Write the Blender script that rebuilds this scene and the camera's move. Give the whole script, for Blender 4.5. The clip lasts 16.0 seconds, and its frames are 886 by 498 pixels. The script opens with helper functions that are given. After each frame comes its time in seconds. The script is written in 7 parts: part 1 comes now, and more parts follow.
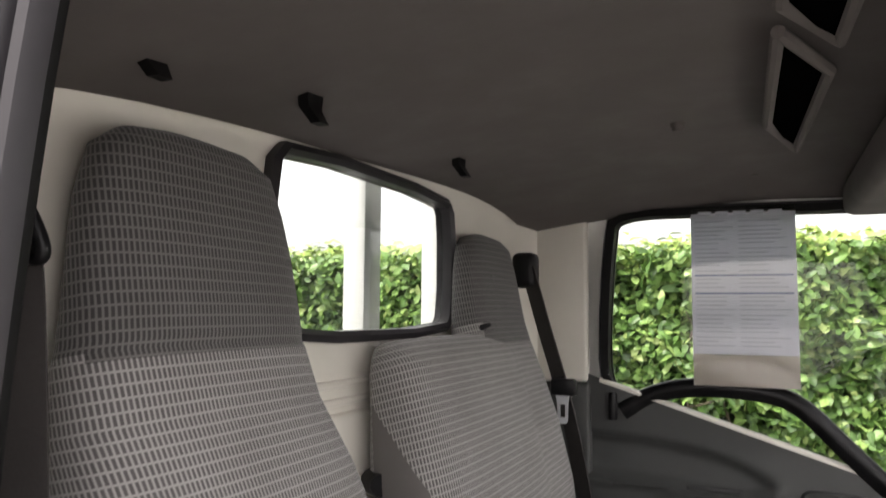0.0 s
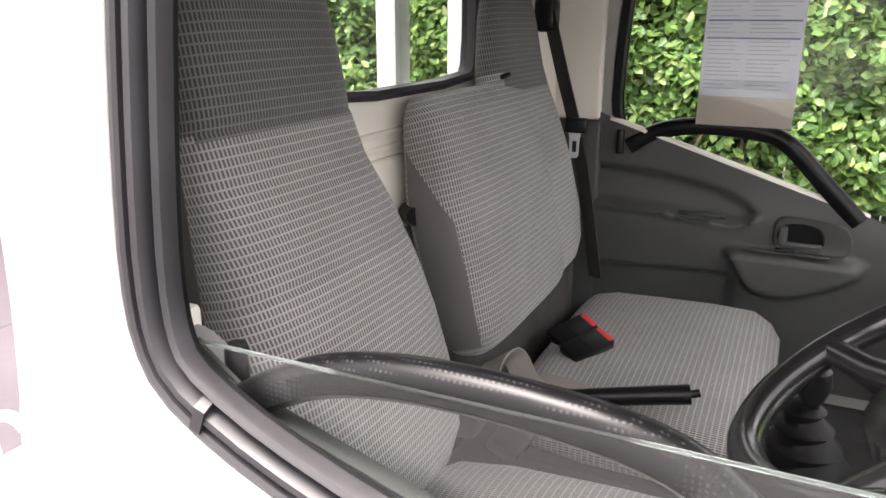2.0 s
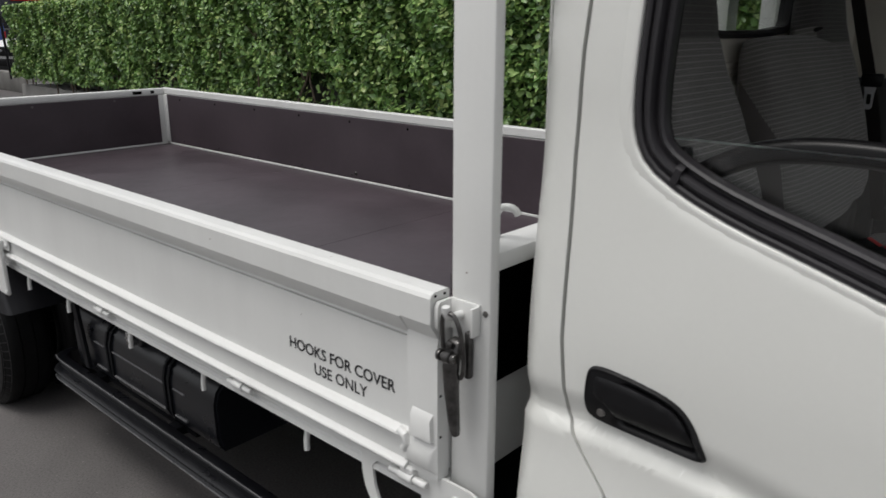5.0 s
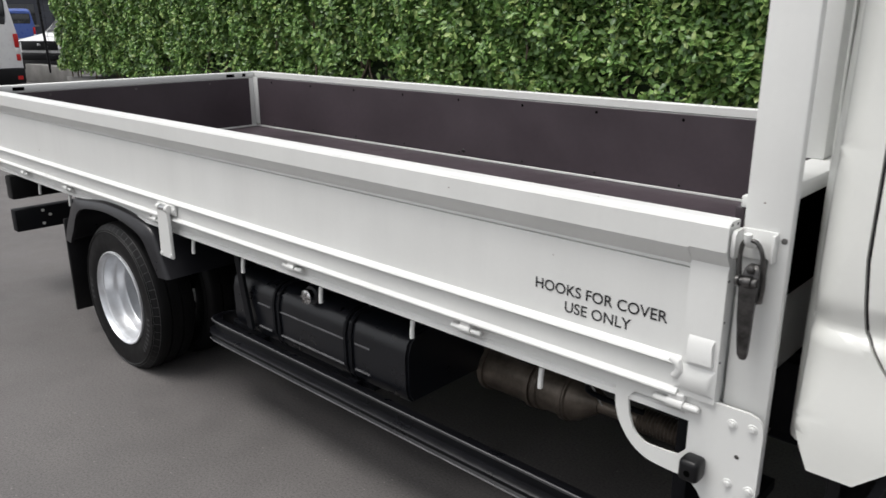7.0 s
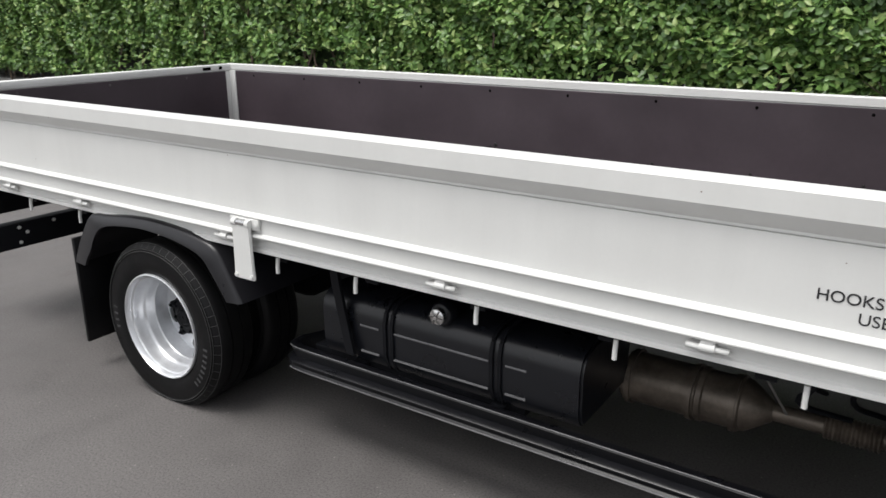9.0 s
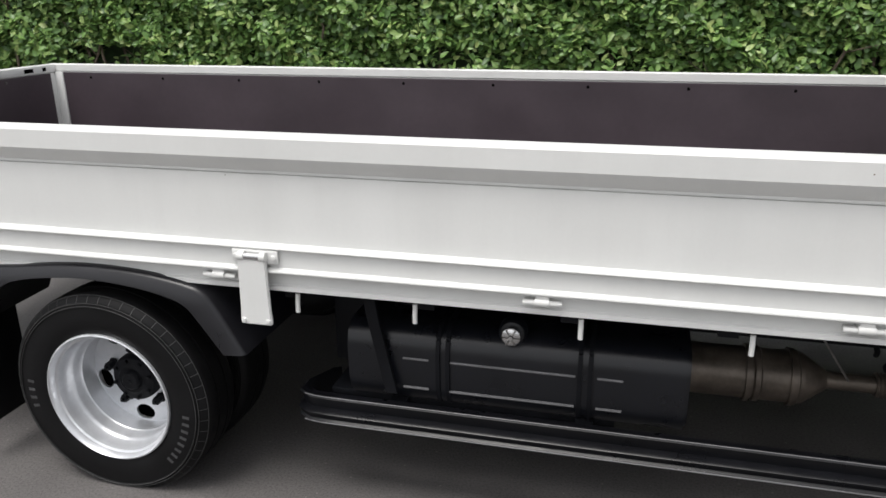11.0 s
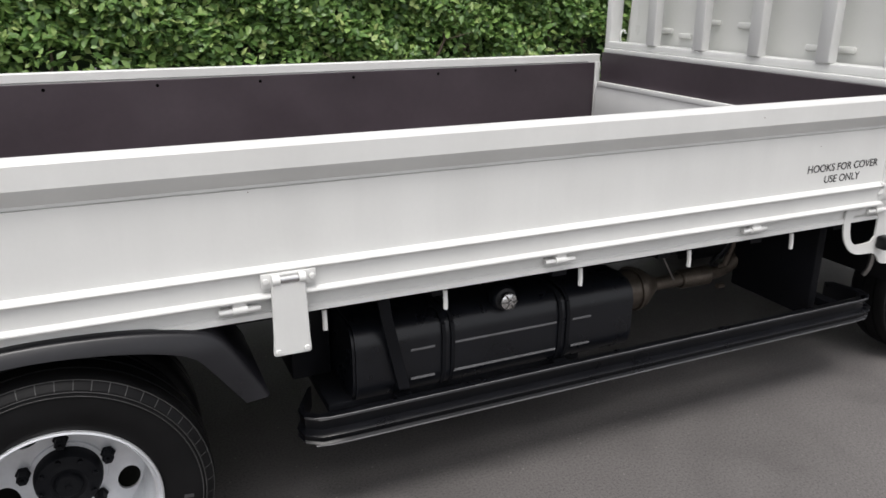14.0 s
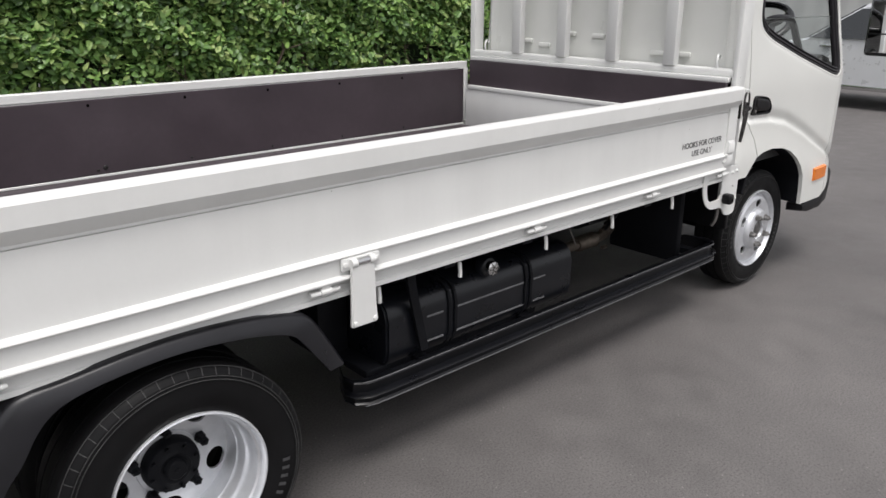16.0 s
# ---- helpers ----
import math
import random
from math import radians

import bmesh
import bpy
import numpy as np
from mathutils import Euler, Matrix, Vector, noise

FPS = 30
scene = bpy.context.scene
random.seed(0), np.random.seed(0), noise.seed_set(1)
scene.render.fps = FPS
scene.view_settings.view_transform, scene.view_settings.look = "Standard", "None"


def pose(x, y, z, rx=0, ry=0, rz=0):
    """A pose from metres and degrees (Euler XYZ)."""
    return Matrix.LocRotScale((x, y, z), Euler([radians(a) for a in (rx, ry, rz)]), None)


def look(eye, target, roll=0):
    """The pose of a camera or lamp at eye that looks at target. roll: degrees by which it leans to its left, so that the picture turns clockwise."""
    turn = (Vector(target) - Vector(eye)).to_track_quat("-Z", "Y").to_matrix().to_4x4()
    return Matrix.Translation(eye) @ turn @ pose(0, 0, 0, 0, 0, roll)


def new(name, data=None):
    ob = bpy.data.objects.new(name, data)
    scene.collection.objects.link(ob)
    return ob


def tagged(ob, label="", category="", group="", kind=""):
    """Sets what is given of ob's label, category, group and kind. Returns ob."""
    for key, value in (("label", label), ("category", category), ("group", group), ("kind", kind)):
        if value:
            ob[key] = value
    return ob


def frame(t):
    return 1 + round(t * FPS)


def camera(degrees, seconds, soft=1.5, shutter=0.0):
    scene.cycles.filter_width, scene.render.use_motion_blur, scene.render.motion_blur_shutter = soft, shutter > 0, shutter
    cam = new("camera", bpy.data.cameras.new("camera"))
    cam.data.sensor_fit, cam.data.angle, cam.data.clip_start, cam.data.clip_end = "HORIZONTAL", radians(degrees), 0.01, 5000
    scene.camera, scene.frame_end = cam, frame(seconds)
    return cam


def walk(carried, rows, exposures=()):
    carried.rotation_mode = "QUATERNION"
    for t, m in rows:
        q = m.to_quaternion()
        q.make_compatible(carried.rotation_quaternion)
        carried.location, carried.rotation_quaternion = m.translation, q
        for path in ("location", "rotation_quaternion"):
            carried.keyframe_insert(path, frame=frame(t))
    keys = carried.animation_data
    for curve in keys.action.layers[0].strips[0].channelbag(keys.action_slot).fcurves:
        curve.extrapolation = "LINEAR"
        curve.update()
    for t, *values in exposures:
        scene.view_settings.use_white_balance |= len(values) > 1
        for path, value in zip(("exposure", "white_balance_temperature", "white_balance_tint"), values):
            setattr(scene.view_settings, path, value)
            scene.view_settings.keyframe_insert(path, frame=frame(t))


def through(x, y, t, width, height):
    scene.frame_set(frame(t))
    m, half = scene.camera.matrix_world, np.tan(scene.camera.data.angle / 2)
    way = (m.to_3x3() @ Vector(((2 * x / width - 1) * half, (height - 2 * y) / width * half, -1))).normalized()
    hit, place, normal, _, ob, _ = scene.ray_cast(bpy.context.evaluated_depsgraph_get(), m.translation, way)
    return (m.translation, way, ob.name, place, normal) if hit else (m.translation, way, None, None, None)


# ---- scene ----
cam = camera(60.84, 16.0, shutter=0.28)
PATH = [
    (0, (3.469, -0.177, 1.641), (2.683, 1.654, 1.807), 0.40),
    (0.5, (3.491, -0.215, 1.651), (2.645, 1.595, 1.566), 0.07),
    (1, (3.482, -0.248, 1.686), (2.656, 1.540, 1.339), 0.11),
    (1.5, (3.499, -0.286, 1.707), (2.695, 1.465, 1.173), 0.15),
    (2, (3.549, -0.347, 1.727), (2.736, 1.385, 1.146), 0.29),
    (2.5, (3.574, -0.419, 1.730), (2.692, 1.279, 1.148), 0.17),
    (3, (3.582, -0.519, 1.724), (2.590, 1.118, 1.145), 0.23),
    (3.5, (3.590, -0.639, 1.708), (2.497, 0.935, 1.137), 0.09),
    (4, (3.621, -0.761, 1.685), (2.445, 0.753, 1.116), 0.08),
    (4.5, (3.639, -0.858, 1.662), (2.399, 0.604, 1.091), 0.10),
    (5, (3.602, -0.951, 1.627), (2.322, 0.475, 1.053), 0.12),
    (5.2, (3.574, -1.000, 1.613), (2.284, 0.415, 1.036), 0.16),
    (7.5, (3.132, -1.482, 1.533), (1.830, -0.080, 0.951), -0.10),
    (8, (2.924, -1.553, 1.539), (1.665, -0.114, 0.951), -0.09),
    (8.5, (2.723, -1.618, 1.517), (1.534, -0.120, 0.930), -0.03),
    (9, (2.487, -1.701, 1.526), (1.426, -0.119, 0.917), -0.22),
    (11.5, (1.313, -1.811, 1.503), (1.003, 0.058, 0.862), -0.22),
    (12, (1.072, -1.792, 1.499), (0.943, 0.095, 0.849), 0.14),
    (12.5, (0.873, -1.816, 1.497), (0.993, 0.073, 0.851), 0.05),
    (13, (0.666, -1.797, 1.487), (1.037, 0.058, 0.840), 0.13),
    (13.5, (0.453, -1.757, 1.497), (1.043, 0.040, 0.848), 0.19),
    (14, (0.214, -1.765, 1.506), (0.987, -0.039, 0.858), 0.26),
    (14.5, (-0.018, -1.787, 1.516), (0.918, -0.142, 0.870), 0.34),
    (15, (-0.207, -1.764, 1.525), (0.875, -0.211, 0.879), 0.44),
    (15.5, (-0.415, -1.742, 1.566), (0.776, -0.271, 0.919), 0.14),
    (16, (-0.640, -1.748, 1.579), (0.628, -0.340, 0.939), 0.16),
]
# exposure along the walk: the picture is bright inside the cab and settles outside
EXPOSURES = [(0.0, 2.5, 7000, 16), (0.5, 2.6, 7000, 16), (1.0, 2.75, 7000, 18), (1.5, 2.8, 7000, 18), (2.2, 2.75, 6900, 16), (2.6, 2.22, 6850, 14), (3.0, 1.55, 6500, 10), (3.5, 0.7, 6500, 10), (4.0, 0.02, 6500, 10), (4.5, -0.27, 6500, 10), (5.0, -0.3, 6500, 10), (7.5, 0.22, 6490, 10), (9.0, 0.28, 6500, 10), (16.0, 0.22, 6520, 12)]
walk(cam, [(t, look(eye, target, roll)) for t, eye, target, roll in PATH], EXPOSURES)

# ---- world and sun: bright overcast ----
world = bpy.data.worlds.new("overcast")
scene.world = world
world.use_nodes = True
wn = world.node_tree.nodes
sky = wn.new("ShaderNodeTexSky")
sky.sky_type = "NISHITA"
sky.sun_disc = False
sky.sun_elevation, sky.sun_rotation = radians(67), radians(206)
sky.air_density, sky.dust_density = 1.0, 4.0
soften = wn.new("ShaderNodeHueSaturation")
soften.inputs["Saturation"].default_value = 0.15
world.node_tree.links.new(sky.outputs[0], soften.inputs["Color"])
world.node_tree.links.new(soften.outputs[0], wn["Background"].inputs["Color"])
wn["Background"].inputs["Strength"].default_value = 0.17
sun_data = bpy.data.lights.new("sun", "SUN")
sun_data.energy, sun_data.angle, sun_data.color = 1.5, radians(25), (1.0, 0.97, 0.93)
sun = new("sun", sun_data)
sun.matrix_world = look((-1.9, -3.8, 12), (0, 0, 0))


# ---- materials ----
def node_material(name):
    m = bpy.data.materials.new(name)
    m.use_nodes = True
    nt = m.node_tree
    return m, nt, nt.nodes["Principled BSDF"]


def ramp(nt, source, stops):
    r = nt.nodes.new("ShaderNodeValToRGB")
    while len(r.color_ramp.elements) < len(stops):
        r.color_ramp.elements.new(0.5)
    for e, (p, c) in zip(r.color_ramp.elements, stops):
        e.position, e.color = p, (*c, 1)
    nt.links.new(source, r.inputs[0])
    return r.outputs[0]


def noise_out(nt, scale, detail=4, coords="Object", stretch=(1, 1, 1), rough=0.55):
    tc = nt.nodes.new("ShaderNodeTexCoord")
    mp = nt.nodes.new("ShaderNodeMapping")
    mp.inputs["Scale"].default_value = stretch
    n = nt.nodes.new("ShaderNodeTexNoise")
    n.inputs["Scale"].default_value, n.inputs["Detail"].default_value = scale, detail
    n.inputs["Roughness"].default_value = rough
    nt.links.new(tc.outputs[coords], mp.inputs[0])
    nt.links.new(mp.outputs[0], n.inputs["Vector"])
    return n.outputs["Fac"]


def bump(nt, bsdf, height, strength, distance=0.01):
    b = nt.nodes.new("ShaderNodeBump")
    b.inputs["Strength"].default_value, b.inputs["Distance"].default_value = strength, distance
    nt.links.new(height, b.inputs["Height"])
    nt.links.new(b.outputs[0], bsdf.inputs["Normal"])


def surface(name, color, rough=0.5, metal=0.0, vary=0.12, scale=6.0, fine=90.0, bumpy=0.05, coat=0.0, spec=0.5):
    """A surface of one kind: its colour drifts at a large and a fine scale, with a slight relief."""
    m, nt, b = node_material(name)
    lo = tuple(c * (1 - vary) for c in color)
    hi = tuple(min(1, c * (1 + vary)) for c in color)
    big = ramp(nt, noise_out(nt, scale, 3), [(0.3, lo), (0.7, hi)])
    fine_n = noise_out(nt, fine, 3)
    mix = nt.nodes.new("ShaderNodeMixRGB")
    mix.blend_type, mix.inputs[0].default_value = "MULTIPLY", 0.5
    nt.links.new(big, mix.inputs[1])
    nt.links.new(ramp(nt, fine_n, [(0.25, (1 - vary,) * 3), (0.75, (1, 1, 1))]), mix.inputs[2])
    nt.links.new(mix.outputs[0], b.inputs["Base Color"])
    nt.links.new(ramp(nt, noise_out(nt, scale * 2, 4), [(0.3, (rough * 0.85,) * 3), (0.7, (min(1, rough * 1.15),) * 3)]), b.inputs["Roughness"])
    b.inputs["Metallic"].default_value = metal
    b.inputs["Specular IOR Level"].default_value = spec
    b.inputs["Coat Weight"].default_value = coat
    b.inputs["Coat Roughness"].default_value = 0.08
    if bumpy:
        bump(nt, b, fine_n, bumpy, 0.004)
    return m


WHITE = surface("white_paint", (0.7, 0.705, 0.675), 0.32, vary=0.03, scale=2.0, bumpy=0.012, coat=0.35)
WHITE_BED = surface("white_bed_paint", (0.685, 0.69, 0.675), 0.4, vary=0.035, scale=3.0, bumpy=0.02, coat=0.15)


def streaks(m, amount=0.06):
    """Faint grime running down a painted panel, and a few small chips."""
    nt = m.node_tree
    b = nt.nodes["Principled BSDF"]
    base = b.inputs["Base Color"].links[0].from_socket
    run = ramp(nt, noise_out(nt, 1.0, 5, stretch=(9, 9, 0.9), rough=0.65), [(0.36, (1 - amount,) * 3), (0.58, (1, 1, 1))])
    smudge = ramp(nt, noise_out(nt, 2.4, 4, stretch=(0.6, 1, 1.6)), [(0.3, (1 - amount * 0.8, 1 - amount * 0.9, 1 - amount)), (0.6, (1, 1, 1))])
    out = base
    for layer in (run, smudge):
        mix = nt.nodes.new("ShaderNodeMixRGB")
        mix.blend_type, mix.inputs[0].default_value = "MULTIPLY", 1.0
        nt.links.new(out, mix.inputs[1])
        nt.links.new(layer, mix.inputs[2])
        out = mix.outputs[0]
    tc = nt.nodes.new("ShaderNodeTexCoord")
    vo = nt.nodes.new("ShaderNodeTexVoronoi")
    vo.inputs["Scale"].default_value = 9
    nt.links.new(tc.outputs["Object"], vo.inputs["Vector"])
    chip = ramp(nt, vo.outputs["Distance"], [(0.0, (1, 1, 1)), (0.013, (1, 1, 1)), (0.02, (0, 0, 0))])
    mix = nt.nodes.new("ShaderNodeMixRGB")
    nt.links.new(chip, mix.inputs[0])
    nt.links.new(out, mix.inputs[1])
    mix.inputs[2].default_value = (0.16, 0.12, 0.09, 1)
    nt.links.new(mix.outputs[0], b.inputs["Base Color"])


streaks(WHITE_BED, 0.025)
INNER_METAL = surface("beige_inner_paint", (0.71, 0.68, 0.61), 0.45, vary=0.04, bumpy=0.02)
PLY = surface("brown_film_plywood", (0.053, 0.0405, 0.048), 0.42, vary=0.22, scale=2.2, fine=40, bumpy=0.03)
BLACK = surface("black_plastic", (0.0075, 0.0075, 0.0085), 0.38, vary=0.25, bumpy=0.05, spec=0.24)
FENDER = surface("satin_black_fender", (0.011, 0.011, 0.0135), 0.32, vary=0.2, bumpy=0.03, spec=0.42)
GUARD = surface("black_guard_paint", (0.0055, 0.0058, 0.0075), 0.3, vary=0.25, bumpy=0.03, spec=0.34)
BOLT = surface("dark_bolt", (0.02, 0.018, 0.018), 0.4, metal=0.3, vary=0.2)
MARK = surface("scuffed_tyre_mark", (0.045, 0.045, 0.047), 0.7, vary=0.3, scale=30)
SIPE = surface("dusty_tyre_groove", (0.06, 0.06, 0.06), 0.8, vary=0.3, scale=9)
LATCH = surface("worn_latch_steel", (0.105, 0.102, 0.1), 0.33, metal=0.85, vary=0.45, scale=40, fine=200)
CHASSIS = surface("black_chassis_paint", (0.0065, 0.007, 0.009), 0.55, vary=0.3, bumpy=0.08, spec=0.15)
TANK = surface("black_tank_paint", (0.006, 0.0068, 0.0095), 0.3, vary=0.2, bumpy=0.04, spec=0.4)
# pale grey for deck scuffs, and for highlights painted on black edges
SCUFF_GLINT = surface("scuff_and_glint_grey", (0.12, 0.12, 0.125), 0.45, vary=0.3, fine=50)
RUBBER = surface("tyre_rubber", (0.006, 0.006, 0.0065), 0.5, vary=0.3, scale=8, bumpy=0.06, spec=0.16)
GLOSS = surface("glossy_black_plastic", (0.012, 0.012, 0.0125), 0.2, vary=0.2, bumpy=0.02, spec=0.6)
SEAL = surface("seal_rubber", (0.021, 0.0195, 0.0225), 0.45, vary=0.2, bumpy=0.03, spec=0.4)
# near-black standing in for the dark inside holes and gaps; also black bolts
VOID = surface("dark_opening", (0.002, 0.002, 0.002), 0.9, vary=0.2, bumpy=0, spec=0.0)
CHANNEL = surface("dark_window_channel", (0.006, 0.0057, 0.006), 0.6, vary=0.3, spec=0.15)
SEAT_SIDE = surface("plain_grey_seat_cloth", (0.118, 0.1095, 0.105), 0.85, vary=0.12, fine=500, bumpy=0.1)
SILVER = surface("silver_wheel_paint", (0.66, 0.675, 0.7), 0.34, metal=0.55, vary=0.1, scale=14, bumpy=0.04)
STEEL = surface("grey_steel", (0.3, 0.29, 0.28), 0.38, metal=0.9, vary=0.25, scale=30)
NUT = surface("dull_nut_steel", (0.17, 0.165, 0.16), 0.45, metal=0.8, vary=0.3, scale=60)
RUST = surface("heat_stained_steel", (0.13, 0.108, 0.088), 0.42, metal=0.5, vary=0.35, scale=18, bumpy=0.1)
TRIM = surface("dark_grey_trim", (0.058, 0.0605, 0.059), 0.5, vary=0.08, fine=400, bumpy=0.1, spec=0.35)
TRIM_DEEP = surface("dark_trim_recess", (0.03, 0.031, 0.032), 0.6, vary=0.1, fine=400, bumpy=0.1)
LINER = surface("grey_headliner", (0.12, 0.1072, 0.1008), 0.85, vary=0.06, fine=500, bumpy=0.08)
GREY_PLASTIC = surface("light_grey_plastic", (0.245, 0.238, 0.230), 0.5, vary=0.05)
BELT = surface("black_belt_webbing", (0.03, 0.026, 0.025), 0.7, vary=0.2, fine=300, bumpy=0.1)
STRAP = surface("taupe_belt_webbing", (0.2, 0.18, 0.165), 0.75, vary=0.12, fine=300, bumpy=0.1)
VINYL = surface("dark_seat_vinyl", (0.05, 0.047, 0.045), 0.5, vary=0.15, bumpy=0.06)
CHROME = surface("bright_steel", (0.62, 0.62, 0.62), 0.22, metal=1.0, vary=0.05)
RED = surface("red_button", (0.62, 0.035, 0.04), 0.4, vary=0.05)
ORANGE = surface("orange_lens", (0.75, 0.2, 0.02), 0.15, vary=0.08, scale=40)
LENS_RED = surface("red_lens", (0.5, 0.02, 0.02), 0.15, vary=0.1, scale=40)
INK = surface("black_lettering", (0.02, 0.02, 0.022), 0.5, vary=0.1, bumpy=0)
BARK = surface("bark", (0.13, 0.1, 0.075), 0.9, vary=0.35, scale=20, fine=150, bumpy=0.4)
CONCRETE = surface("concrete", (0.22, 0.215, 0.205), 0.85, vary=0.25, scale=2.5, fine=70, bumpy=0.2)
FENCE = surface("weathered_fence", (0.1, 0.1, 0.1), 0.8, vary=0.3, scale=3, bumpy=0.2)
CAR_SILVER = surface("silver_car_paint", (0.6, 0.61, 0.63), 0.3, metal=0.25, vary=0.03, coat=0.5)
CAR_WHITE = surface("white_car_paint", (0.75, 0.75, 0.75), 0.3, vary=0.03, coat=0.4)
CAR_BLUE = surface("blue_car_paint", (0.03, 0.08, 0.33), 0.3, vary=0.05, coat=0.4)
DARK_GLASS = surface("dark_car_glass", (0.02, 0.023, 0.026), 0.06, vary=0.1, bumpy=0, spec=0.8)


def thin_paper(name, color, through=0.45):
    """Paper that lets some daylight through."""
    m = surface(name, color, 0.6, vary=0.05)
    nt = m.node_tree
    tr = nt.nodes.new("ShaderNodeBsdfTranslucent")
    tr.inputs["Color"].default_value = (*color, 1)
    ms = nt.nodes.new("ShaderNodeMixShader")
    ms.inputs[0].default_value = through
    nt.links.new(nt.nodes["Principled BSDF"].outputs[0], ms.inputs[1])
    nt.links.new(tr.outputs[0], ms.inputs[2])
    nt.links.new(ms.outputs[0], nt.nodes["Material Output"].inputs["Surface"])
    return m


PAPER = thin_paper("paper_sheet", (0.8, 0.81, 0.86), 0.6)
PAPER_LOW = thin_paper("backing_card", (0.7, 0.65, 0.58), 0.45)
INK_GREY = surface("grey_print", (0.5, 0.52, 0.57), 0.6, vary=0.05, bumpy=0)
INK_BLUE = surface("blue_print", (0.14, 0.2, 0.36), 0.6, vary=0.05, bumpy=0)


def glass_material(name, tint, rough=0.0):
    m, nt, b = node_material(name)
    b.inputs["Base Color"].default_value = (*tint, 1)
    b.inputs["Roughness"].default_value = rough
    b.inputs["Transmission Weight"].default_value = 1.0
    b.inputs["IOR"].default_value = 1.45
    return m


GLASS = glass_material("side_glass", (0.96, 0.985, 0.98))
GLASS.node_tree.nodes["Principled BSDF"].inputs["IOR"].default_value = 1.47
GLASS_TINT = glass_material("tinted_glass", (0.5, 0.53, 0.515))
GLASS_TINT.node_tree.nodes["Principled BSDF"].inputs["IOR"].default_value = 1.35
SLEEVE = glass_material("plastic_sleeve", (0.97, 0.97, 0.98), 0.05)

MIRROR, _nt, _b = node_material("mirror_glass")
_b.inputs["Metallic"].default_value, _b.inputs["Roughness"].default_value = 1.0, 0.02
_b.inputs["Base Color"].default_value = (0.85, 0.86, 0.87, 1)


def fabric_material(name="woven_seat_cloth", shade=1.0):
    """Grey seat cloth: upright dark dashes in rows between pale threads, in metres of UV."""
    m, nt, b = node_material(name)
    uv = nt.nodes.new("ShaderNodeUVMap")
    uv.uv_map = "cloth"
    br = nt.nodes.new("ShaderNodeTexBrick")
    br.offset = 0.0
    br.inputs["Scale"].default_value = 1.0
    br.inputs["Brick Width"].default_value = 0.0049
    br.inputs["Row Height"].default_value = 0.0108
    br.inputs["Mortar Size"].default_value = 0.0014
    br.inputs["Mortar Smooth"].default_value = 0.55
    br.inputs["Color1"].default_value = (0.088 * shade, 0.084 * shade, 0.082 * shade, 1)
    br.inputs["Color2"].default_value = (0.105 * shade, 0.1 * shade, 0.098 * shade, 1)
    br.inputs["Mortar"].default_value = (0.335 * shade, 0.322 * shade, 0.312 * shade, 1)
    nt.links.new(uv.outputs[0], br.inputs["Vector"])
    mix = nt.nodes.new("ShaderNodeMixRGB")
    mix.blend_type, mix.inputs[0].default_value = "MULTIPLY", 0.6
    nt.links.new(br.outputs["Color"], mix.inputs[1])
    nt.links.new(ramp(nt, noise_out(nt, 7, 4), [(0.3, (0.75, 0.74, 0.73)), (0.7, (1, 1, 1))]), mix.inputs[2])
    nt.links.new(mix.outputs[0], b.inputs["Base Color"])
    b.inputs["Roughness"].default_value = 0.9
    b.inputs["Sheen Weight"].default_value = 0.15
    bump(nt, b, br.outputs["Fac"], 0.35, 0.0015)
    return m


CLOTH = fabric_material()
CLOTH_DARK = fabric_material("dark_shaded_headrest_cloth", 0.43)
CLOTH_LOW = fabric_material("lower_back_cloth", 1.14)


def grip_material():
    """Black plastic with a fine grid of raised dots."""
    m, nt, b = node_material("dotted_black_plastic")
    tc = nt.nodes.new("ShaderNodeTexCoord")
    vo = nt.nodes.new("ShaderNodeTexVoronoi")
    vo.inputs["Scale"].default_value, vo.inputs["Randomness"].default_value = 215, 0.05
    nt.links.new(tc.outputs["Object"], vo.inputs["Vector"])
    nt.links.new(ramp(nt, vo.outputs["Distance"], [(0.14, (0.026, 0.0245, 0.027)), (0.34, (0.0035, 0.0034, 0.0038))]), b.inputs["Base Color"])
    b.inputs["Roughness"].default_value = 0.3
    b.inputs["Specular IOR Level"].default_value = 0.17
    bump(nt, b, ramp(nt, vo.outputs["Distance"], [(0.1, (1, 1, 1)), (0.4, (0, 0, 0))]), 0.1, 0.001)
    return m


GRIP = grip_material()


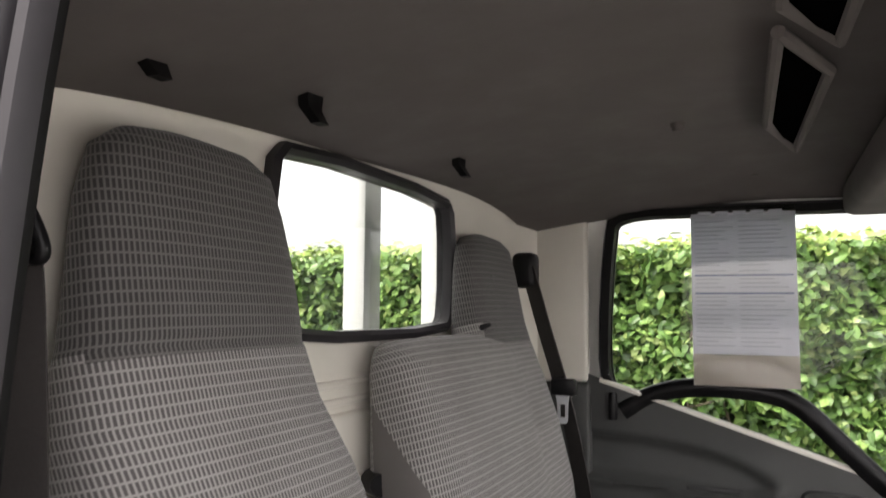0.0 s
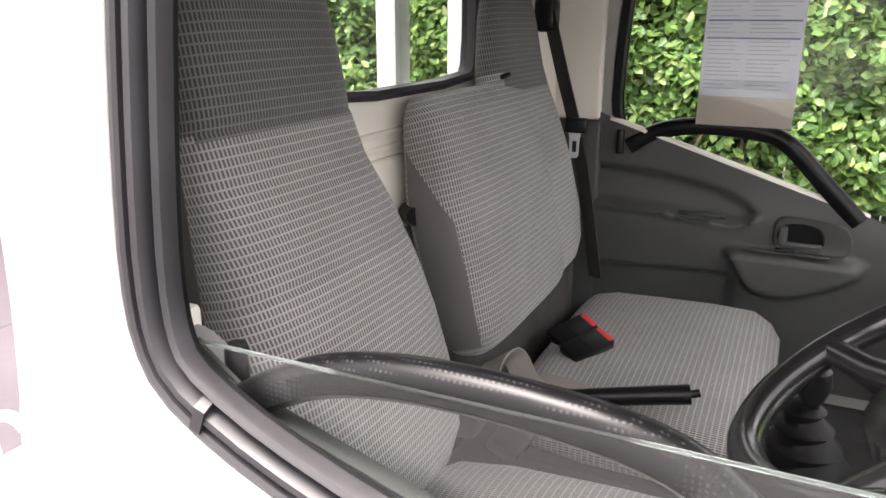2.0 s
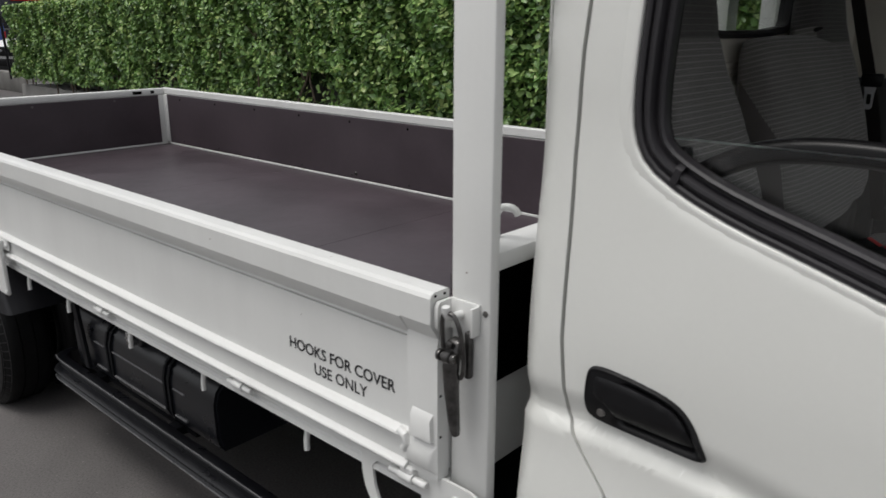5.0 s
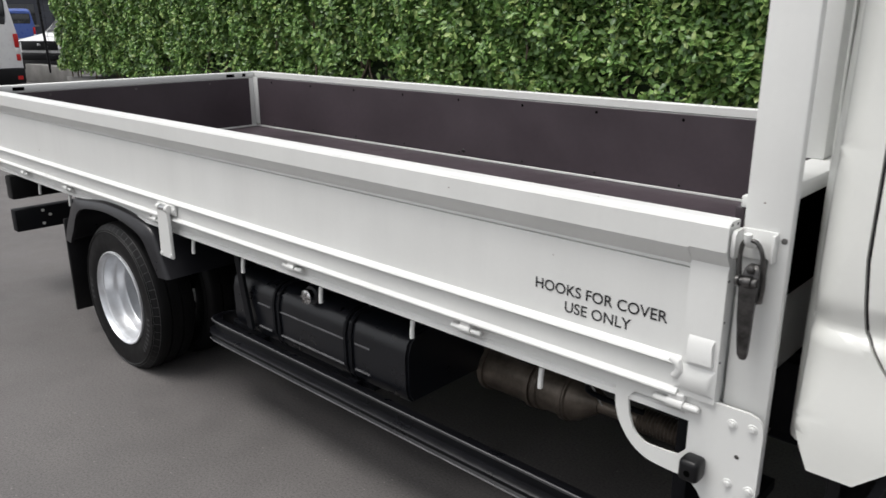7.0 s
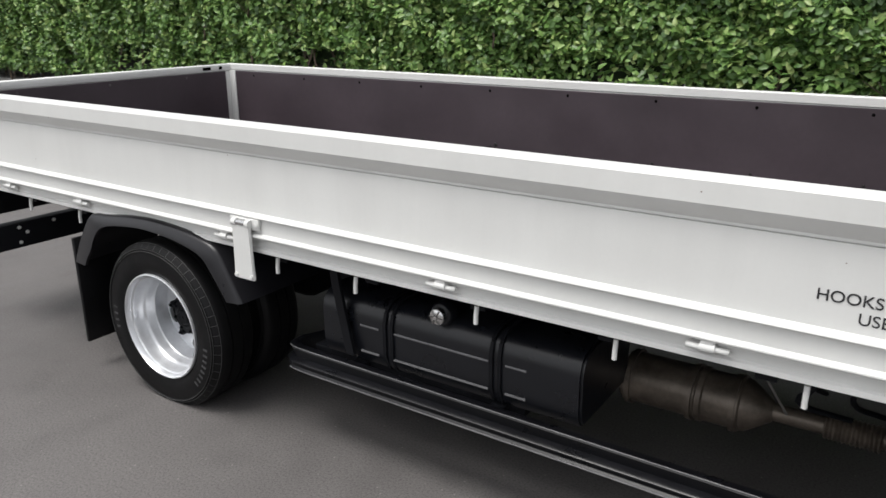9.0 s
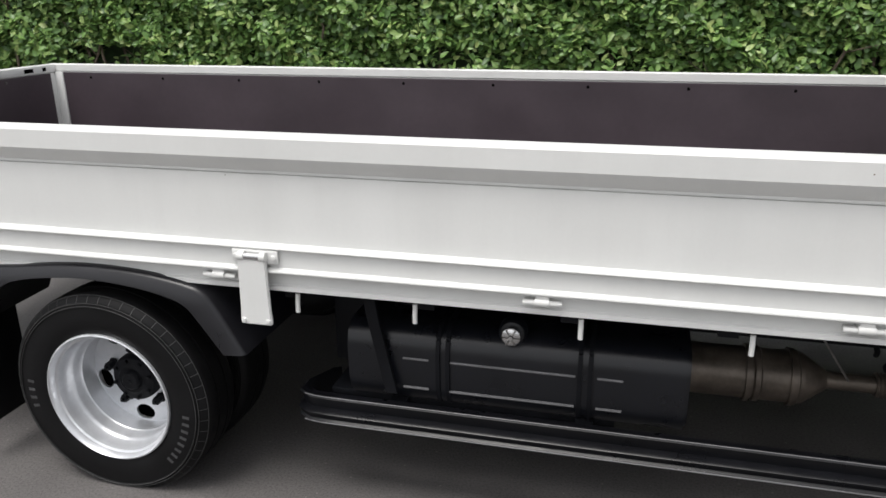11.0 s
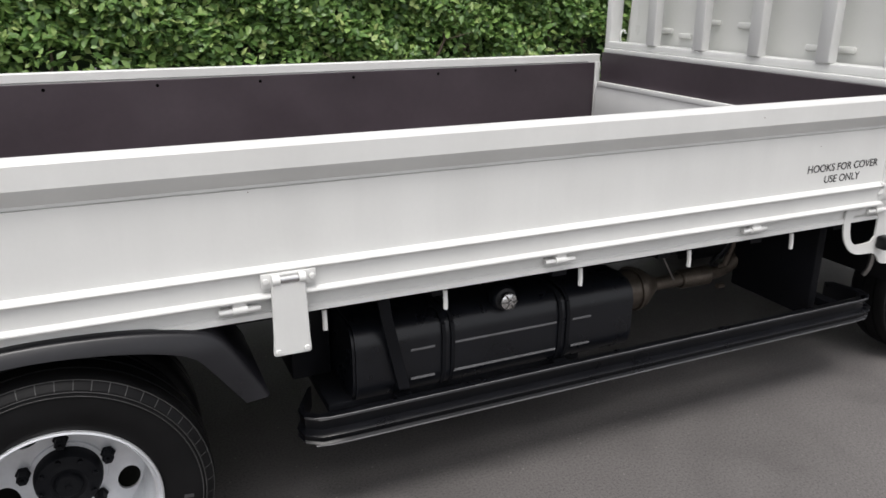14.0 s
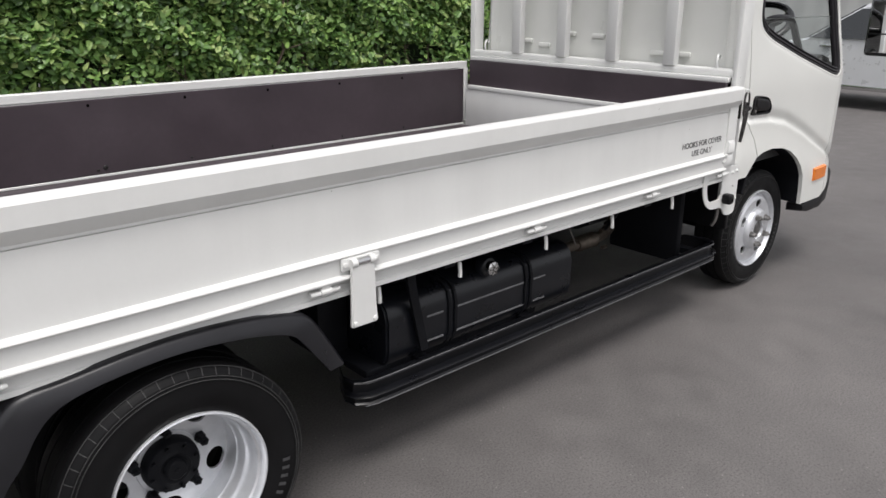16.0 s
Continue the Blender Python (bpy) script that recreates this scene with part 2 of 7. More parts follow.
def asphalt_material():
    m, nt, b = node_material("worn_asphalt")
    big = ramp(nt, noise_out(nt, 0.55, 5), [(0.3, (0.107, 0.1, 0.098)), (0.7, (0.154, 0.1445, 0.141))])
    grit = noise_out(nt, 120, 3, rough=0.75)
    mid = noise_out(nt, 6, 6)
    m1 = nt.nodes.new("ShaderNodeMixRGB")
    m1.blend_type, m1.inputs[0].default_value = "MULTIPLY", 0.8
    nt.links.new(big, m1.inputs[1])
    nt.links.new(ramp(nt, grit, [(0.32, (0.36, 0.36, 0.36)), (0.5, (0.88, 0.88, 0.88)), (0.66, (1.1, 1.1, 1.1))]), m1.inputs[2])
    m2 = nt.nodes.new("ShaderNodeMixRGB")
    m2.blend_type, m2.inputs[0].default_value = "MULTIPLY", 0.7
    nt.links.new(m1.outputs[0], m2.inputs[1])
    nt.links.new(ramp(nt, mid, [(0.35, (0.84, 0.84, 0.845)), (0.65, (1, 1, 1))]), m2.inputs[2])
    # scattered pale chips and a few dark oily spots
    tc = nt.nodes.new("ShaderNodeTexCoord")
    vo = nt.nodes.new("ShaderNodeTexVoronoi")
    vo.inputs["Scale"].default_value = 38
    nt.links.new(tc.outputs["Object"], vo.inputs["Vector"])
    chip = ramp(nt, vo.outputs["Distance"], [(0.0, (1, 1, 1)), (0.1, (1, 1, 1)), (0.16, (0, 0, 0))])
    rarely = ramp(nt, vo.outputs["Color"], [(0.72, (0, 0, 0)), (0.8, (1, 1, 1))])
    both = nt.nodes.new("ShaderNodeMath")
    both.operation = "MULTIPLY"
    nt.links.new(chip, both.inputs[0])
    nt.links.new(rarely, both.inputs[1])
    m3 = nt.nodes.new("ShaderNodeMixRGB")
    nt.links.new(both.outputs[0], m3.inputs[0])
    nt.links.new(m2.outputs[0], m3.inputs[1])
    m3.inputs[2].default_value = (0.2, 0.19, 0.18, 1)
    m4 = nt.nodes.new("ShaderNodeMixRGB")
    m4.blend_type, m4.inputs[0].default_value = "MULTIPLY", 0.6
    nt.links.new(m3.outputs[0], m4.inputs[1])
    nt.links.new(ramp(nt, noise_out(nt, 2.2, 5, rough=0.6), [(0.26, (0.74, 0.73, 0.735)), (0.42, (0.97, 0.97, 0.97)), (0.7, (1.0, 1.0, 1.0)), (0.78, (1.16, 1.14, 1.12))]), m4.inputs[2])
    nt.links.new(m4.outputs[0], b.inputs["Base Color"])
    nt.links.new(ramp(nt, mid, [(0.3, (0.55,) * 3), (0.7, (0.78,) * 3)]), b.inputs["Roughness"])
    bump(nt, b, grit, 0.35, 0.004)
    return m


ASPHALT = asphalt_material()


def leaf_material():
    m, nt, b = node_material("hedge_leaf")
    geo = nt.nodes.new("ShaderNodeNewGeometry")
    col = ramp(nt, geo.outputs["Random Per Island"], [(0.0, (0.07, 0.138, 0.045)), (0.45, (0.157, 0.292, 0.077)), (0.8, (0.268, 0.42, 0.122)), (1.0, (0.4, 0.5, 0.185))])
    mix = nt.nodes.new("ShaderNodeMixRGB")
    mix.blend_type, mix.inputs[0].default_value = "MULTIPLY", 0.5
    nt.links.new(col, mix.inputs[1])
    nt.links.new(ramp(nt, noise_out(nt, 1.6, 4), [(0.3, (0.6, 0.62, 0.55)), (0.7, (1, 1, 1))]), mix.inputs[2])
    nt.links.new(mix.outputs[0], b.inputs["Base Color"])
    b.inputs["Roughness"].default_value = 0.36
    b.inputs["Specular IOR Level"].default_value = 0.42
    b.inputs["Subsurface Weight"].default_value = 0.0
    tr = nt.nodes.new("ShaderNodeBsdfTranslucent")
    nt.links.new(mix.outputs[0], tr.inputs["Color"])
    ms = nt.nodes.new("ShaderNodeMixShader")
    ms.inputs[0].default_value = 0.22
    nt.links.new(b.outputs[0], ms.inputs[1])
    nt.links.new(tr.outputs[0], ms.inputs[2])
    nt.links.new(ms.outputs[0], nt.nodes["Material Output"].inputs["Surface"])
    return m


LEAF = leaf_material()
# paler and yellower leaf colour for the hedge's top
LEAF_TOP = surface("pale_top_leaf", (0.27, 0.38, 0.08), 0.45, vary=0.4, scale=9, fine=60)
LEAF_SHADE = surface("inner_foliage", (0.018, 0.04, 0.01), 0.8, vary=0.5, scale=14, fine=60, bumpy=0.3)


# ---- mesh helpers ----
def finish(bm, name, material, parent=None, label="", sharp=38):
    bmesh.ops.remove_doubles(bm, verts=bm.verts, dist=1e-5)
    bmesh.ops.recalc_face_normals(bm, faces=bm.faces)
    me = bpy.data.meshes.new(name)
    bm.to_mesh(me)
    bm.free()
    for p in me.polygons:
        p.use_smooth = True
    me.set_sharp_from_angle(angle=radians(sharp))
    for mat in (material if isinstance(material, (list, tuple)) else (material,)):
        me.materials.append(mat)
    ob = new(name, me)
    if parent:
        ob.parent = parent
    if label:
        tagged(ob, label)
    return ob


def part(name, bm, material, parent, label="", sharp=38):
    """One mesh object under a thing or under a part."""
    return finish(bm, name, material, parent, label, sharp)


def thing(name, label, category, group="", kind=""):
    return tagged(new(name), label, category, group, kind)


def box(bm, x0, x1, y0, y1, z0, z1, bev=0.0, seg=2):
    g = bmesh.ops.create_cube(bm, size=1.0, matrix=Matrix.Translation(((x0 + x1) / 2, (y0 + y1) / 2, (z0 + z1) / 2)) @ Matrix.Diagonal((x1 - x0, y1 - y0, z1 - z0, 1)))
    if bev:
        edges = list({e for v in g["verts"] for e in v.link_edges})
        bmesh.ops.bevel(bm, geom=edges, offset=bev, segments=seg, affect="EDGES", profile=0.5)
    return g


def new_box(*a, bev=0.0, seg=2):
    bm = bmesh.new()
    box(bm, *a, bev=bev, seg=seg)
    return bm


def rod(bm, points, r, seg=10, cap=True):
    """A round bar along a line of points."""
    pts = [Vector(p) for p in points]
    rings, side = [], None
    for i, p in enumerate(pts):
        d = (pts[min(i + 1, len(pts) - 1)] - pts[max(i - 1, 0)]).normalized()
        if side is None:
            side = d.orthogonal().normalized()
        side = (side - d * side.dot(d)).normalized()
        up = d.cross(side)
        rr = r[i] if isinstance(r, (list, tuple)) else r
        rings.append([bm.verts.new(p + rr * (math.cos(2 * math.pi * k / seg) * side + math.sin(2 * math.pi * k / seg) * up)) for k in range(seg)])
    for a, b in zip(rings, rings[1:]):
        for k in range(seg):
            bm.faces.new((a[k], a[(k + 1) % seg], b[(k + 1) % seg], b[k]))
    if cap:
        bm.faces.new(rings[0][::-1])
        bm.faces.new(rings[-1])


def new_rod(points, r, seg=10):
    bm = bmesh.new()
    rod(bm, points, r, seg)
    return bm


def bend(points, n=5):
    """Rounds the corners of a line of points (Chaikin)."""
    pts = [Vector(p) for p in points]
    for _ in range(n if n < 4 else 3):
        out = [pts[0]]
        for a, b in zip(pts, pts[1:]):
            out += [a.lerp(b, 0.25), a.lerp(b, 0.75)]
        out.append(pts[-1])
        pts = out
    return pts


def sweep(bm, rings, closed=True, caps=True):
    """Skins a row of rings of equal length."""
    vs = [[bm.verts.new(p) for p in ring] for ring in rings]
    n = len(vs[0])
    for a, b in zip(vs, vs[1:]):
        for k in range(n if closed else n - 1):
            bm.faces.new((a[k], a[(k + 1) % n], b[(k + 1) % n], b[k]))
    if caps and closed:
        bm.faces.new(vs[0][::-1])
        bm.faces.new(vs[-1])
    return vs


def extrude_yz(bm, profile, x0, x1):
    sweep(bm, [[(x, y, z) for y, z in profile] for x in (x0, x1)])


def extrude_xy(bm, profile, z0, z1):
    sweep(bm, [[(x, y, z) for x, y in profile] for z in (z0, z1)])


def revolve(bm, profile, cx, cz, y0, seg=48, sign=1, closed=True):
    """Turns (radius, depth) pairs about an axle along y."""
    rings = []
    for k in range(seg):
        a = 2 * math.pi * k / seg
        rings.append([bm.verts.new((cx + r * math.cos(a), y0 + sign * d, cz + r * math.sin(a))) for r, d in profile])
    m = len(profile)
    for k in range(seg):
        p, q = rings[k], rings[(k + 1) % seg]
        for j in range(m if closed else m - 1):
            bm.faces.new((p[j], p[(j + 1) % m], q[(j + 1) % m], q[j]))


def fill_outline(bm, loops):
    """Flat faces between an outer loop and its holes, given as 3D points."""
    edges = []
    for loop in loops:
        vs = [bm.verts.new(p) for p in loop]
        edges += [bm.edges.new((vs[i], vs[(i + 1) % len(vs)])) for i in range(len(vs))]
    bmesh.ops.triangle_fill(bm, use_beauty=True, use_dissolve=False, edges=edges)


def cut_grid(bm, xs=(), zs=(), ys=()):
    for axis, values in (((1, 0, 0), xs), ((0, 0, 1), zs), ((0, 1, 0), ys)):
        for v in values:
            bmesh.ops.bisect_plane(bm, geom=bm.verts[:] + bm.edges[:] + bm.faces[:], dist=1e-6, plane_co=Vector(axis) * v, plane_no=axis)


def thicken(bm, offset):
    """Gives a sheet thickness along a fixed offset."""
    g = bmesh.ops.extrude_face_region(bm, geom=bm.faces[:])
    bmesh.ops.translate(bm, verts=[v for v in g["geom"] if isinstance(v, bmesh.types.BMVert)], vec=offset)


def pillow(sections, n=28, power=3.2, uv=True):
    """A stuffed form: each section is centre, half width along y, half depth, and the way its depth points (in the xz plane)."""
    bm = bmesh.new()
    layer = bm.loops.layers.uv.new("cloth")
    rows, along = [], 0.0
    for i, (c, hw, hd, ang) in enumerate(sections):
        c = Vector(c)
        if i:
            along += (c - Vector(sections[i - 1][0])).length
        nx = Vector((math.cos(radians(ang)), 0, math.sin(radians(ang))))
        ring, u, last = [], 0.0, None
        for k in range(n):
            a = 2 * math.pi * (k + 0.5) / n
            ca, sa = math.cos(a), math.sin(a)
            w = hw * abs(ca) ** (2 / power) * (1 if ca > 0 else -1)
            d = hd * abs(sa) ** (2 / power) * (1 if sa > 0 else -1)
            p = c + Vector((0, w, 0)) + nx * d
            if last is not None:
                u += (p - last).length
            ring.append([bm.verts.new(p), u])
            last = p
        mid = ring[n // 4][1]
        for r in ring:
            r[1] -= mid
        rows.append((ring, along))
    for (a, va), (b, vb) in zip(rows, rows[1:]):
        for k in range(n):
            q = (k + 1) % n
            f = bm.faces.new((a[k][0], a[q][0], b[q][0], b[k][0]))
            for lp, (w, v) in zip(f.loops, ((a[k][1], va), (a[q][1], va), (b[q][1], vb), (b[k][1], vb))):
                lp[layer].uv = (w, v)
    for ring, v in (rows[0], rows[-1]):
        f = bm.faces.new([r[0] for r in ring])
        for lp in f.loops:
            lp[layer].uv = (lp.vert.co.y, v + (lp.vert.co.x + lp.vert.co.z))
    return bm


# ---- ground, hedge and yard edge ----
bm = bmesh.new()
bmesh.ops.create_grid(bm, x_segments=40, y_segments=40, size=90)
for v in bm.verts:
    v.co.z = 0.0
tagged(finish(bm, "ground", ASPHALT), "worn dark grey asphalt yard", "ground", kind="structure")

HEDGE_X0, HEDGE_X1, HEDGE_Y, HEDGE_Z0, HEDGE_Z1 = -12.1, 9.0, 4.47, 0.7, 2.0


def leaf_sheet(name, count, rng, x0, x1, parent, on_top=False):
    """Many small folded leaves scattered over the hedge's face and top."""
    x = rng.uniform(x0, x1, count)
    if on_top:
        y = HEDGE_Y + 0.04 + rng.uniform(0, 0.7, count)
        z = HEDGE_Z1 + 0.05 * np.sin(x * 2.3) + rng.normal(0, 0.045, count)
    else:
        depth = rng.beta(1.3, 2.6, count) * 0.34
        clump = 0.05 * np.sin(x * 7.1 + 1.3) * np.sin(x * 2.9) + 0.03 * np.sin(x * 17)
        z = HEDGE_Z0 + (HEDGE_Z1 + 0.03 - HEDGE_Z0) * rng.uniform(0, 1, count)
        z = z - 0.1 * rng.uniform(0, 1, count) ** 3 * (z < HEDGE_Z0 + 0.2)
        y = HEDGE_Y + depth - 0.02 + clump + 0.05 * np.sin(z * 11 + x * 5)
    z = z - np.maximum(0.0, -3.0 - x) * 0.012 * (z - 0.5) / 1.5
    size = rng.uniform(0.026, 0.055, count)
    if not on_top:
        # the foot of the hedge thins out in patches
        thin = (np.sin(x * 1.7 + 0.6) + np.sin(x * 3.9 + 2.0)) * 0.5 + rng.normal(0, 0.5, count)
        z = np.where((z < 1.12) & (thin > 0.25) & (x > -8.5), rng.uniform(1.1, HEDGE_Z1, count), z)
    yaw = rng.normal(-math.pi / 2, 0.75, count)
    pitch = rng.normal(0.68, 0.45, count) if not on_top else rng.normal(1.1, 0.4, count)
    nrm = np.stack([np.cos(yaw) * np.cos(pitch), np.sin(yaw) * np.cos(pitch), np.sin(pitch)], 1)
    tmp = np.stack([rng.normal(0, 1, count), rng.normal(0, 0.4, count), rng.normal(-0.6, 0.8, count)], 1)
    along = tmp - nrm * np.sum(tmp * nrm, 1, keepdims=True)
    along /= np.linalg.norm(along, axis=1, keepdims=True)
    side = np.cross(nrm, along)
    shape = [(0, -0.95, 0), (-0.34, -0.3, 0.12), (-0.5, 0.42, 0.15), (0, 0.95, -0.12), (0.5, 0.42, 0.15), (0.34, -0.3, 0.12), (0, -0.25, 0), (0, 0.4, 0.02)]
    faces = [(0, 6, 1), (1, 6, 7, 2), (2, 7, 3), (0, 5, 6), (5, 4, 7, 6), (4, 3, 7)]
    base = np.stack([x, y, z], 1)
    verts = np.concatenate([(base + size[:, None] * (a * side + b * along + c * nrm))[:, None, :] for a, b, c in shape], 1).reshape(-1, 3)
    loops = np.concatenate([np.array(f) for f in faces])
    lens = np.array([len(f) for f in faces])
    idx = (loops[None, :] + 8 * np.arange(count)[:, None]).ravel()
    totals = np.tile(lens, count)
    me = bpy.data.meshes.new(name)
    me.vertices.add(len(verts))
    me.vertices.foreach_set("co", verts.ravel())
    me.loops.add(len(idx))
    me.loops.foreach_set("vertex_index", idx)
    me.polygons.add(len(totals))
    me.polygons.foreach_set("loop_start", np.concatenate([[0], np.cumsum(totals)[:-1]]))
    me.polygons.foreach_set("use_smooth", np.ones(len(totals), bool))
    me.update(calc_edges=True)
    me.validate()
    me.materials.append(LEAF_TOP if on_top else LEAF)
    ob = new(name, me)
    ob.parent = parent
    ob["kind"] = "stuff"
    return ob


hedge = thing("hedge", "dense clipped green hedge with glossy oval leaves", "hedge", kind="stuff")
rng = np.random.default_rng(7)
leaf_sheet("leaves", 66000, rng, -6.0, 6.5, hedge)
leaf_sheet("leaves", 27000, rng, HEDGE_X0, -6.0, hedge)
leaf_sheet("leaves", 8000, rng, 6.5, HEDGE_X1, hedge)
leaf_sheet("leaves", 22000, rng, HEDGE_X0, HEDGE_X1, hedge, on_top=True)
# solid core added to stop see-through; the hedge's inner shade is its colour
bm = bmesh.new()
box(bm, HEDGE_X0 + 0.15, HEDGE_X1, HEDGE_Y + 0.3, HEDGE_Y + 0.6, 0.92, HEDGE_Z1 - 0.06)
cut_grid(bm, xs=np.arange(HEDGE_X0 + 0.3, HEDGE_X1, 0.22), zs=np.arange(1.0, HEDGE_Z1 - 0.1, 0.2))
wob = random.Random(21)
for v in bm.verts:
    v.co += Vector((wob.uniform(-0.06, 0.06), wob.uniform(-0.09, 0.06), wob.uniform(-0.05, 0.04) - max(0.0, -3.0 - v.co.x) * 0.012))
tagged(part("inner_foliage", bm, LEAF_SHADE, hedge, sharp=60), kind="stuff")
bm = bmesh.new()
rnd = random.Random(3)
for i in range(70):
    x = rnd.uniform(HEDGE_X0, HEDGE_X1)
    y = HEDGE_Y + rnd.uniform(0.1, 0.3)
    z = rnd.uniform(0.45, 0.6)
    pts, rr = [(x, y, 0.05)], [0.016]
    for s in range(5):
        z += rnd.uniform(0.16, 0.3)
        x += rnd.uniform(-0.12, 0.12)
        y += rnd.uniform(-0.06, 0.05)
        pts.append((x, max(y, HEDGE_Y + 0.03), min(z, HEDGE_Z1 - 0.05)))
        rr.append(0.013 - 0.0018 * s)
    rod(bm, pts, rr, 6)
    for s in range(3):
        b = Vector(pts[rnd.randint(1, 4)])
        rod(bm, [b, b + Vector((rnd.uniform(-0.2, 0.2), rnd.uniform(-0.18, 0.02), rnd.uniform(0.05, 0.25)))], [0.006, 0.003], 5)
tagged(part("branches", bm, BARK, hedge), kind="stuff")

fence = thing("boundary_fence", "dark weathered board fence behind the hedge", "fence", kind="structure")
board = None
for i in range(int((HEDGE_X1 - HEDGE_X0) / 0.3)):
    x = HEDGE_X0 + 0.3 + 0.3 * i
    if board is None:
        board = part("board", new_box(x, x + 0.288, 5.09, 5.115, 0.3, 1.95, bev=0.003, seg=1), FENCE, fence)
    else:
        o = board.copy()
        scene.collection.objects.link(o)
        o.parent = fence
        o.location = (0.3 * i, 0, 0)
low_wall = thing("low_wall", "low grey concrete kerb wall under the hedge", "wall", kind="structure")
part("wall_block", new_box(HEDGE_X0 - 0.1, HEDGE_X1, 4.6, 5.05, -0.02, 0.5, bev=0.015), CONCRETE, low_wall)


# ---- the truck ----
truck = thing("flatbed_truck", "white drop-side flatbed truck parked on asphalt", "truck")
truck.scale = (1, 1.065, 1)  # the bed is 1.81 m across its gates
MID = 0.85  # the truck's centre line in y


def mirrored(y):
    return 2 * MID - y


# deck
DX0, DX1, FLOOR_Z = -1.57, 2.72, 0.782
deck = new("deck_floor")
deck.parent = truck
tagged(deck, "dark brown film-faced plywood deck")
for a, b in ((DX0, -0.09), (-0.088, 1.33), (1.332, DX1)):
    part("deck_panel", new_box(a, b, 0.005, 1.695, FLOOR_Z - 0.018, FLOOR_Z, bev=0.0008, seg=1), PLY, deck)
for x, y in ((2.2, 0.75), (2.26, 0.8), (0.9, 0.6), (0.4, 1.1), (-0.8, 0.8), (1.6, 1.2), (2.31, 0.78)):
    part("scuff_mark", new_box(x, x + 0.014, y, y + 0.004, FLOOR_Z, FLOOR_Z + 0.0006), SCUFF_GLINT, deck)
marks = random.Random(5)
for k in range(26):
    x, y, w = marks.uniform(-1.3, 2.6), marks.uniform(0.15, 1.55), marks.uniform(0.003, 0.009)
    part("scuff_mark", new_box(x, x + w * marks.uniform(1, 3), y, y + w * 0.5, FLOOR_Z, FLOOR_Z + 0.0005), SCUFF_GLINT, deck)


def sill(side):
    bm = bmesh.new()
    s = (lambda y: y) if side else mirrored
    prof = [(0.06, 0.776), (-0.001, 0.776), (-0.001, 0.788), (-0.010, 0.788), (-0.012, 0.785), (-0.012, 0.752), (-0.019, 0.748), (-0.02, 0.735), (-0.012, 0.730), (0.06, 0.730)]
    extrude_yz(bm, [(s(y), z) for y, z in prof], -1.62, 2.77)
    return part("side_sill", bm, WHITE_BED, truck)


sill(True), sill(False)
for i in range(11):
    part("crossmember", new_box(-1.4 + i * 0.4, -1.35 + i * 0.4, 0.06, 1.64, 0.68, 0.76), CHASSIS, truck)
for y in (0.46, 1.17):
    part("frame_rail", new_box(-1.32, 4.1, y, y + 0.07, 0.50, 0.70, bev=0.006), CHASSIS, truck)

GATE = [(-0.03, 0.790), (-0.040, 0.792), (-0.043, 0.797), (-0.042, 0.801), (-0.037, 0.805), (-0.030, 0.808),
        (-0.030, 0.857), (-0.039, 0.860), (-0.042, 0.864), (-0.040, 0.868), (-0.034, 0.872), (-0.024, 0.876),
        (-0.022, 1.0655), (-0.016, 1.066), (-0.016, 1.069), (-0.022, 1.0695), (-0.022, 1.076), (-0.025, 1.079), (-0.045, 1.109),
        (-0.048, 1.115), (-0.048, 1.166), (-0.044, 1.173), (-0.036, 1.177), (-0.004, 1.177), (0.0, 1.173),
        (0.0, 1.14), (-0.005, 1.136), (-0.005, 0.790)]


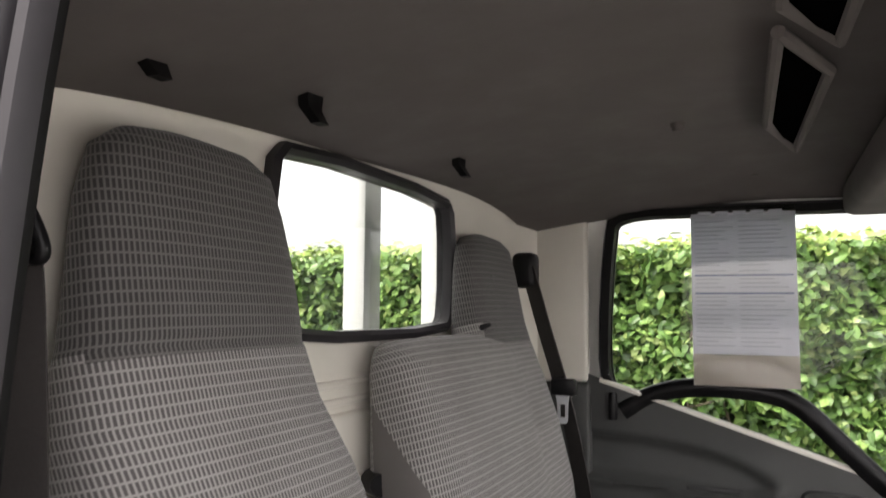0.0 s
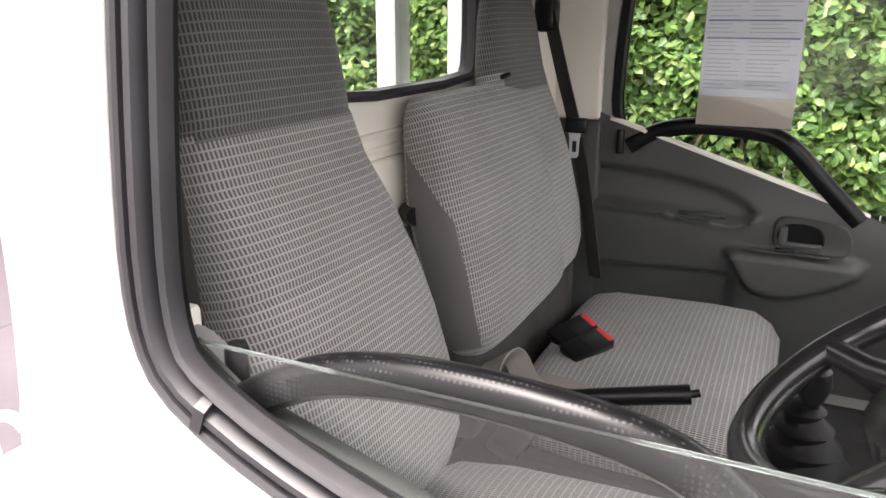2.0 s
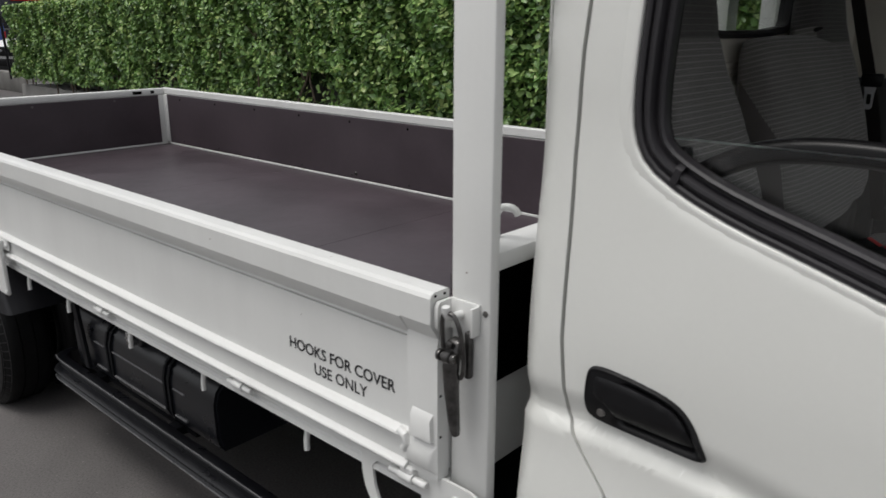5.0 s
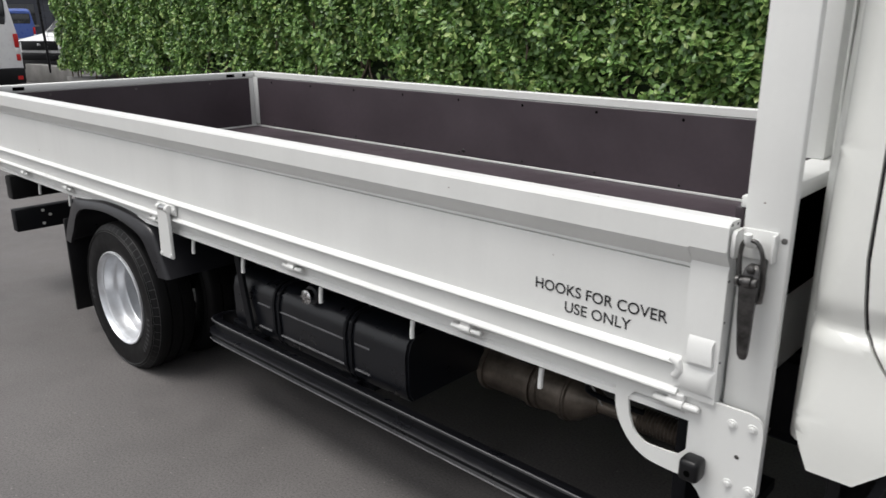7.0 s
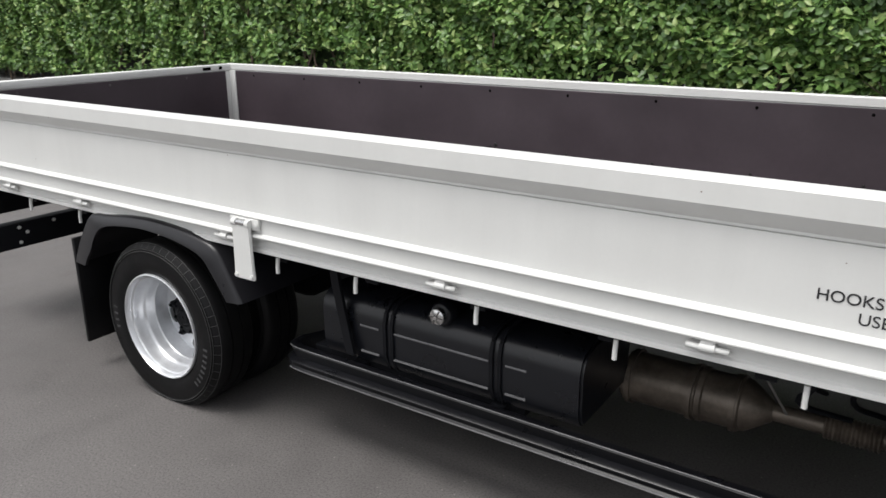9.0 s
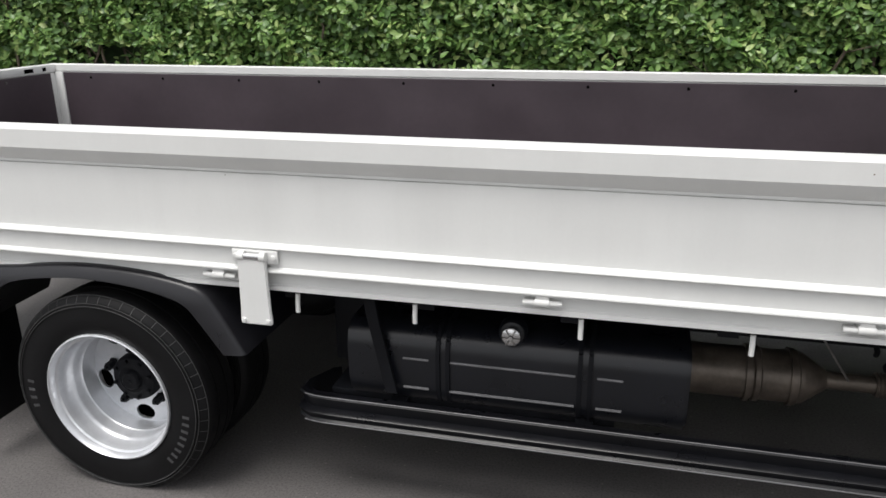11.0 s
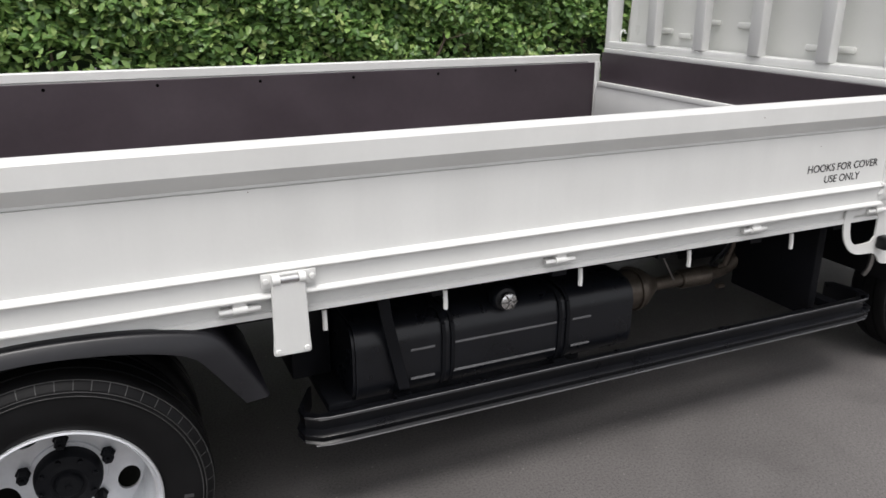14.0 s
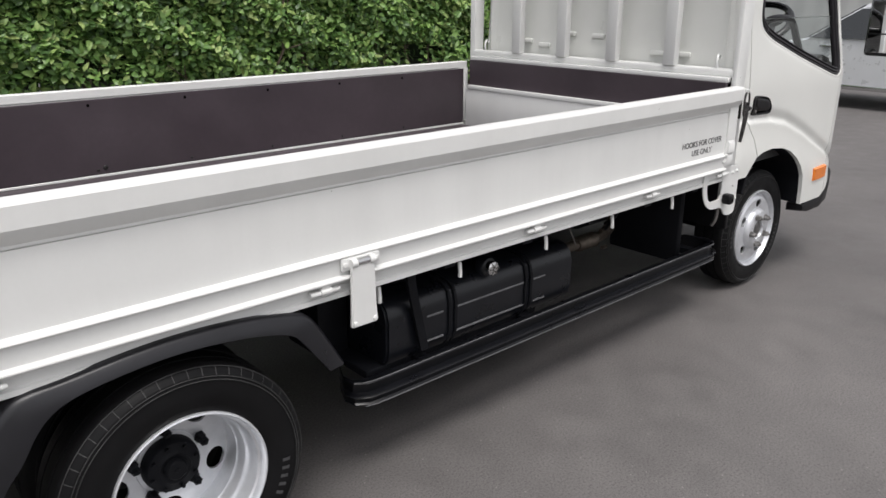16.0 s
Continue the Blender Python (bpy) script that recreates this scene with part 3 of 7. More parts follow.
def side_gate(near):
    s = (lambda y: y) if near else mirrored
    bm = bmesh.new()
    extrude_yz(bm, [(s(y), z) for y, z in GATE], -1.57, 2.688)
    for x0, x1 in ((-1.615, -1.57), (2.688, 2.764)):
        end = [(-0.03, 0.794), (-0.03, 1.072), (-0.028, 1.085), (-0.0448, 1.112), (-0.0478, 1.118), (-0.0478, 1.166), (-0.0438, 1.173), (-0.036, 1.1768), (-0.004, 1.1768), (0.0, 1.173), (0.0, 0.794)]
        extrude_yz(bm, [(s(y), z) for y, z in end], x0, x1)
    gate = part("side_gate", bm, WHITE_BED, truck, "white pressed-steel drop side with lettering" if near else "white drop side lined with brown plywood", sharp=14)
    # pressed pocket and lip near the front end
    bm = bmesh.new()
    for x0, x1, z0, z1, dx0, dx1, up, down in ((2.700, 2.754, 0.874, 0.932, 0.002, 0.002, 0.013, 0.002), (2.674, 2.762, 0.806, 0.866, 0.02, 0.014, 0.02, 0.012)):
        sweep(bm, [[(x0, s(-0.0295), z1), (x1, s(-0.0295), z1), (x1 + 0.002, s(-0.0295), z0), (x0, s(-0.0295), z0)],
                   [(x0 + dx0, s(-0.0385), z1 - up), (x1 - dx1, s(-0.0385), z1 - up), (x1 - dx1 + 0.002, s(-0.0385), z0 + down), (x0 + dx0, s(-0.0385), z0 + down)]])
    part("pressed_corner", bm, WHITE_BED, gate)
    bm = bmesh.new()
    rod(bm, [(2.668, s(-0.034), 0.871), (2.684, s(-0.036), 0.866), (2.69, s(-0.034), 0.85), (2.682, s(-0.033), 0.836), (2.672, s(-0.031), 0.832)], [0.008, 0.009, 0.009, 0.009, 0.005], 10)
    part("bead_end", bm, WHITE_BED, gate)
    for x, y, z in ((2.7645, -0.012, 1.1685), (2.7645, -0.035, 1.1695), (2.7645, -0.022, 1.055), (2.7645, -0.022, 0.97), (2.7645, -0.022, 0.885)):
        part("drain_hole", new_rod([(x - 0.002, s(y), z), (x, s(y), z)], 0.003, 8), VOID, gate)
    # plywood lining with white edging and bolts
    y0, y1 = sorted((s(0.0), s(0.009)))
    part("plywood_lining", new_box(-1.52, 2.728, y0, y1, 0.7955, 1.133, bev=0.002, seg=1), PLY, gate, "dark brown plywood lining")
    part("edge_strip", new_box(-1.52, 2.729, min(s(0.0), s(0.011)), max(s(0.0), s(0.011)), 0.7825, 0.794, bev=0.002, seg=1), WHITE_BED, gate)
    for x0, x1 in ((-1.585, -1.522), (2.73, 2.763)):
        part("end_strip", new_box(x0, x1, min(s(0.0), s(0.012)), max(s(0.0), s(0.012)), 0.804, 1.136, bev=0.003), WHITE_BED, gate)
    for i in range(9):
        for z, dx in ((1.108, 0.0), (0.815, 0.006)):
            x = -1.345 + 0.4465 * i + dx
            bm = bmesh.new()
            revolve(bm, [(0.0004, 0.003), (0.005, 0.0025), (0.0072, 0.0), (0.0004, 0.0)], x, z, s(0.009), 10, 1 if near else -1)
            part("bolt", bm, VOID if z > 1 else BOLT, gate)
    bm = bmesh.new()
    revolve(bm, [(0.0004, 0.005), (0.009, 0.004), (0.012, 0.0), (0.0004, 0.0)], 0.48, 0.824, s(0.009), 12, 1 if near else -1)
    part("bolt", bm, BOLT, gate)
    # hinges along the lower edge
    for x in (-1.44, -0.965, -0.417, 0.452, 1.36, 2.106, 2.686):
        hinge(gate, x, s)
    return gate


def hinge(gate, x, s):
    y = s(-0.03)
    bm = bmesh.new()
    rod(bm, [(x - 0.05, y, 0.771), (x - 0.047, y, 0.771), (x - 0.014, y, 0.771)], [0.006, 0.008, 0.008], 12)
    rod(bm, [(x - 0.018, y, 0.773), (x + 0.018, y, 0.773)], 0.0125, 12)
    rod(bm, [(x + 0.014, y, 0.771), (x + 0.047, y, 0.771), (x + 0.05, y, 0.771)], [0.008, 0.008, 0.006], 12)
    box(bm, x - 0.017, x + 0.017, min(s(-0.038), s(-0.012)), max(s(-0.038), s(-0.012)), 0.775, 0.797, bev=0.003, seg=1)
    box(bm, x - 0.045, x - 0.02, min(s(-0.03), s(-0.011)), max(s(-0.03), s(-0.011)), 0.764, 0.778, bev=0.002, seg=1)
    part("hinge", bm, WHITE_BED, gate)


near_gate = side_gate(True)
far_gate = side_gate(False)


def lettering(text, x, z, size, width):
    cu = bpy.data.curves.new("lettering", "FONT")
    cu.body, cu.size, cu.align_x, cu.extrude = text, size, "CENTER", 0.0004
    cu.offset = 0.0002
    tmp = bpy.data.objects.new("lettering", cu)
    scene.collection.objects.link(tmp)
    dg = bpy.context.evaluated_depsgraph_get()
    me = bpy.data.meshes.new_from_object(tmp.evaluated_get(dg))
    bpy.data.objects.remove(tmp)
    xs = [v.co.x for v in me.vertices]
    k, mid = width / (max(xs) - min(xs)), (max(xs) + min(xs)) / 2
    for v in me.vertices:
        v.co = Vector((x + (v.co.x - mid) * k, -0.0242 - v.co.z, z + v.co.y))
    me.materials.clear()
    me.materials.append(INK)
    ob = new("lettering", me)
    ob.parent = near_gate
    tagged(ob, "black capital lettering on the gate")


lettering("HOOKS FOR COVER", 2.481, 0.937, 0.0365, 0.333)
lettering("USE ONLY", 2.482, 0.897, 0.0365, 0.168)

# tailgate
bm = bmesh.new()
box(bm, -1.615, -1.572, 0.002, 1.698, 0.78, 1.132, bev=0.004)
box(bm, -1.625, -1.568, 0.002, 1.698, 1.132, 1.176, bev=0.008)
tailgate = part("tailgate", bm, WHITE_BED, truck, "white tailgate lined with brown plywood")
part("plywood_lining", new_box(-1.572, -1.563, 0.05, 1.65, 0.7955, 1.131, bev=0.002, seg=1), PLY, tailgate)
part("edge_strip", new_box(-1.572, -1.558, 0.02, 1.68, 0.7825, 0.794, bev=0.002, seg=1), WHITE_BED, tailgate)
for y, w in ((0.085, 0.012), (0.19, 0.03), (1.51, 0.03), (1.615, 0.012)):
    part("latch_slot", new_box(-1.5685, -1.5668, y - w, y + w, 1.144, 1.164), VOID, tailgate)
for y in (0.35, 0.85, 1.35):
    bm = bmesh.new()
    rod(bm, [(-1.5627, y, 1.11), (-1.559, y, 1.11)], 0.007, 10)
    part("bolt", bm, NUT, tailgate)
part("rear_sill", new_box(-1.64, -1.57, 0.0, 1.7, 0.715, 0.775, bev=0.006), WHITE_BED, truck)

# corner latch at the rear of the near side
bm = bmesh.new()
box(bm, -1.60, -1.57, -0.05, -0.02, 0.56, 0.80, bev=0.006)
box(bm, -1.605, -1.565, -0.06, -0.018, 0.51, 0.575, bev=0.012)
part("rear_latch", bm, WHITE_BED, truck)
part("rubber_stop", new_box(-1.64, -1.602, -0.05, 0.0, 0.62, 0.68, bev=0.01), BLACK, truck)

catch = part("end_catch", new_box(-1.63, -1.6165, -0.05, -0.02, 0.80, 0.885, bev=0.004), WHITE_BED, truck)
loop = [(-1.633 + 0.014 * math.cos(a), -0.052, 0.845 + 0.034 * math.sin(a)) for a in [2 * math.pi * k / 18 for k in range(19)]]
part("catch_ring", new_rod(loop, 0.0042, 8), WHITE_BED, catch)
part("catch_arm", new_rod([(-1.625, -0.05, 0.80), (-1.623, -0.055, 0.78), (-1.60, -0.05, 0.772)], [0.008, 0.009, 0.007], 10), WHITE_BED, catch)

# headboard
head = part("headboard", new_box(2.725, 2.775, 0.03, 1.67, 0.76, 1.012, bev=0.004), WHITE_BED, truck, "white steel headboard with a plywood panel")
for y0, y1, x0, x1 in ((-0.001, 0.024, 2.769, 2.858), (1.652, 1.694, 2.785, 2.862)):
    bm = bmesh.new()
    box(bm, x0, x1, y0, y1, 0.60, 2.02, bev=0.006)
    part("post", bm, WHITE_BED, head)
    if y0 > MID:
        part("foot_plate", new_box(x0 + 0.002, x1 + 0.004, y1 + 0.0005, y1 + 0.005, 0.595, 0.81, bev=0.002), WHITE_BED, head)
part("panel_strip", new_box(2.718, 2.78, 0.03, 1.65, 1.012, 1.037, bev=0.003), WHITE_BED, head)
part("plywood_panel", new_box(2.738, 2.756, 0.03, 1.65, 1.037, 1.19, bev=0.001, seg=1), PLY, head)
part("upper_strip", new_box(2.748, 2.782, 0.03, 1.65, 1.19, 1.213, bev=0.003), WHITE_BED, head)
# black sheet added for the dark of the gap towards the cab
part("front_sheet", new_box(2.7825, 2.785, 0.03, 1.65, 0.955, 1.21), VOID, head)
part("crossbar", new_box(2.769, 2.845, 0.008, 1.652, 1.213, 1.248, bev=0.006), WHITE_BED, head)
part("top_bar", new_box(2.775, 2.85, 0.008, 1.652, 1.95, 2.01, bev=0.006), WHITE_BED, head)
for y in (0.339, 0.667, 0.985, 1.303):
    part("upright", new_box(2.755, 2.80, y - 0.03, y + 0.03, 1.248, 1.95, bev=0.004), WHITE_BED, head)
for y in (0.105, 1.56):
    pts = [(2.782, y, 1.248), (2.78, y, 1.262), (2.776, y, 1.28), (2.784, y + 0.002, 1.304), (2.802, y + 0.006, 1.31), (2.815, y + 0.01, 1.304), (2.82, y + 0.012, 1.294)]
    part("rope_hook", new_rod(bend(pts, 2), 0.0065), WHITE_BED, head)
bm = bmesh.new()
revolve(bm, [(0.0004, -0.002), (0.0055, -0.0015), (0.006, 0.0), (0.0004, 0.0)], 2.848, 1.147, -0.001, 12)
part("screw", bm, NUT, head)
for x, z in ((2.803, 0.764), (2.843, 0.767), (2.807, 0.63), (2.85, 0.63)):
    bm = bmesh.new()
    revolve(bm, [(0.0004, -0.007), (0.0055, -0.0065), (0.006, -0.002), (0.0095, -0.0018), (0.0105, 0.0), (0.0004, 0.0)], x, z, -0.0222, 12)
    part("rivet", bm, WHITE_BED, head)

# toggle latch between near gate and post
latch = part("toggle_latch", new_box(2.771, 2.838, -0.007, -0.0012, 1.104, 1.162, bev=0.002), WHITE_BED, truck, "worn steel toggle latch holding the drop side")
bm = bmesh.new()
sweep(bm, [[(x, -0.003, 1.106), (x, -0.034, 1.106), (x, -0.04, 1.114), (x, -0.04, 1.152), (x, -0.034, 1.160), (x, -0.003, 1.160)] for x in (2.7665, 2.7745)])
part("post_tab", bm, WHITE_BED, latch)
part("post_tab", new_box(2.833, 2.839, -0.024, -0.003, 1.106, 1.16, bev=0.002), WHITE_BED, latch)
part("latch_pin", new_rod(bend([(2.799, -0.004, 1.136), (2.799, -0.03, 1.138), (2.799, -0.044, 1.146), (2.799, -0.046, 1.162)], 2), 0.0075, 12), WHITE_BED, latch)
ring = []
for k in range(33):
    a = 2 * math.pi * k / 32
    ca, sa = math.cos(a), math.sin(a)
    ring.append((2.8105 + 0.0225 * abs(ca) ** 0.7 * (1 if ca > 0 else -1) - 0.006 * sa, -0.041 - 0.003 * sa, 1.091 + 0.06 * abs(sa) ** 0.85 * (1 if sa > 0 else -1)))
part("latch_ring", new_rod(ring, 0.0043, 10), LATCH, latch)
bm = bmesh.new()
rings = []
for x, z, y, w in ((2.811, 1.103, -0.036, 0.008), (2.811, 1.097, -0.043, 0.0125), (2.8105, 1.08, -0.047, 0.0155), (2.81, 1.05, -0.05, 0.0165), (2.8095, 1.0, -0.047, 0.0145), (2.8095, 0.95, -0.042, 0.0115), (2.8095, 0.922, -0.039, 0.0095), (2.8105, 0.913, -0.038, 0.006)):
    rings.append([(x - w, y + 0.009, z), (x - w, y + 0.0015, z), (x - w * 0.55, y - 0.0008, z), (x + w * 0.55, y - 0.0008, z), (x + w, y + 0.0015, z), (x + w, y + 0.009, z)])
sweep(bm, rings)
part("latch_lever", bm, LATCH, latch, sharp=40)
bm = bmesh.new()
box(bm, 2.813, 2.825, -0.016, -0.002, 1.02, 1.11, bev=0.004)
part("latch_base", bm, LATCH, latch)
for a, b, r in ((2.789, 2.7955, 0.0105), (2.7965, 2.802, 0.0075), (2.803, 2.818, 0.0115), (2.819, 2.8275, 0.009)):
    part("latch_knuckle", new_rod([(a, -0.052, 1.073), (a + 0.001, -0.052, 1.073), (b - 0.001, -0.052, 1.0745), (b, -0.052, 1.0745)], [r * 0.85, r, r, r * 0.85], 14), LATCH, latch)
part("latch_bolt", new_rod([(2.812, -0.046, 1.096), (2.812, -0.053, 1.0965), (2.812, -0.0545, 1.0965)], [0.0075, 0.007, 0.004], 10), LATCH, latch)

# cover hooks under the sill
for side in (True, False):
    s = (lambda y: y) if side else mirrored
    for x in (-0.88, -0.497, 0.669, 1.013, 1.458, 1.873, 2.321):
        bm = bmesh.new()
        rod(bm, [(x, s(0.004), 0.72), (x, s(0.0), 0.69), (x, s(0.0), 0.666)], 0.0068, 8)
        part("cover_hook", bm, WHITE_BED, truck)

# folding stop bracket on the near gate
flap = part("gate_stop", new_box(0.499, 0.636, -0.043, -0.033, 0.829, 0.868, bev=0.004), WHITE_BED, truck, "white hinged steel stop plate")
bm = bmesh.new()
sweep(bm, [[(0.522 - o, -0.058, z), (0.606 + o, -0.058, z), (0.606 + o, -0.046, z), (0.522 - o, -0.046, z)] for z, o in ((0.652, 0.004), (0.66, 0.006), (0.70, 0.003), (0.832, 0.0), (0.846, -0.003))])
bmesh.ops.bevel(bm, geom=bm.edges[:], offset=0.003, segments=2, affect="EDGES")
part("stop_plate", bm, WHITE_BED, flap)
part("hinge_pin", new_rod([(0.544, -0.05, 0.852), (0.588, -0.05, 0.852)], 0.0115, 12), CHROME, flap)
for a, b in ((0.524, 0.543), (0.589, 0.606)):
    part("knuckle", new_rod([(a, -0.05, 0.852), (b, -0.05, 0.852)], 0.0135, 12), WHITE_BED, flap)
for x, z in ((0.511, 0.848), (0.625, 0.848), (0.6, 0.664), (0.528, 0.664)):
    bm = bmesh.new()
    revolve(bm, [(0.0004, -0.005), (0.007, -0.004), (0.0085, 0.0), (0.0004, 0.0)], x, z, -0.043 if z > 0.7 else -0.058, 12)
    part("rivet", bm, WHITE_BED, flap)

for o in (flap, *flap.children):
    for v in o.data.vertices:
        v.co += Vector((0.005, 0, -0.009))

# step loop and plate at the front corner
def step_outline(pts, n=2):
    return [(x, -0.016, z) for x, z in round_corners(pts, n)]


def round_corners(pts, passes):
    for _ in range(passes):
        out = []
        for (ax, az), (bx, bz) in zip(pts, pts[1:] + pts[:1]):
            f = min(0.3, 0.018 / max(1e-6, math.hypot(bx - ax, bz - az)))
            out += [(ax + (bx - ax) * f, az + (bz - az) * f), (bx + (ax - bx) * f, bz + (az - bz) * f)]
        pts = out
    return pts


bm = bmesh.new()
fill_outline(bm, [step_outline([(2.54, 0.80), (2.539, 0.712), (2.56, 0.658), (2.606, 0.613), (2.66, 0.604), (2.735, 0.604), (2.765, 0.55), (2.864, 0.55), (2.864, 0.797), (2.79, 0.797), (2.768, 0.797)]),
                  step_outline([(2.569, 0.76), (2.713, 0.76), (2.713, 0.65), (2.64, 0.644), (2.606, 0.648), (2.58, 0.682)], 1)])
thicken(bm, (0, -0.006, 0))
bracket = part("step_bracket", bm, WHITE_BED, truck, "white step bracket with a black rubber stop", sharp=40)
bm = bmesh.new()
revolve(bm, [(0.0004, -0.0008), (0.0045, -0.0006), (0.0048, 0.0), (0.0004, 0.0)], 2.819, 0.695, -0.0222, 12)
part("bolt_hole", bm, NUT, bracket)
part("rubber_stop", new_box(2.718, 2.762, -0.066, -0.022, 0.622, 0.672, bev=0.011, seg=3), BLACK, bracket)
part("stop_screw", new_rod([(2.74, -0.064, 0.644), (2.74, -0.0668, 0.644)], 0.007, 10), VOID, bracket)
part("bracket_pin", new_rod(bend([(2.80, 0.03, 0.60), (2.80, 0.03, 0.52), (2.80, 0.05, 0.48)], 2), 0.009), STEEL, bracket)


# wheels
def tyre_profile(w, R, r):
    half = [(r + 0.004, 0.018), (r + 0.010, 0.006), (r + 0.02, 0.001), (r + 0.045, -0.005), (r + 0.07, -0.006), (R - 0.040, -0.003),
            (R - 0.037, -0.0055), (R - 0.0355, -0.0055), (R - 0.034, -0.001), (R - 0.030, 0.0), (R - 0.0285, -0.002), (R - 0.027, -0.002), (R - 0.025, 0.003),
            (R - 0.012, 0.011), (R - 0.005, 0.02), (R - 0.001, 0.036), (R, w * 0.34), (R - 0.008, w * 0.345), (R - 0.008, w * 0.375), (R, w * 0.38)]
    return half + [(a, w - b) for a, b in reversed(half)]


def wheel(x, y, sign, rear, name):
    R, r, w, z = (0.348, 0.207, 0.18, 0.322) if rear else (0.333, 0.207, 0.18, 0.333)
    w_ob = new(name)
    w_ob.parent = truck
    tagged(w_ob, "silver steel wheel with a black tyre")
    for k in range(2 if rear else 1):
        bm = bmesh.new()
        revolve(bm, tyre_profile(w, R, r), x, z, y + sign * k * 0.235, 112, sign)
        tyre = part("tyre", bm, RUBBER, w_ob, sharp=24)
        if k:
            continue
        # pale sipes across the shoulder
        bm = bmesh.new()
        for i in range(54):
            a = 2 * math.pi * i / 54
            c, s_ = math.cos(a), math.sin(a)
            t = Vector((-s_, 0, c)) * 0.001
            path = [(R - 0.026, -0.0005), (R - 0.012, 0.0095), (R - 0.007, 0.0165)]
            for (r0, d0), (r1, d1) in zip(path, path[1:]):
                p = Vector((x + r0 * c, y + sign * d0, z + r0 * s_))
                q = Vector((x + r1 * c, y + sign * d1, z + r1 * s_))
                n = Vector((c, -sign * 0.8, s_)).normalized() * 0.002
                bm.faces.new([bm.verts.new(v) for v in (p - t + n * 0.4, p + t + n * 0.4, q + t + n * 0.4, q - t + n * 0.4)])
        for rad, dep in ((R - 0.0065, 0.017), (R - 0.0278, -0.0022), (R - 0.0362, -0.0057)):
            rod(bm, [(x + rad * math.cos(a), y + sign * dep, z + rad * math.sin(a)) for a in [2 * math.pi * k / 96 for k in range(97)]], 0.0009, 5)
        tagged(part("shoulder_tread", bm, SIPE, tyre), kind="stuff")
        # raised maker's mark, as plain bars
        for i in range(12):
            a = radians(-6 - i * 5.4 if i < 8 else 192 - (i - 8) * 6)
            e, t = Vector((math.cos(a), 0, math.sin(a))), Vector((-math.sin(a), 0, math.cos(a)))
            o = Vector((x, y - sign * 0.007, z))
            bm = bmesh.new()
            sweep(bm, [[o + e * rr + t * 0.005 + Vector((0, sign * d, 0)), o + e * rr - t * 0.005 + Vector((0, sign * d, 0)), o + e * rr - t * 0.005 + Vector((0, sign * (d + 0.003), 0)), o + e * rr + t * 0.005 + Vector((0, sign * (d + 0.003), 0))]
                       for rr, d in ((R - 0.083, 0.001), (R - 0.06, 0.001))])
            part("raised_mark", bm, MARK, tyre)
    # rim with lip, well and pierced disc
    bm = bmesh.new()
    if rear:
        barrel = [(0.219, 0.004), (0.2185, -0.003), (0.214, -0.005), (0.209, 0.002), (0.206, 0.016), (0.2, 0.02), (0.197, 0.034), (0.196, 0.06), (0.191, 0.066), (0.186, 0.075), (0.185, 0.1), (0.18, 0.106), (0.182, 0.14), (0.1815, 0.158), (0.181, 0.163), (0.181, 0.184), (0.205, 0.19), (0.219, 0.02)]
        disc, flat, hole_r, hole, phase = 0.165, (0.181, 0.088), 0.149, (0.028, 0.036), -0.29
    else:
        barrel = [(0.219, 0.004), (0.2185, -0.003), (0.214, -0.005), (0.209, 0.002), (0.204, 0.018), (0.196, 0.022), (0.188, 0.014), (0.178, 0.006), (0.17, 0.003), (0.17, 0.03), (0.205, 0.1), (0.219, 0.02)]
        disc, flat, hole_r, hole, phase = 0.003, (0.17, 0.118), 0.1445, (0.0225, 0.028), 0.15
    revolve(bm, barrel, x, z, y, 64, sign)
    rim = part("rim", bm, SILVER, w_ob, "silver painted steel rim")
    bm = bmesh.new()
    circ = lambda rad, n=64: [(x + rad * math.cos(2 * math.pi * k / n), y + sign * disc, z + rad * math.sin(2 * math.pi * k / n)) for k in range(n)]
    holes = []
    for i in range(5):
        a = 2 * math.pi * (i + phase) / 5
        e, t = Vector((math.cos(a), 0, math.sin(a))), Vector((-math.sin(a), 0, math.cos(a)))
        holes.append([Vector((x, y + sign * disc, z)) + e * (hole_r + hole[0] * math.cos(b)) + t * hole[1] * math.sin(b) for b in [2 * math.pi * k / 16 for k in range(16)]])
    fill_outline(bm, [circ(flat[0]), circ(flat[1])] + holes)
    thicken(bm, (0, sign * 0.008, 0))
    part("disc", bm, SILVER, rim)
    bm = bmesh.new()
    if rear:
        revolve(bm, [(0.0005, 0.1), (0.006, 0.1), (0.008, 0.103), (0.026, 0.102), (0.031, 0.106), (0.034, 0.116), (0.045, 0.113), (0.05, 0.117), (0.062, 0.119), (0.074, 0.122), (0.079, 0.129), (0.082, 0.145), (0.082, 0.17), (0.0005, 0.17)], x, z, y, 32, sign)
        hub = part("hub", bm, CHASSIS, w_ob, "black greasy wheel hub")
        for i in range(8):
            a = 2 * math.pi * (i + 0.3) / 8
            bm = bmesh.new()
            revolve(bm, [(0.0005, -0.009), (0.0065, -0.009), (0.0065, 0.003), (0.0005, 0.003)], x + 0.066 * math.cos(a), z + 0.066 * math.sin(a), y + sign * 0.12, 6, sign)
            part("hub_bolt", bm, CHASSIS, hub, sharp=20)
        bm = bmesh.new()
        revolve(bm, [(0.094, disc + 0.001), (0.092, disc - 0.006), (0.072, disc - 0.008), (0.072, disc + 0.003)], x, z, y, 48, sign)
        part("boss", bm, SILVER, rim)
        nr, nd, nl, mat = 0.104, disc - 0.004, 0.034, CHASSIS
    else:
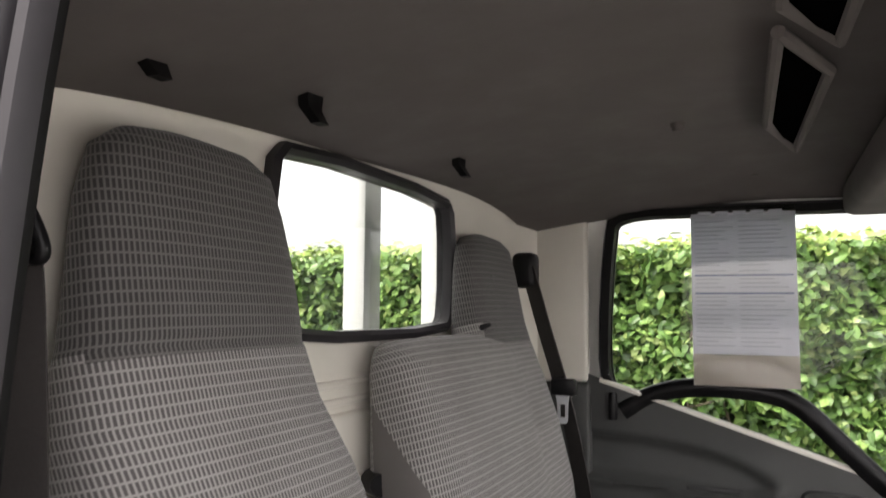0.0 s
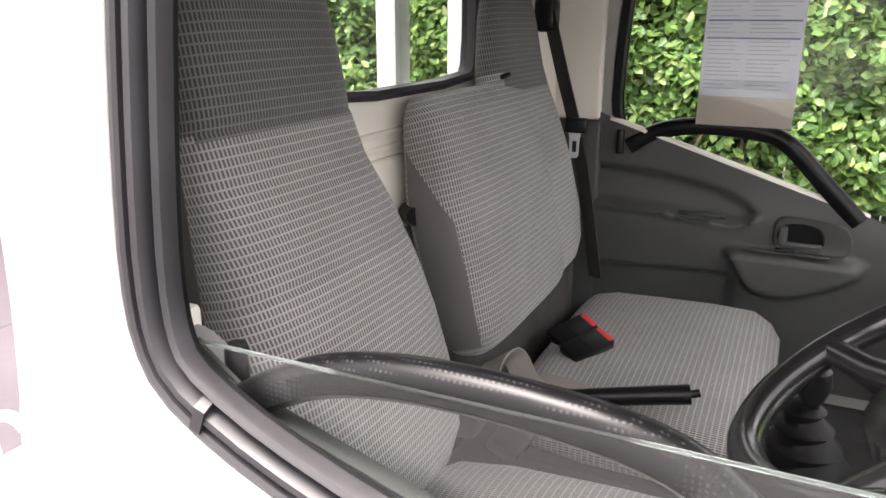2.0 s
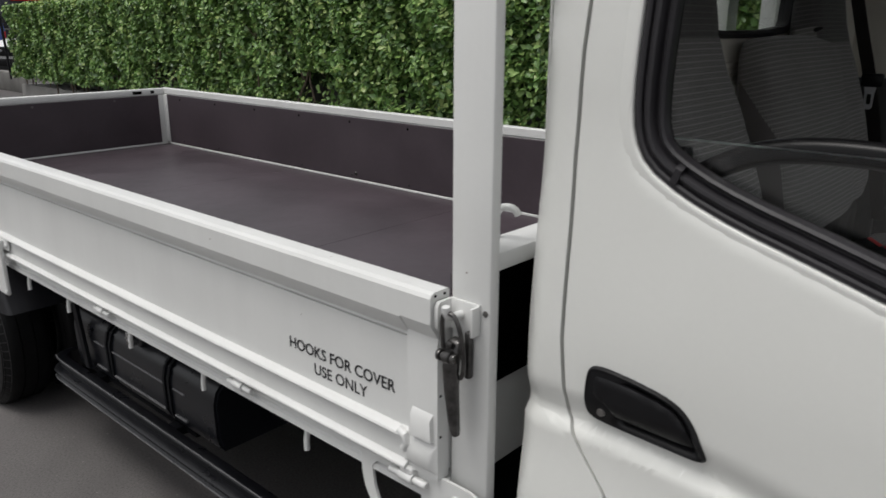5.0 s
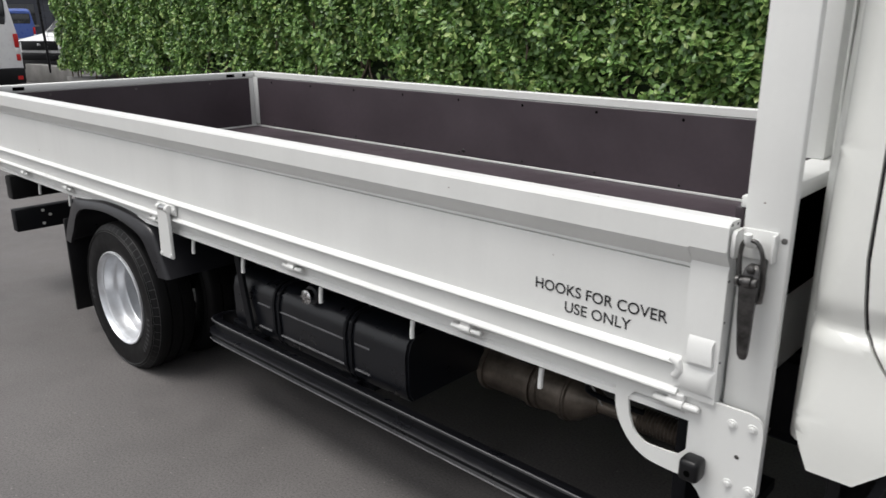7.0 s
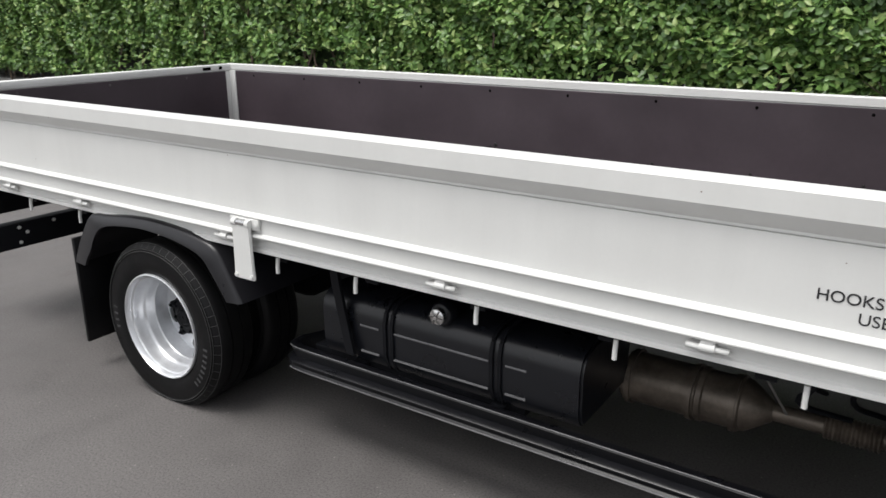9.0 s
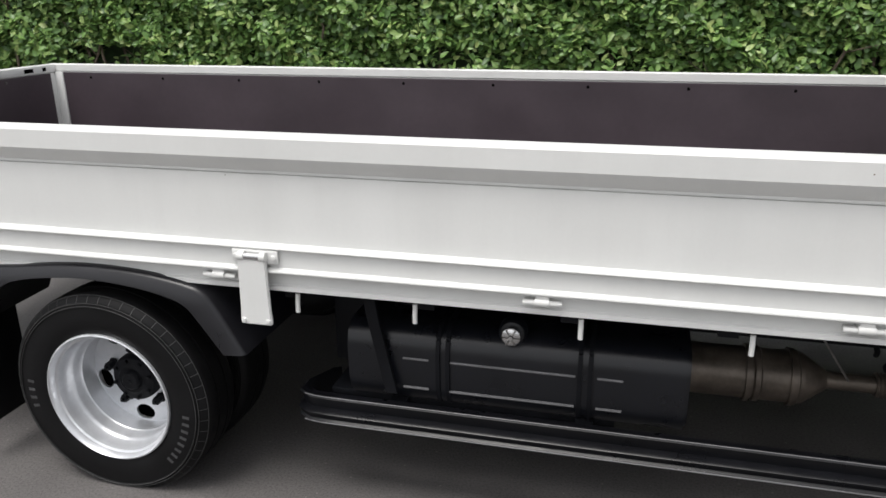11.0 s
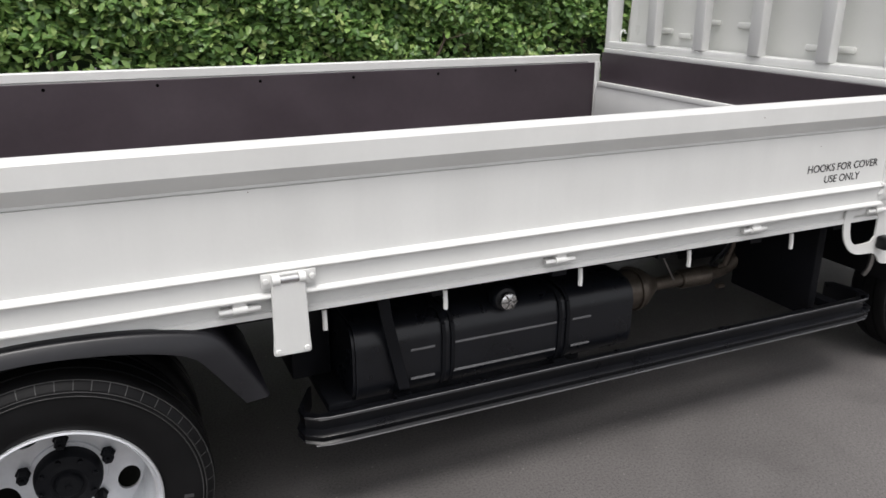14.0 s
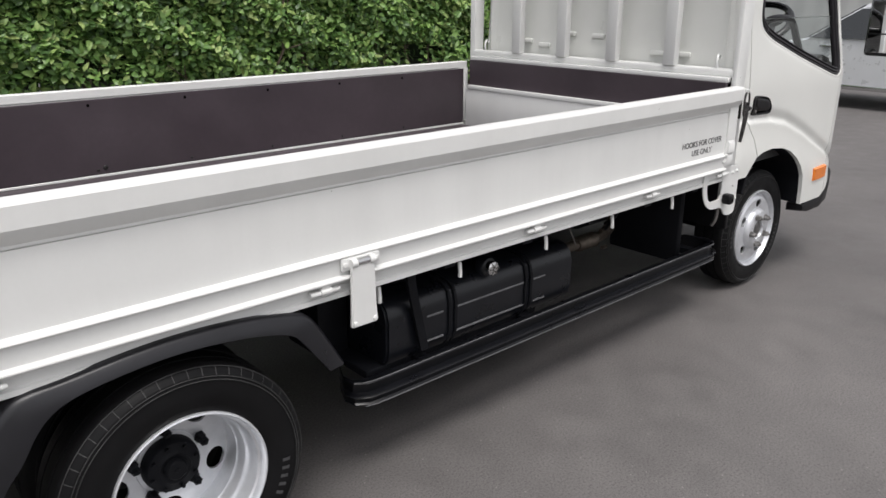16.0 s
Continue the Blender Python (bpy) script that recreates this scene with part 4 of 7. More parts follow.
        revolve(bm, [(0.1185, 0.004), (0.112, -0.012), (0.104, -0.02), (0.075, -0.024), (0.055, -0.022), (0.05, -0.01), (0.05, 0.03), (0.1185, 0.03)], x, z, y, 48, sign)
        part("boss", bm, SILVER, rim)
        bm = bmesh.new()
        revolve(bm, [(0.0005, -0.02), (0.03, -0.018), (0.04, -0.012), (0.048, 0.0), (0.05, 0.03), (0.0005, 0.03)], x, z, y, 32, sign)
        hub = part("hub", bm, NUT, w_ob, "dark steel hub cap")
        nr, nd, nl, mat = 0.082, -0.021, 0.026, STEEL
    for i in range(5):
        a = 2 * math.pi * (i + (0.29 if rear else 0.62)) / 5
        cx, cz = x + nr * math.cos(a), z + nr * math.sin(a)
        bm = bmesh.new()
        revolve(bm, [(0.0005, -nl - 0.008), (0.006, -nl - 0.008), (0.006, -nl), (0.012, -nl), (0.0145, -nl + 0.003), (0.0145, -0.004), (0.019, -0.003), (0.019, 0.002), (0.0005, 0.002)], cx, cz, y + sign * nd, 6, sign)
        part("wheel_nut", bm, mat, w_ob, sharp=20)
    return w_ob


wheel(0.011, -0.032, 1, True, "rear_wheel")
wheel(0.011, mirrored(-0.032), -1, True, "rear_wheel")
wheel(3.385, 0.095, 1, False, "front_wheel")
wheel(3.385, mirrored(0.095), -1, False, "front_wheel")
part("rear_axle", new_rod([(0, 0.15, 0.333), (0, 0.6, 0.333), (0, 0.75, 0.333), (0, 0.95, 0.333), (0, 1.1, 0.333), (0, 1.55, 0.333)], [0.06, 0.06, 0.15, 0.15, 0.06, 0.06], 16), CHASSIS, truck)
part("front_axle", new_rod([(3.385, 0.2, 0.31), (3.385, 1.5, 0.31)], 0.045, 12), CHASSIS, truck)


def fender(near):
    s = (lambda y: y) if near else mirrored
    outer = [Vector((x, 0, z)) for x, z in ((-0.53, 0.5), (-0.49, 0.58), (-0.43, 0.66), (-0.385, 0.718), (-0.34, 0.738), (-0.26, 0.742), (-0.12, 0.76), (0.02, 0.768), (0.2, 0.76), (0.345, 0.736), (0.39, 0.717), (0.42, 0.685), (0.51, 0.527))]
    inner = [Vector((x, 0, z)) for x, z in ((-0.43, 0.5), (-0.405, 0.54), (-0.37, 0.578), (-0.335, 0.64), (-0.29, 0.684), (-0.225, 0.706), (-0.11, 0.722), (0.02, 0.73), (0.19, 0.715), (0.30, 0.69), (0.34, 0.67), (0.365, 0.64), (0.447, 0.527))]
    outer, inner = bend(outer, 2), bend(inner, 2)
    bm = bmesh.new()
    rings = []
    for o, i in zip(outer, inner):
        m = o.lerp(i, 0.35)
        rings.append([(o.x, s(0.34), o.z), (o.x, s(-0.022), o.z), (o.lerp(i, 0.06).x, s(-0.03), o.lerp(i, 0.06).z), (o.lerp(i, 0.2).x, s(-0.038), o.lerp(i, 0.2).z), (i.x, s(-0.046), i.z), (i.x, s(-0.034), i.z),
                      (m.x, s(-0.026), m.z - 0.004), (o.lerp(i, 0.4).x, s(0.02), o.lerp(i, 0.4).z), (o.lerp(i, 0.2).x, s(0.34), o.lerp(i, 0.2).z)])
    sweep(bm, rings)
    f = part("fender", bm, FENDER, truck, "satin black plastic rear fender", sharp=55)
    a, b = sorted((s(-0.03), s(0.2)))
    part("mudflap", new_box(-0.54, -0.52, a, b, 0.12, 0.6, bev=0.006), BLACK, f)


fender(True), fender(False)

# fuel tank
prof = [(0.115, 0.365), (0.10, 0.385), (0.092, 0.42), (0.09, 0.53), (0.1, 0.57), (0.125, 0.595), (0.17, 0.605), (0.44, 0.6), (0.45, 0.59), (0.45, 0.365)]
bm = bmesh.new()
extrude_yz(bm, prof, 0.77, 1.75)
bmesh.ops.bevel(bm, geom=[e for e in bm.edges if abs(e.verts[0].co.x - e.verts[1].co.x) < 1e-6], offset=0.008, segments=2, affect="EDGES")
tank = part("fuel_tank", bm, TANK, truck, "glossy black steel fuel tank with a silver cap")
for x in (1.062, 1.468):
    for dx in (-0.017, 0.012):
        bm = bmesh.new()
        sweep(bm, [[(x + dx, y - o, z), (x + dx + 0.012, y - o, z), (x + dx + 0.012, y + 0.01, z), (x + dx, y + 0.01, z)] for y, z, o in ((0.115, 0.365, 0.007), (0.092, 0.42, 0.007), (0.09, 0.53, 0.007), (0.10, 0.572, 0.007))])
        sweep(bm, [[(x + dx, y, z + 0.006), (x + dx + 0.012, y, z + 0.006), (x + dx + 0.012, y, z - 0.01), (x + dx, y, z - 0.01)] for y, z in ((0.098, 0.575), (0.125, 0.597), (0.17, 0.606), (0.3, 0.605))])
        part("strap", bm, CHASSIS, tank)
# pale grey paints the light lines along the embossed ribs
for x0, x1 in ((0.945, 1.022), (1.084, 1.445), (1.505, 1.575)):
    for z in (0.506, 0.412):
        bm = bmesh.new()
        rod(bm, [(x0, 0.0915, z), (x1, 0.0915, z)], 0.0045, 8)
        part("rib", bm, SCUFF_GLINT if z > 0.3 else TANK, tank)
bm = bmesh.new()
revolve(bm, [(0.0005, -0.03), (0.006, -0.03), (0.008, -0.026), (0.022, -0.025), (0.0265, -0.021), (0.0265, -0.004), (0.024, 0.02), (0.0005, 0.02)], 1.264, 0.612, 0.1, 28)
cap = part("fuel_cap", bm, CHROME, tank, "silver ribbed fuel cap")
for i in range(6):
    a = math.pi * i / 3
    bm = bmesh.new()
    rod(bm, [(1.264 + 0.008 * math.cos(a), 0.0735, 0.612 + 0.008 * math.sin(a)), (1.264 + 0.025 * math.cos(a), 0.0755, 0.612 + 0.025 * math.sin(a))], 0.0028, 6)
    part("cap_rib", bm, STEEL, cap)
bm = bmesh.new()
revolve(bm, [(0.026, -0.004), (0.034, -0.002), (0.04, 0.006), (0.04, 0.03), (0.026, 0.03)], 1.264, 0.612, 0.104, 28)
part("filler_neck", bm, TANK, tank)
bm = bmesh.new()
sweep(bm, [[(x, y, z), (x + 0.034, y, z), (x + 0.034, y + 0.012, z), (x, y + 0.012, z)] for x, y, z in ((0.835, 0.066, 0.72), (0.846, 0.066, 0.64), (0.898, 0.066, 0.40))])
part("tank_bracket", bm, CHASSIS, tank)
part("tank_carrier", new_box(0.70, 1.56, 0.12, 0.46, 0.335, 0.364, bev=0.004), CHASSIS, tank)
part("battery_box", new_box(0.64, 0.765, 0.3, 0.5, 0.36, 0.62, bev=0.01), CHASSIS, truck)

# side guard: a stepped black rail, turned in at both ends
def side_guard(near):
    s = (lambda y: y) if near else mirrored
    prof = [(y, 0.288 + (z - 0.2975) * 0.826) for y, z in [(0.062, 0.398), (0.05, 0.396), (0.046, 0.39), (0.056, 0.382), (0.06, 0.345), (0.04, 0.34), (0.034, 0.334), (0.04, 0.326), (0.044, 0.309), (0.038, 0.302), (0.042, 0.296), (0.07, 0.294), (0.085, 0.3), (0.085, 0.39)]]
    plan = [(0.655, 0.16, 50), (0.612, 0.075, 38), (0.618, 0.03, 18), (0.66, 0.004, 6), (0.74, 0.0, 0), (1.4, 0.0, 0), (2.2, 0.0, 0), (2.80, 0.0, 0), (2.86, 0.006, -8), (2.905, 0.035, -25), (2.915, 0.08, -40), (2.89, 0.16, -50)]
    bm = bmesh.new()
    sweep(bm, [[(x + (y - 0.05) * math.sin(radians(a)), s(y + off), z) for y, z in prof] for x, off, a in plan])
    guard = part("side_guard", bm, GUARD, truck, "black stepped side guard rail")
    # pale rods paint the highlights along the rail's lips
    for z, y, r in ((0.3697, 0.049, 0.002), (0.288, 0.0385, 0.0022)):
        part("worn_edge", new_rod([(0.64, s(y + 0.01), z), (0.68, s(y + 0.002), z), (0.74, s(y), z), (2.80, s(y), z), (2.85, s(y + 0.004), z)], r, 6), SCUFF_GLINT, guard)
    for x in (0.9, 1.45, 2.7):
        y0, y1 = sorted((s(0.085), s(0.46)))
        part("guard_bracket", new_box(x, x + 0.05, y0, y1, 0.33, 0.36), CHASSIS, guard)


side_guard(True), side_guard(False)
# unseen far-side shapes, added to block light from under the bed
part("air_tank", new_rod([(0.9, 1.42, 0.5), (0.92, 1.42, 0.5), (1.58, 1.42, 0.5), (1.6, 1.42, 0.5)], [0.07, 0.12, 0.12, 0.07], 20), CHASSIS, truck)
part("battery_case", new_box(1.75, 2.5, 1.24, 1.6, 0.36, 0.66, bev=0.02), CHASSIS, truck)

# exhaust with catalyst and flexible pipe
bm = bmesh.new()
E = lambda pts, r: rod(bm, [(x + 0.13, 0.5, 0.36) for x in pts], r, 24)
E([1.60, 1.61, 1.84, 1.845, 1.86, 1.865, 1.95, 1.955, 1.97, 1.975, 1.99, 2.06], [0.07, 0.082, 0.082, 0.088, 0.088, 0.082, 0.082, 0.088, 0.088, 0.082, 0.08, 0.032])
exhaust = part("exhaust", bm, RUST, truck, "brown heat-stained exhaust and catalyst")
part("pipe", new_rod(bend([(2.18, 0.5, 0.36), (2.31, 0.5, 0.36), (2.46, 0.5, 0.36), (2.58, 0.5, 0.37), (2.68, 0.5, 0.45), (2.70, 0.5, 0.60)], 2), 0.028, 14), RUST, exhaust)
bm = bmesh.new()
n = 26
rod(bm, [(2.33 + 0.15 * k / n, 0.5, 0.36) for k in range(n + 1)], [0.04 if k % 2 else 0.035 for k in range(n + 1)], 16)
part("flex_section", bm, RUST, exhaust)
part("drop_pipe", new_rod(bend([(2.55, 0.46, 0.62), (2.57, 0.46, 0.5), (2.55, 0.48, 0.40)], 2), 0.012), RUST, exhaust)
for x in (1.76, 1.955, 2.085):
    part("clamp_band", new_rod([(x - 0.008, 0.5, 0.36), (x + 0.008, 0.5, 0.36)], 0.091, 24), RUST, exhaust)
part("strut_wire", new_rod([(2.13, 0.42, 0.56), (2.235, 0.43, 0.40)], 0.0035, 6), STEEL, exhaust)
for dx, dz in ((0.0, 0.045), (0.02, -0.05)):
    part("flange_bolt", new_rod([(2.50 + dx, 0.475, 0.36 + dz), (2.535 + dx, 0.475, 0.36 + dz)], 0.011, 8), RUST, exhaust)
part("gearbox", new_box(2.5, 3.2, 0.62, 1.08, 0.36, 0.72, bev=0.05, seg=3), CHASSIS, truck)
part("drive_shaft", new_rod([(0.1, 0.85, 0.36), (2.5, 0.85, 0.5)], 0.04, 12), CHASSIS, truck)
for k, (x, y) in enumerate(((2.3, 0.28), (2.38, 0.34), (2.22, 0.4))):
    part("hose", new_rod(bend([(x, y, 0.70), (x + 0.03, y - 0.02, 0.60), (x - 0.05 + 0.06 * k, y, 0.52), (x + 0.1, y + 0.1, 0.46)], 2), 0.008), CHASSIS, truck)
part("inner_guard", new_box(2.62, 2.66, 0.12, 0.5, 0.3, 0.7, bev=0.01), CHASSIS, truck)

# rear bar and lamp
bar = part("rear_bar", new_box(-1.40, -1.33, 0.0, 1.70, 0.372, 0.50, bev=0.006), CHASSIS, truck, "black steel rear underrun bar")
for y, z in ((0.14, 0.478), (0.175, 0.447), (0.137, 0.401), (0.31, 0.478)):
    bm = bmesh.new()
    rod(bm, [(-1.3295, y, z), (-1.325, y, z)], 0.009, 8)
    part("bolt", bm, WHITE_BED, bar)
for y0 in (0.04, 1.36):
    lamp = part("tail_lamp", new_box(-1.44, -1.36, y0 - 0.03, y0 + 0.3, 0.555, 0.69, bev=0.01), BLACK, truck, "black tail lamp housing")
    part("lens", new_box(-1.452, -1.44, y0 + 0.02, y0 + 0.28, 0.6, 0.68, bev=0.003), LENS_RED, lamp)


# ---- cab shell ----
CAB_X0 = 2.862


def crease(x):
    """Height of the body crease over the front wheel."""
    pts = ((2.8, 0.985), (3.05, 0.985), (3.2, 0.974), (3.38, 0.94), (3.6, 0.855), (3.97, 0.68), (4.4, 0.5))
    for (a, za), (b, zb) in zip(pts, pts[1:]):
        if x <= b:
            return za + (zb - za) * (x - a) / (b - a)
    return 0.5


def smooth(t):
    t = max(0.0, min(1.0, t))
    return t * t * (3 - 2 * t)


def tumblehome(z):
    """How far the cab's side leans in at a height."""
    return 0.028 * smooth((z - 1.08) / 0.42) + max(0.0, z - 1.5) * 0.045


def skin(x, z):
    """Depth of the cab's near side at a place on it."""
    y = 0.031 + tumblehome(z)
    y += 0.013 * smooth((crease(x) + 0.06 - z) / 0.055)
    y -= 0.015 * smooth((crease(x) + 0.004 - z) / 0.022)
    y -= 0.016 * smooth((crease(x) - 0.02 - z) / 0.2)
    x0 = 3.9 - max(0.0, z - 1.15) * 0.42
    u = min(1.0, max(0.0, (x - x0) / 0.5))
    y += 0.45 * (1 - math.sqrt(max(0.0, 1 - u * u)))
    u = min(1.0, max(0.0, (CAB_X0 + 0.064 - x) / 0.045))
    y += 0.045 * (1 - math.sqrt(max(0.0, 1 - u * u)))
    if z > 1.86:
        u = min(1.0, (z - 1.86) / 0.16)
        y += 0.16 * (1 - math.sqrt(max(0.0, 1 - u * u)))
    return y


def lerp_line(pts, n):
    out = []
    for a, b in zip(pts, pts[1:]):
        for k in range(n):
            out.append((a[0] + (b[0] - a[0]) * k / n, a[1] + (b[1] - a[1]) * k / n))
    out.append(pts[-1])
    return out


def round_loop(pts, passes=2):
    """Rounds a closed outline in the xz plane."""
    for _ in range(passes):
        out = []
        for i, a in enumerate(pts):
            b = pts[(i + 1) % len(pts)]
            out += [(a[0] * 0.75 + b[0] * 0.25, a[1] * 0.75 + b[1] * 0.25), (a[0] * 0.25 + b[0] * 0.75, a[1] * 0.25 + b[1] * 0.75)]
        pts = out
    return pts


def inside(loop, x, z):
    """Distance from a point to an outline, positive inside it."""
    best, odd = 9.0, False
    for i, (ax_, az) in enumerate(loop):
        bx, bz = loop[i - 1]
        dx, dz = bx - ax_, bz - az
        k = max(0.0, min(1.0, ((x - ax_) * dx + (z - az) * dz) / (dx * dx + dz * dz + 1e-12)))
        best = min(best, math.hypot(x - ax_ - k * dx, z - az - k * dz))
        if (az > z) != (bz > z) and x < ax_ + (z - az) / (bz - az) * (bx - ax_):
            odd = not odd
    return best if odd else -best


SHUT = [(3.0, 1.86), (2.969, 1.69), (2.958, 1.55), (2.957, 1.40), (2.961, 1.30), (2.964, 1.12), (2.977, 0.995), (3.011, 0.94), (3.058, 0.882), (3.092, 0.79)]
ARCH = [(3.092, 0.79), (3.15, 0.806), (3.24, 0.813), (3.375, 0.797), (3.46, 0.767), (3.54, 0.72), (3.60, 0.665), (3.642, 0.60), (3.657, 0.50), (3.66, 0.43)]
WINDOW = [(3.07, 1.77), (3.062, 1.70), (3.054, 1.58), (3.052, 1.49), (3.057, 1.442), (3.075, 1.408), (3.127, 1.376), (3.2, 1.347), (3.29, 1.32), (3.4, 1.285), (3.54, 1.244), (3.75, 1.187),
          (3.9, 1.148), (3.955, 1.145), (3.962, 1.18), (3.9, 1.42), (3.81, 1.70), (3.76, 1.81), (3.72, 1.842), (3.20, 1.848), (3.12, 1.842), (3.078, 1.82)]


HANDLE_RIM = round_loop([(3.010, 1.03), (3.012, 1.085), (3.026, 1.098), (3.082, 1.094), (3.150, 1.082), (3.181, 1.058), (3.203, 1.01), (3.199, 0.997), (3.136, 0.999), (3.037, 1.002), (3.014, 1.01)], 2)
HANDLE_HOLE = [(3.10 + (x - 3.10) * 0.955, 1.045 + (z - 1.045) * 0.955) for x, z in HANDLE_RIM]


def side_panel(name, loops, near, parent, material=WHITE, label="", depth=0.02):
    bm = bmesh.new()
    fill_outline(bm, [[(x, 0.0, z) for x, z in lp] for lp in loops])
    xs = [p[0] for lp in loops for p in lp]
    zs = [p[1] for lp in loops for p in lp]
    is_door = name == "cab_door"
    cut_grid(bm, xs=np.arange(min(xs) + 0.012, max(xs), 0.014 if is_door else 0.03 if max(xs) - min(xs) > 0.2 else 0.012), zs=np.arange(min(zs) + 0.02, max(zs), 0.0135 if is_door else 0.0165))
    for v in bm.verts:
        v.co.y = skin(v.co.x, v.co.z)
        if is_door:
            # the panel rolls inward round the window opening
            v.co.y += 0.011 * smooth(1 + inside(WINDOW, v.co.x, v.co.z) / 0.034) ** 1.3
    thicken(bm, (0, depth, 0))
    if not near:
        for v in bm.verts:
            v.co.y = mirrored(v.co.y)
    return part(name, bm, material, parent, label, sharp=50)


cab = new("cab")
cab.parent = truck
tagged(cab, "white steel truck cab with an open driver window")
GAP = 0.0035
doors = []
for near in (True, False):
    shut_door = [(x + GAP, z) for x, z in SHUT]
    shut_pillar = [(x - GAP, z) for x, z in SHUT]
    door_loop = lerp_line(shut_door, 3) + lerp_line([(x, z) for x, z in ARCH[1:]], 2) + [(3.80, 0.43), (3.93, 0.43), (3.98, 0.8), (3.99, 1.14), (3.92, 1.42), (3.83, 1.72), (3.77, 1.88), (3.70, 1.91), (3.2, 1.915), (3.06, 1.905)]
    door = side_panel("cab_door", [door_loop, WINDOW, HANDLE_HOLE], near, cab, label="white cab door with the window wound half down" if near else "white cab door with dark inner trim")
    doors.append(door)
    pillar_loop = lerp_line(shut_pillar, 3) + [(3.0, 0.70), (2.925, 0.70)] + [(CAB_X0 + 0.019, z) for z in (0.80, 1.0, 1.3, 1.6, 1.86)] + [(2.95, 1.9)]
    side_panel("rear_pillar", [pillar_loop], near, cab)
    front_loop = [(3.937, 0.43), (4.02, 0.43), (4.08, 0.5), (4.3, 0.52), (4.395, 0.55), (4.395, 1.14), (4.03, 1.16), (3.96, 1.42), (3.87, 1.72), (3.80, 1.91), (3.776, 1.89), (3.836, 1.722), (3.926, 1.422), (3.9965, 1.14), (3.9865, 0.8)]
    side_panel("front_corner", [front_loop], near, cab)
    # the dark shut line behind the gap
    bm = bmesh.new()
    s = (lambda y: y) if near else mirrored
    sweep(bm, [[(x - 0.012, s(skin(x, z) + 0.012), z), (x + 0.012, s(skin(x, z) + 0.012), z), (x + 0.012, s(skin(x, z) + 0.02), z), (x - 0.012, s(skin(x, z) + 0.02), z)] for x, z in lerp_line(SHUT, 3)])
    part("door_seal", bm, SEAL, cab)

# roof, front, windscreen and floor
bm = bmesh.new()
rows = []
for x, z in ((2.93, 1.90), (2.99, 1.965), (3.1, 1.995), (3.4, 2.015), (3.65, 2.0), (3.78, 1.955), (3.83, 1.9)):
    rows.append([(x, y, z - 0.06 * abs((y - MID) / 0.75) ** 4) for y in np.linspace(0.115, 1.585, 17)])
grid = [[bm.verts.new(p) for p in r] for r in rows]
for a, b in zip(grid, grid[1:]):
    for k in range(16):
        bm.faces.new((a[k], a[k + 1], b[k + 1], b[k]))
thicken(bm, (0, 0, -0.02))
part("roof", bm, WHITE, cab, sharp=60)
bm = bmesh.new()
box(bm, 4.36, 4.42, 0.42, 1.28, 0.5, 1.15, bev=0.03, seg=3)
part("front_panel", bm, WHITE, cab)
bm = bmesh.new()
sweep(bm, [[(x, y, z) for y in np.linspace(0.3 if z > 1.5 else 0.2, 1.4 if z > 1.5 else 1.5, 9)] + [(x + 0.01, y, z) for y in np.linspace(1.4 if z > 1.5 else 1.5, 0.3 if z > 1.5 else 0.2, 9)] for x, z in ((4.36, 1.15), (4.22, 1.4), (4.03, 1.7), (3.87, 1.9))])
windscreen = part("windscreen", bm, GLASS, cab)
windscreen.visible_shadow = False
part("cab_floor", new_box(2.90, 4.1, 0.11, 1.59, 0.72, 0.76), TRIM_DEEP, cab)
bm = bmesh.new()
sweep(bm, [[(x, y, z) for x, z in ((3.86, 0.76), (3.80, 1.08), (3.83, 1.2), (3.93, 1.24), (4.08, 1.2), (4.1, 0.76))] for y in (0.12, 1.58)])
bmesh.ops.bevel(bm, geom=bm.edges[:], offset=0.02, segments=2, affect="EDGES")
part("dashboard", bm, TRIM, cab, "dark grey plastic dashboard")

# rounded rear corners between side and rear wall
for near in (True, False):
    s = (lambda y: y) if near else mirrored
    bm = bmesh.new()
    rings = []
    for z in (0.72, 0.9, 1.22, 1.5, 1.8, 1.86):
        o = tumblehome(z) - 0.014
        rings.append([(x, s(y + o), z) for x, y in ((2.8615, 0.17), (2.8615, 0.135), (2.864, 0.118), (2.871, 0.102), (2.884, 0.088), (2.895, 0.092), (2.883, 0.11), (2.874, 0.135), (2.874, 0.17))])
    sweep(bm, rings)
    part("rear_corner", bm, WHITE, cab, sharp=60)

# rear wall with its window
wall_loop = [(0.115, 0.76), (0.115, 1.86), (0.17, 1.9), (1.53, 1.9), (1.585, 1.86), (1.585, 0.76)]
win = round_loop([(0.568, 1.6), (0.568, 1.775), (0.6, 1.808), (1.09, 1.808), (1.122, 1.775), (1.122, 1.6), (1.09, 1.566), (0.6, 1.566)], 1)
bm = bmesh.new()
fill_outline(bm, [[(CAB_X0, y, z) for y, z in wall_loop], [(CAB_X0, y, z) for y, z in win]])
thicken(bm, (0.004, 0, 0))
rear_wall = part("rear_wall", bm, WHITE, cab)
for y, z in ((0.324, 1.276), (0.46, 1.274), (1.171, 1.28), (1.296, 1.297), (0.815, 1.34), (1.0, 1.346)):
    bm = bmesh.new()
    box(bm, CAB_X0 - 0.014, CAB_X0 + 0.002, y - 0.04, y + 0.04, z - 0.012, z + 0.012, bev=0.006, seg=2)
    part("rear_boss", bm, WHITE, rear_wall)
bm = bmesh.new()
inner_win = [(MID + (y - MID) * 1.0, z) for y, z in win]
fill_outline(bm, [[(CAB_X0 + 0.008, y, z) for y, z in wall_loop], [(CAB_X0 + 0.008, y, z) for y, z in inner_win]])
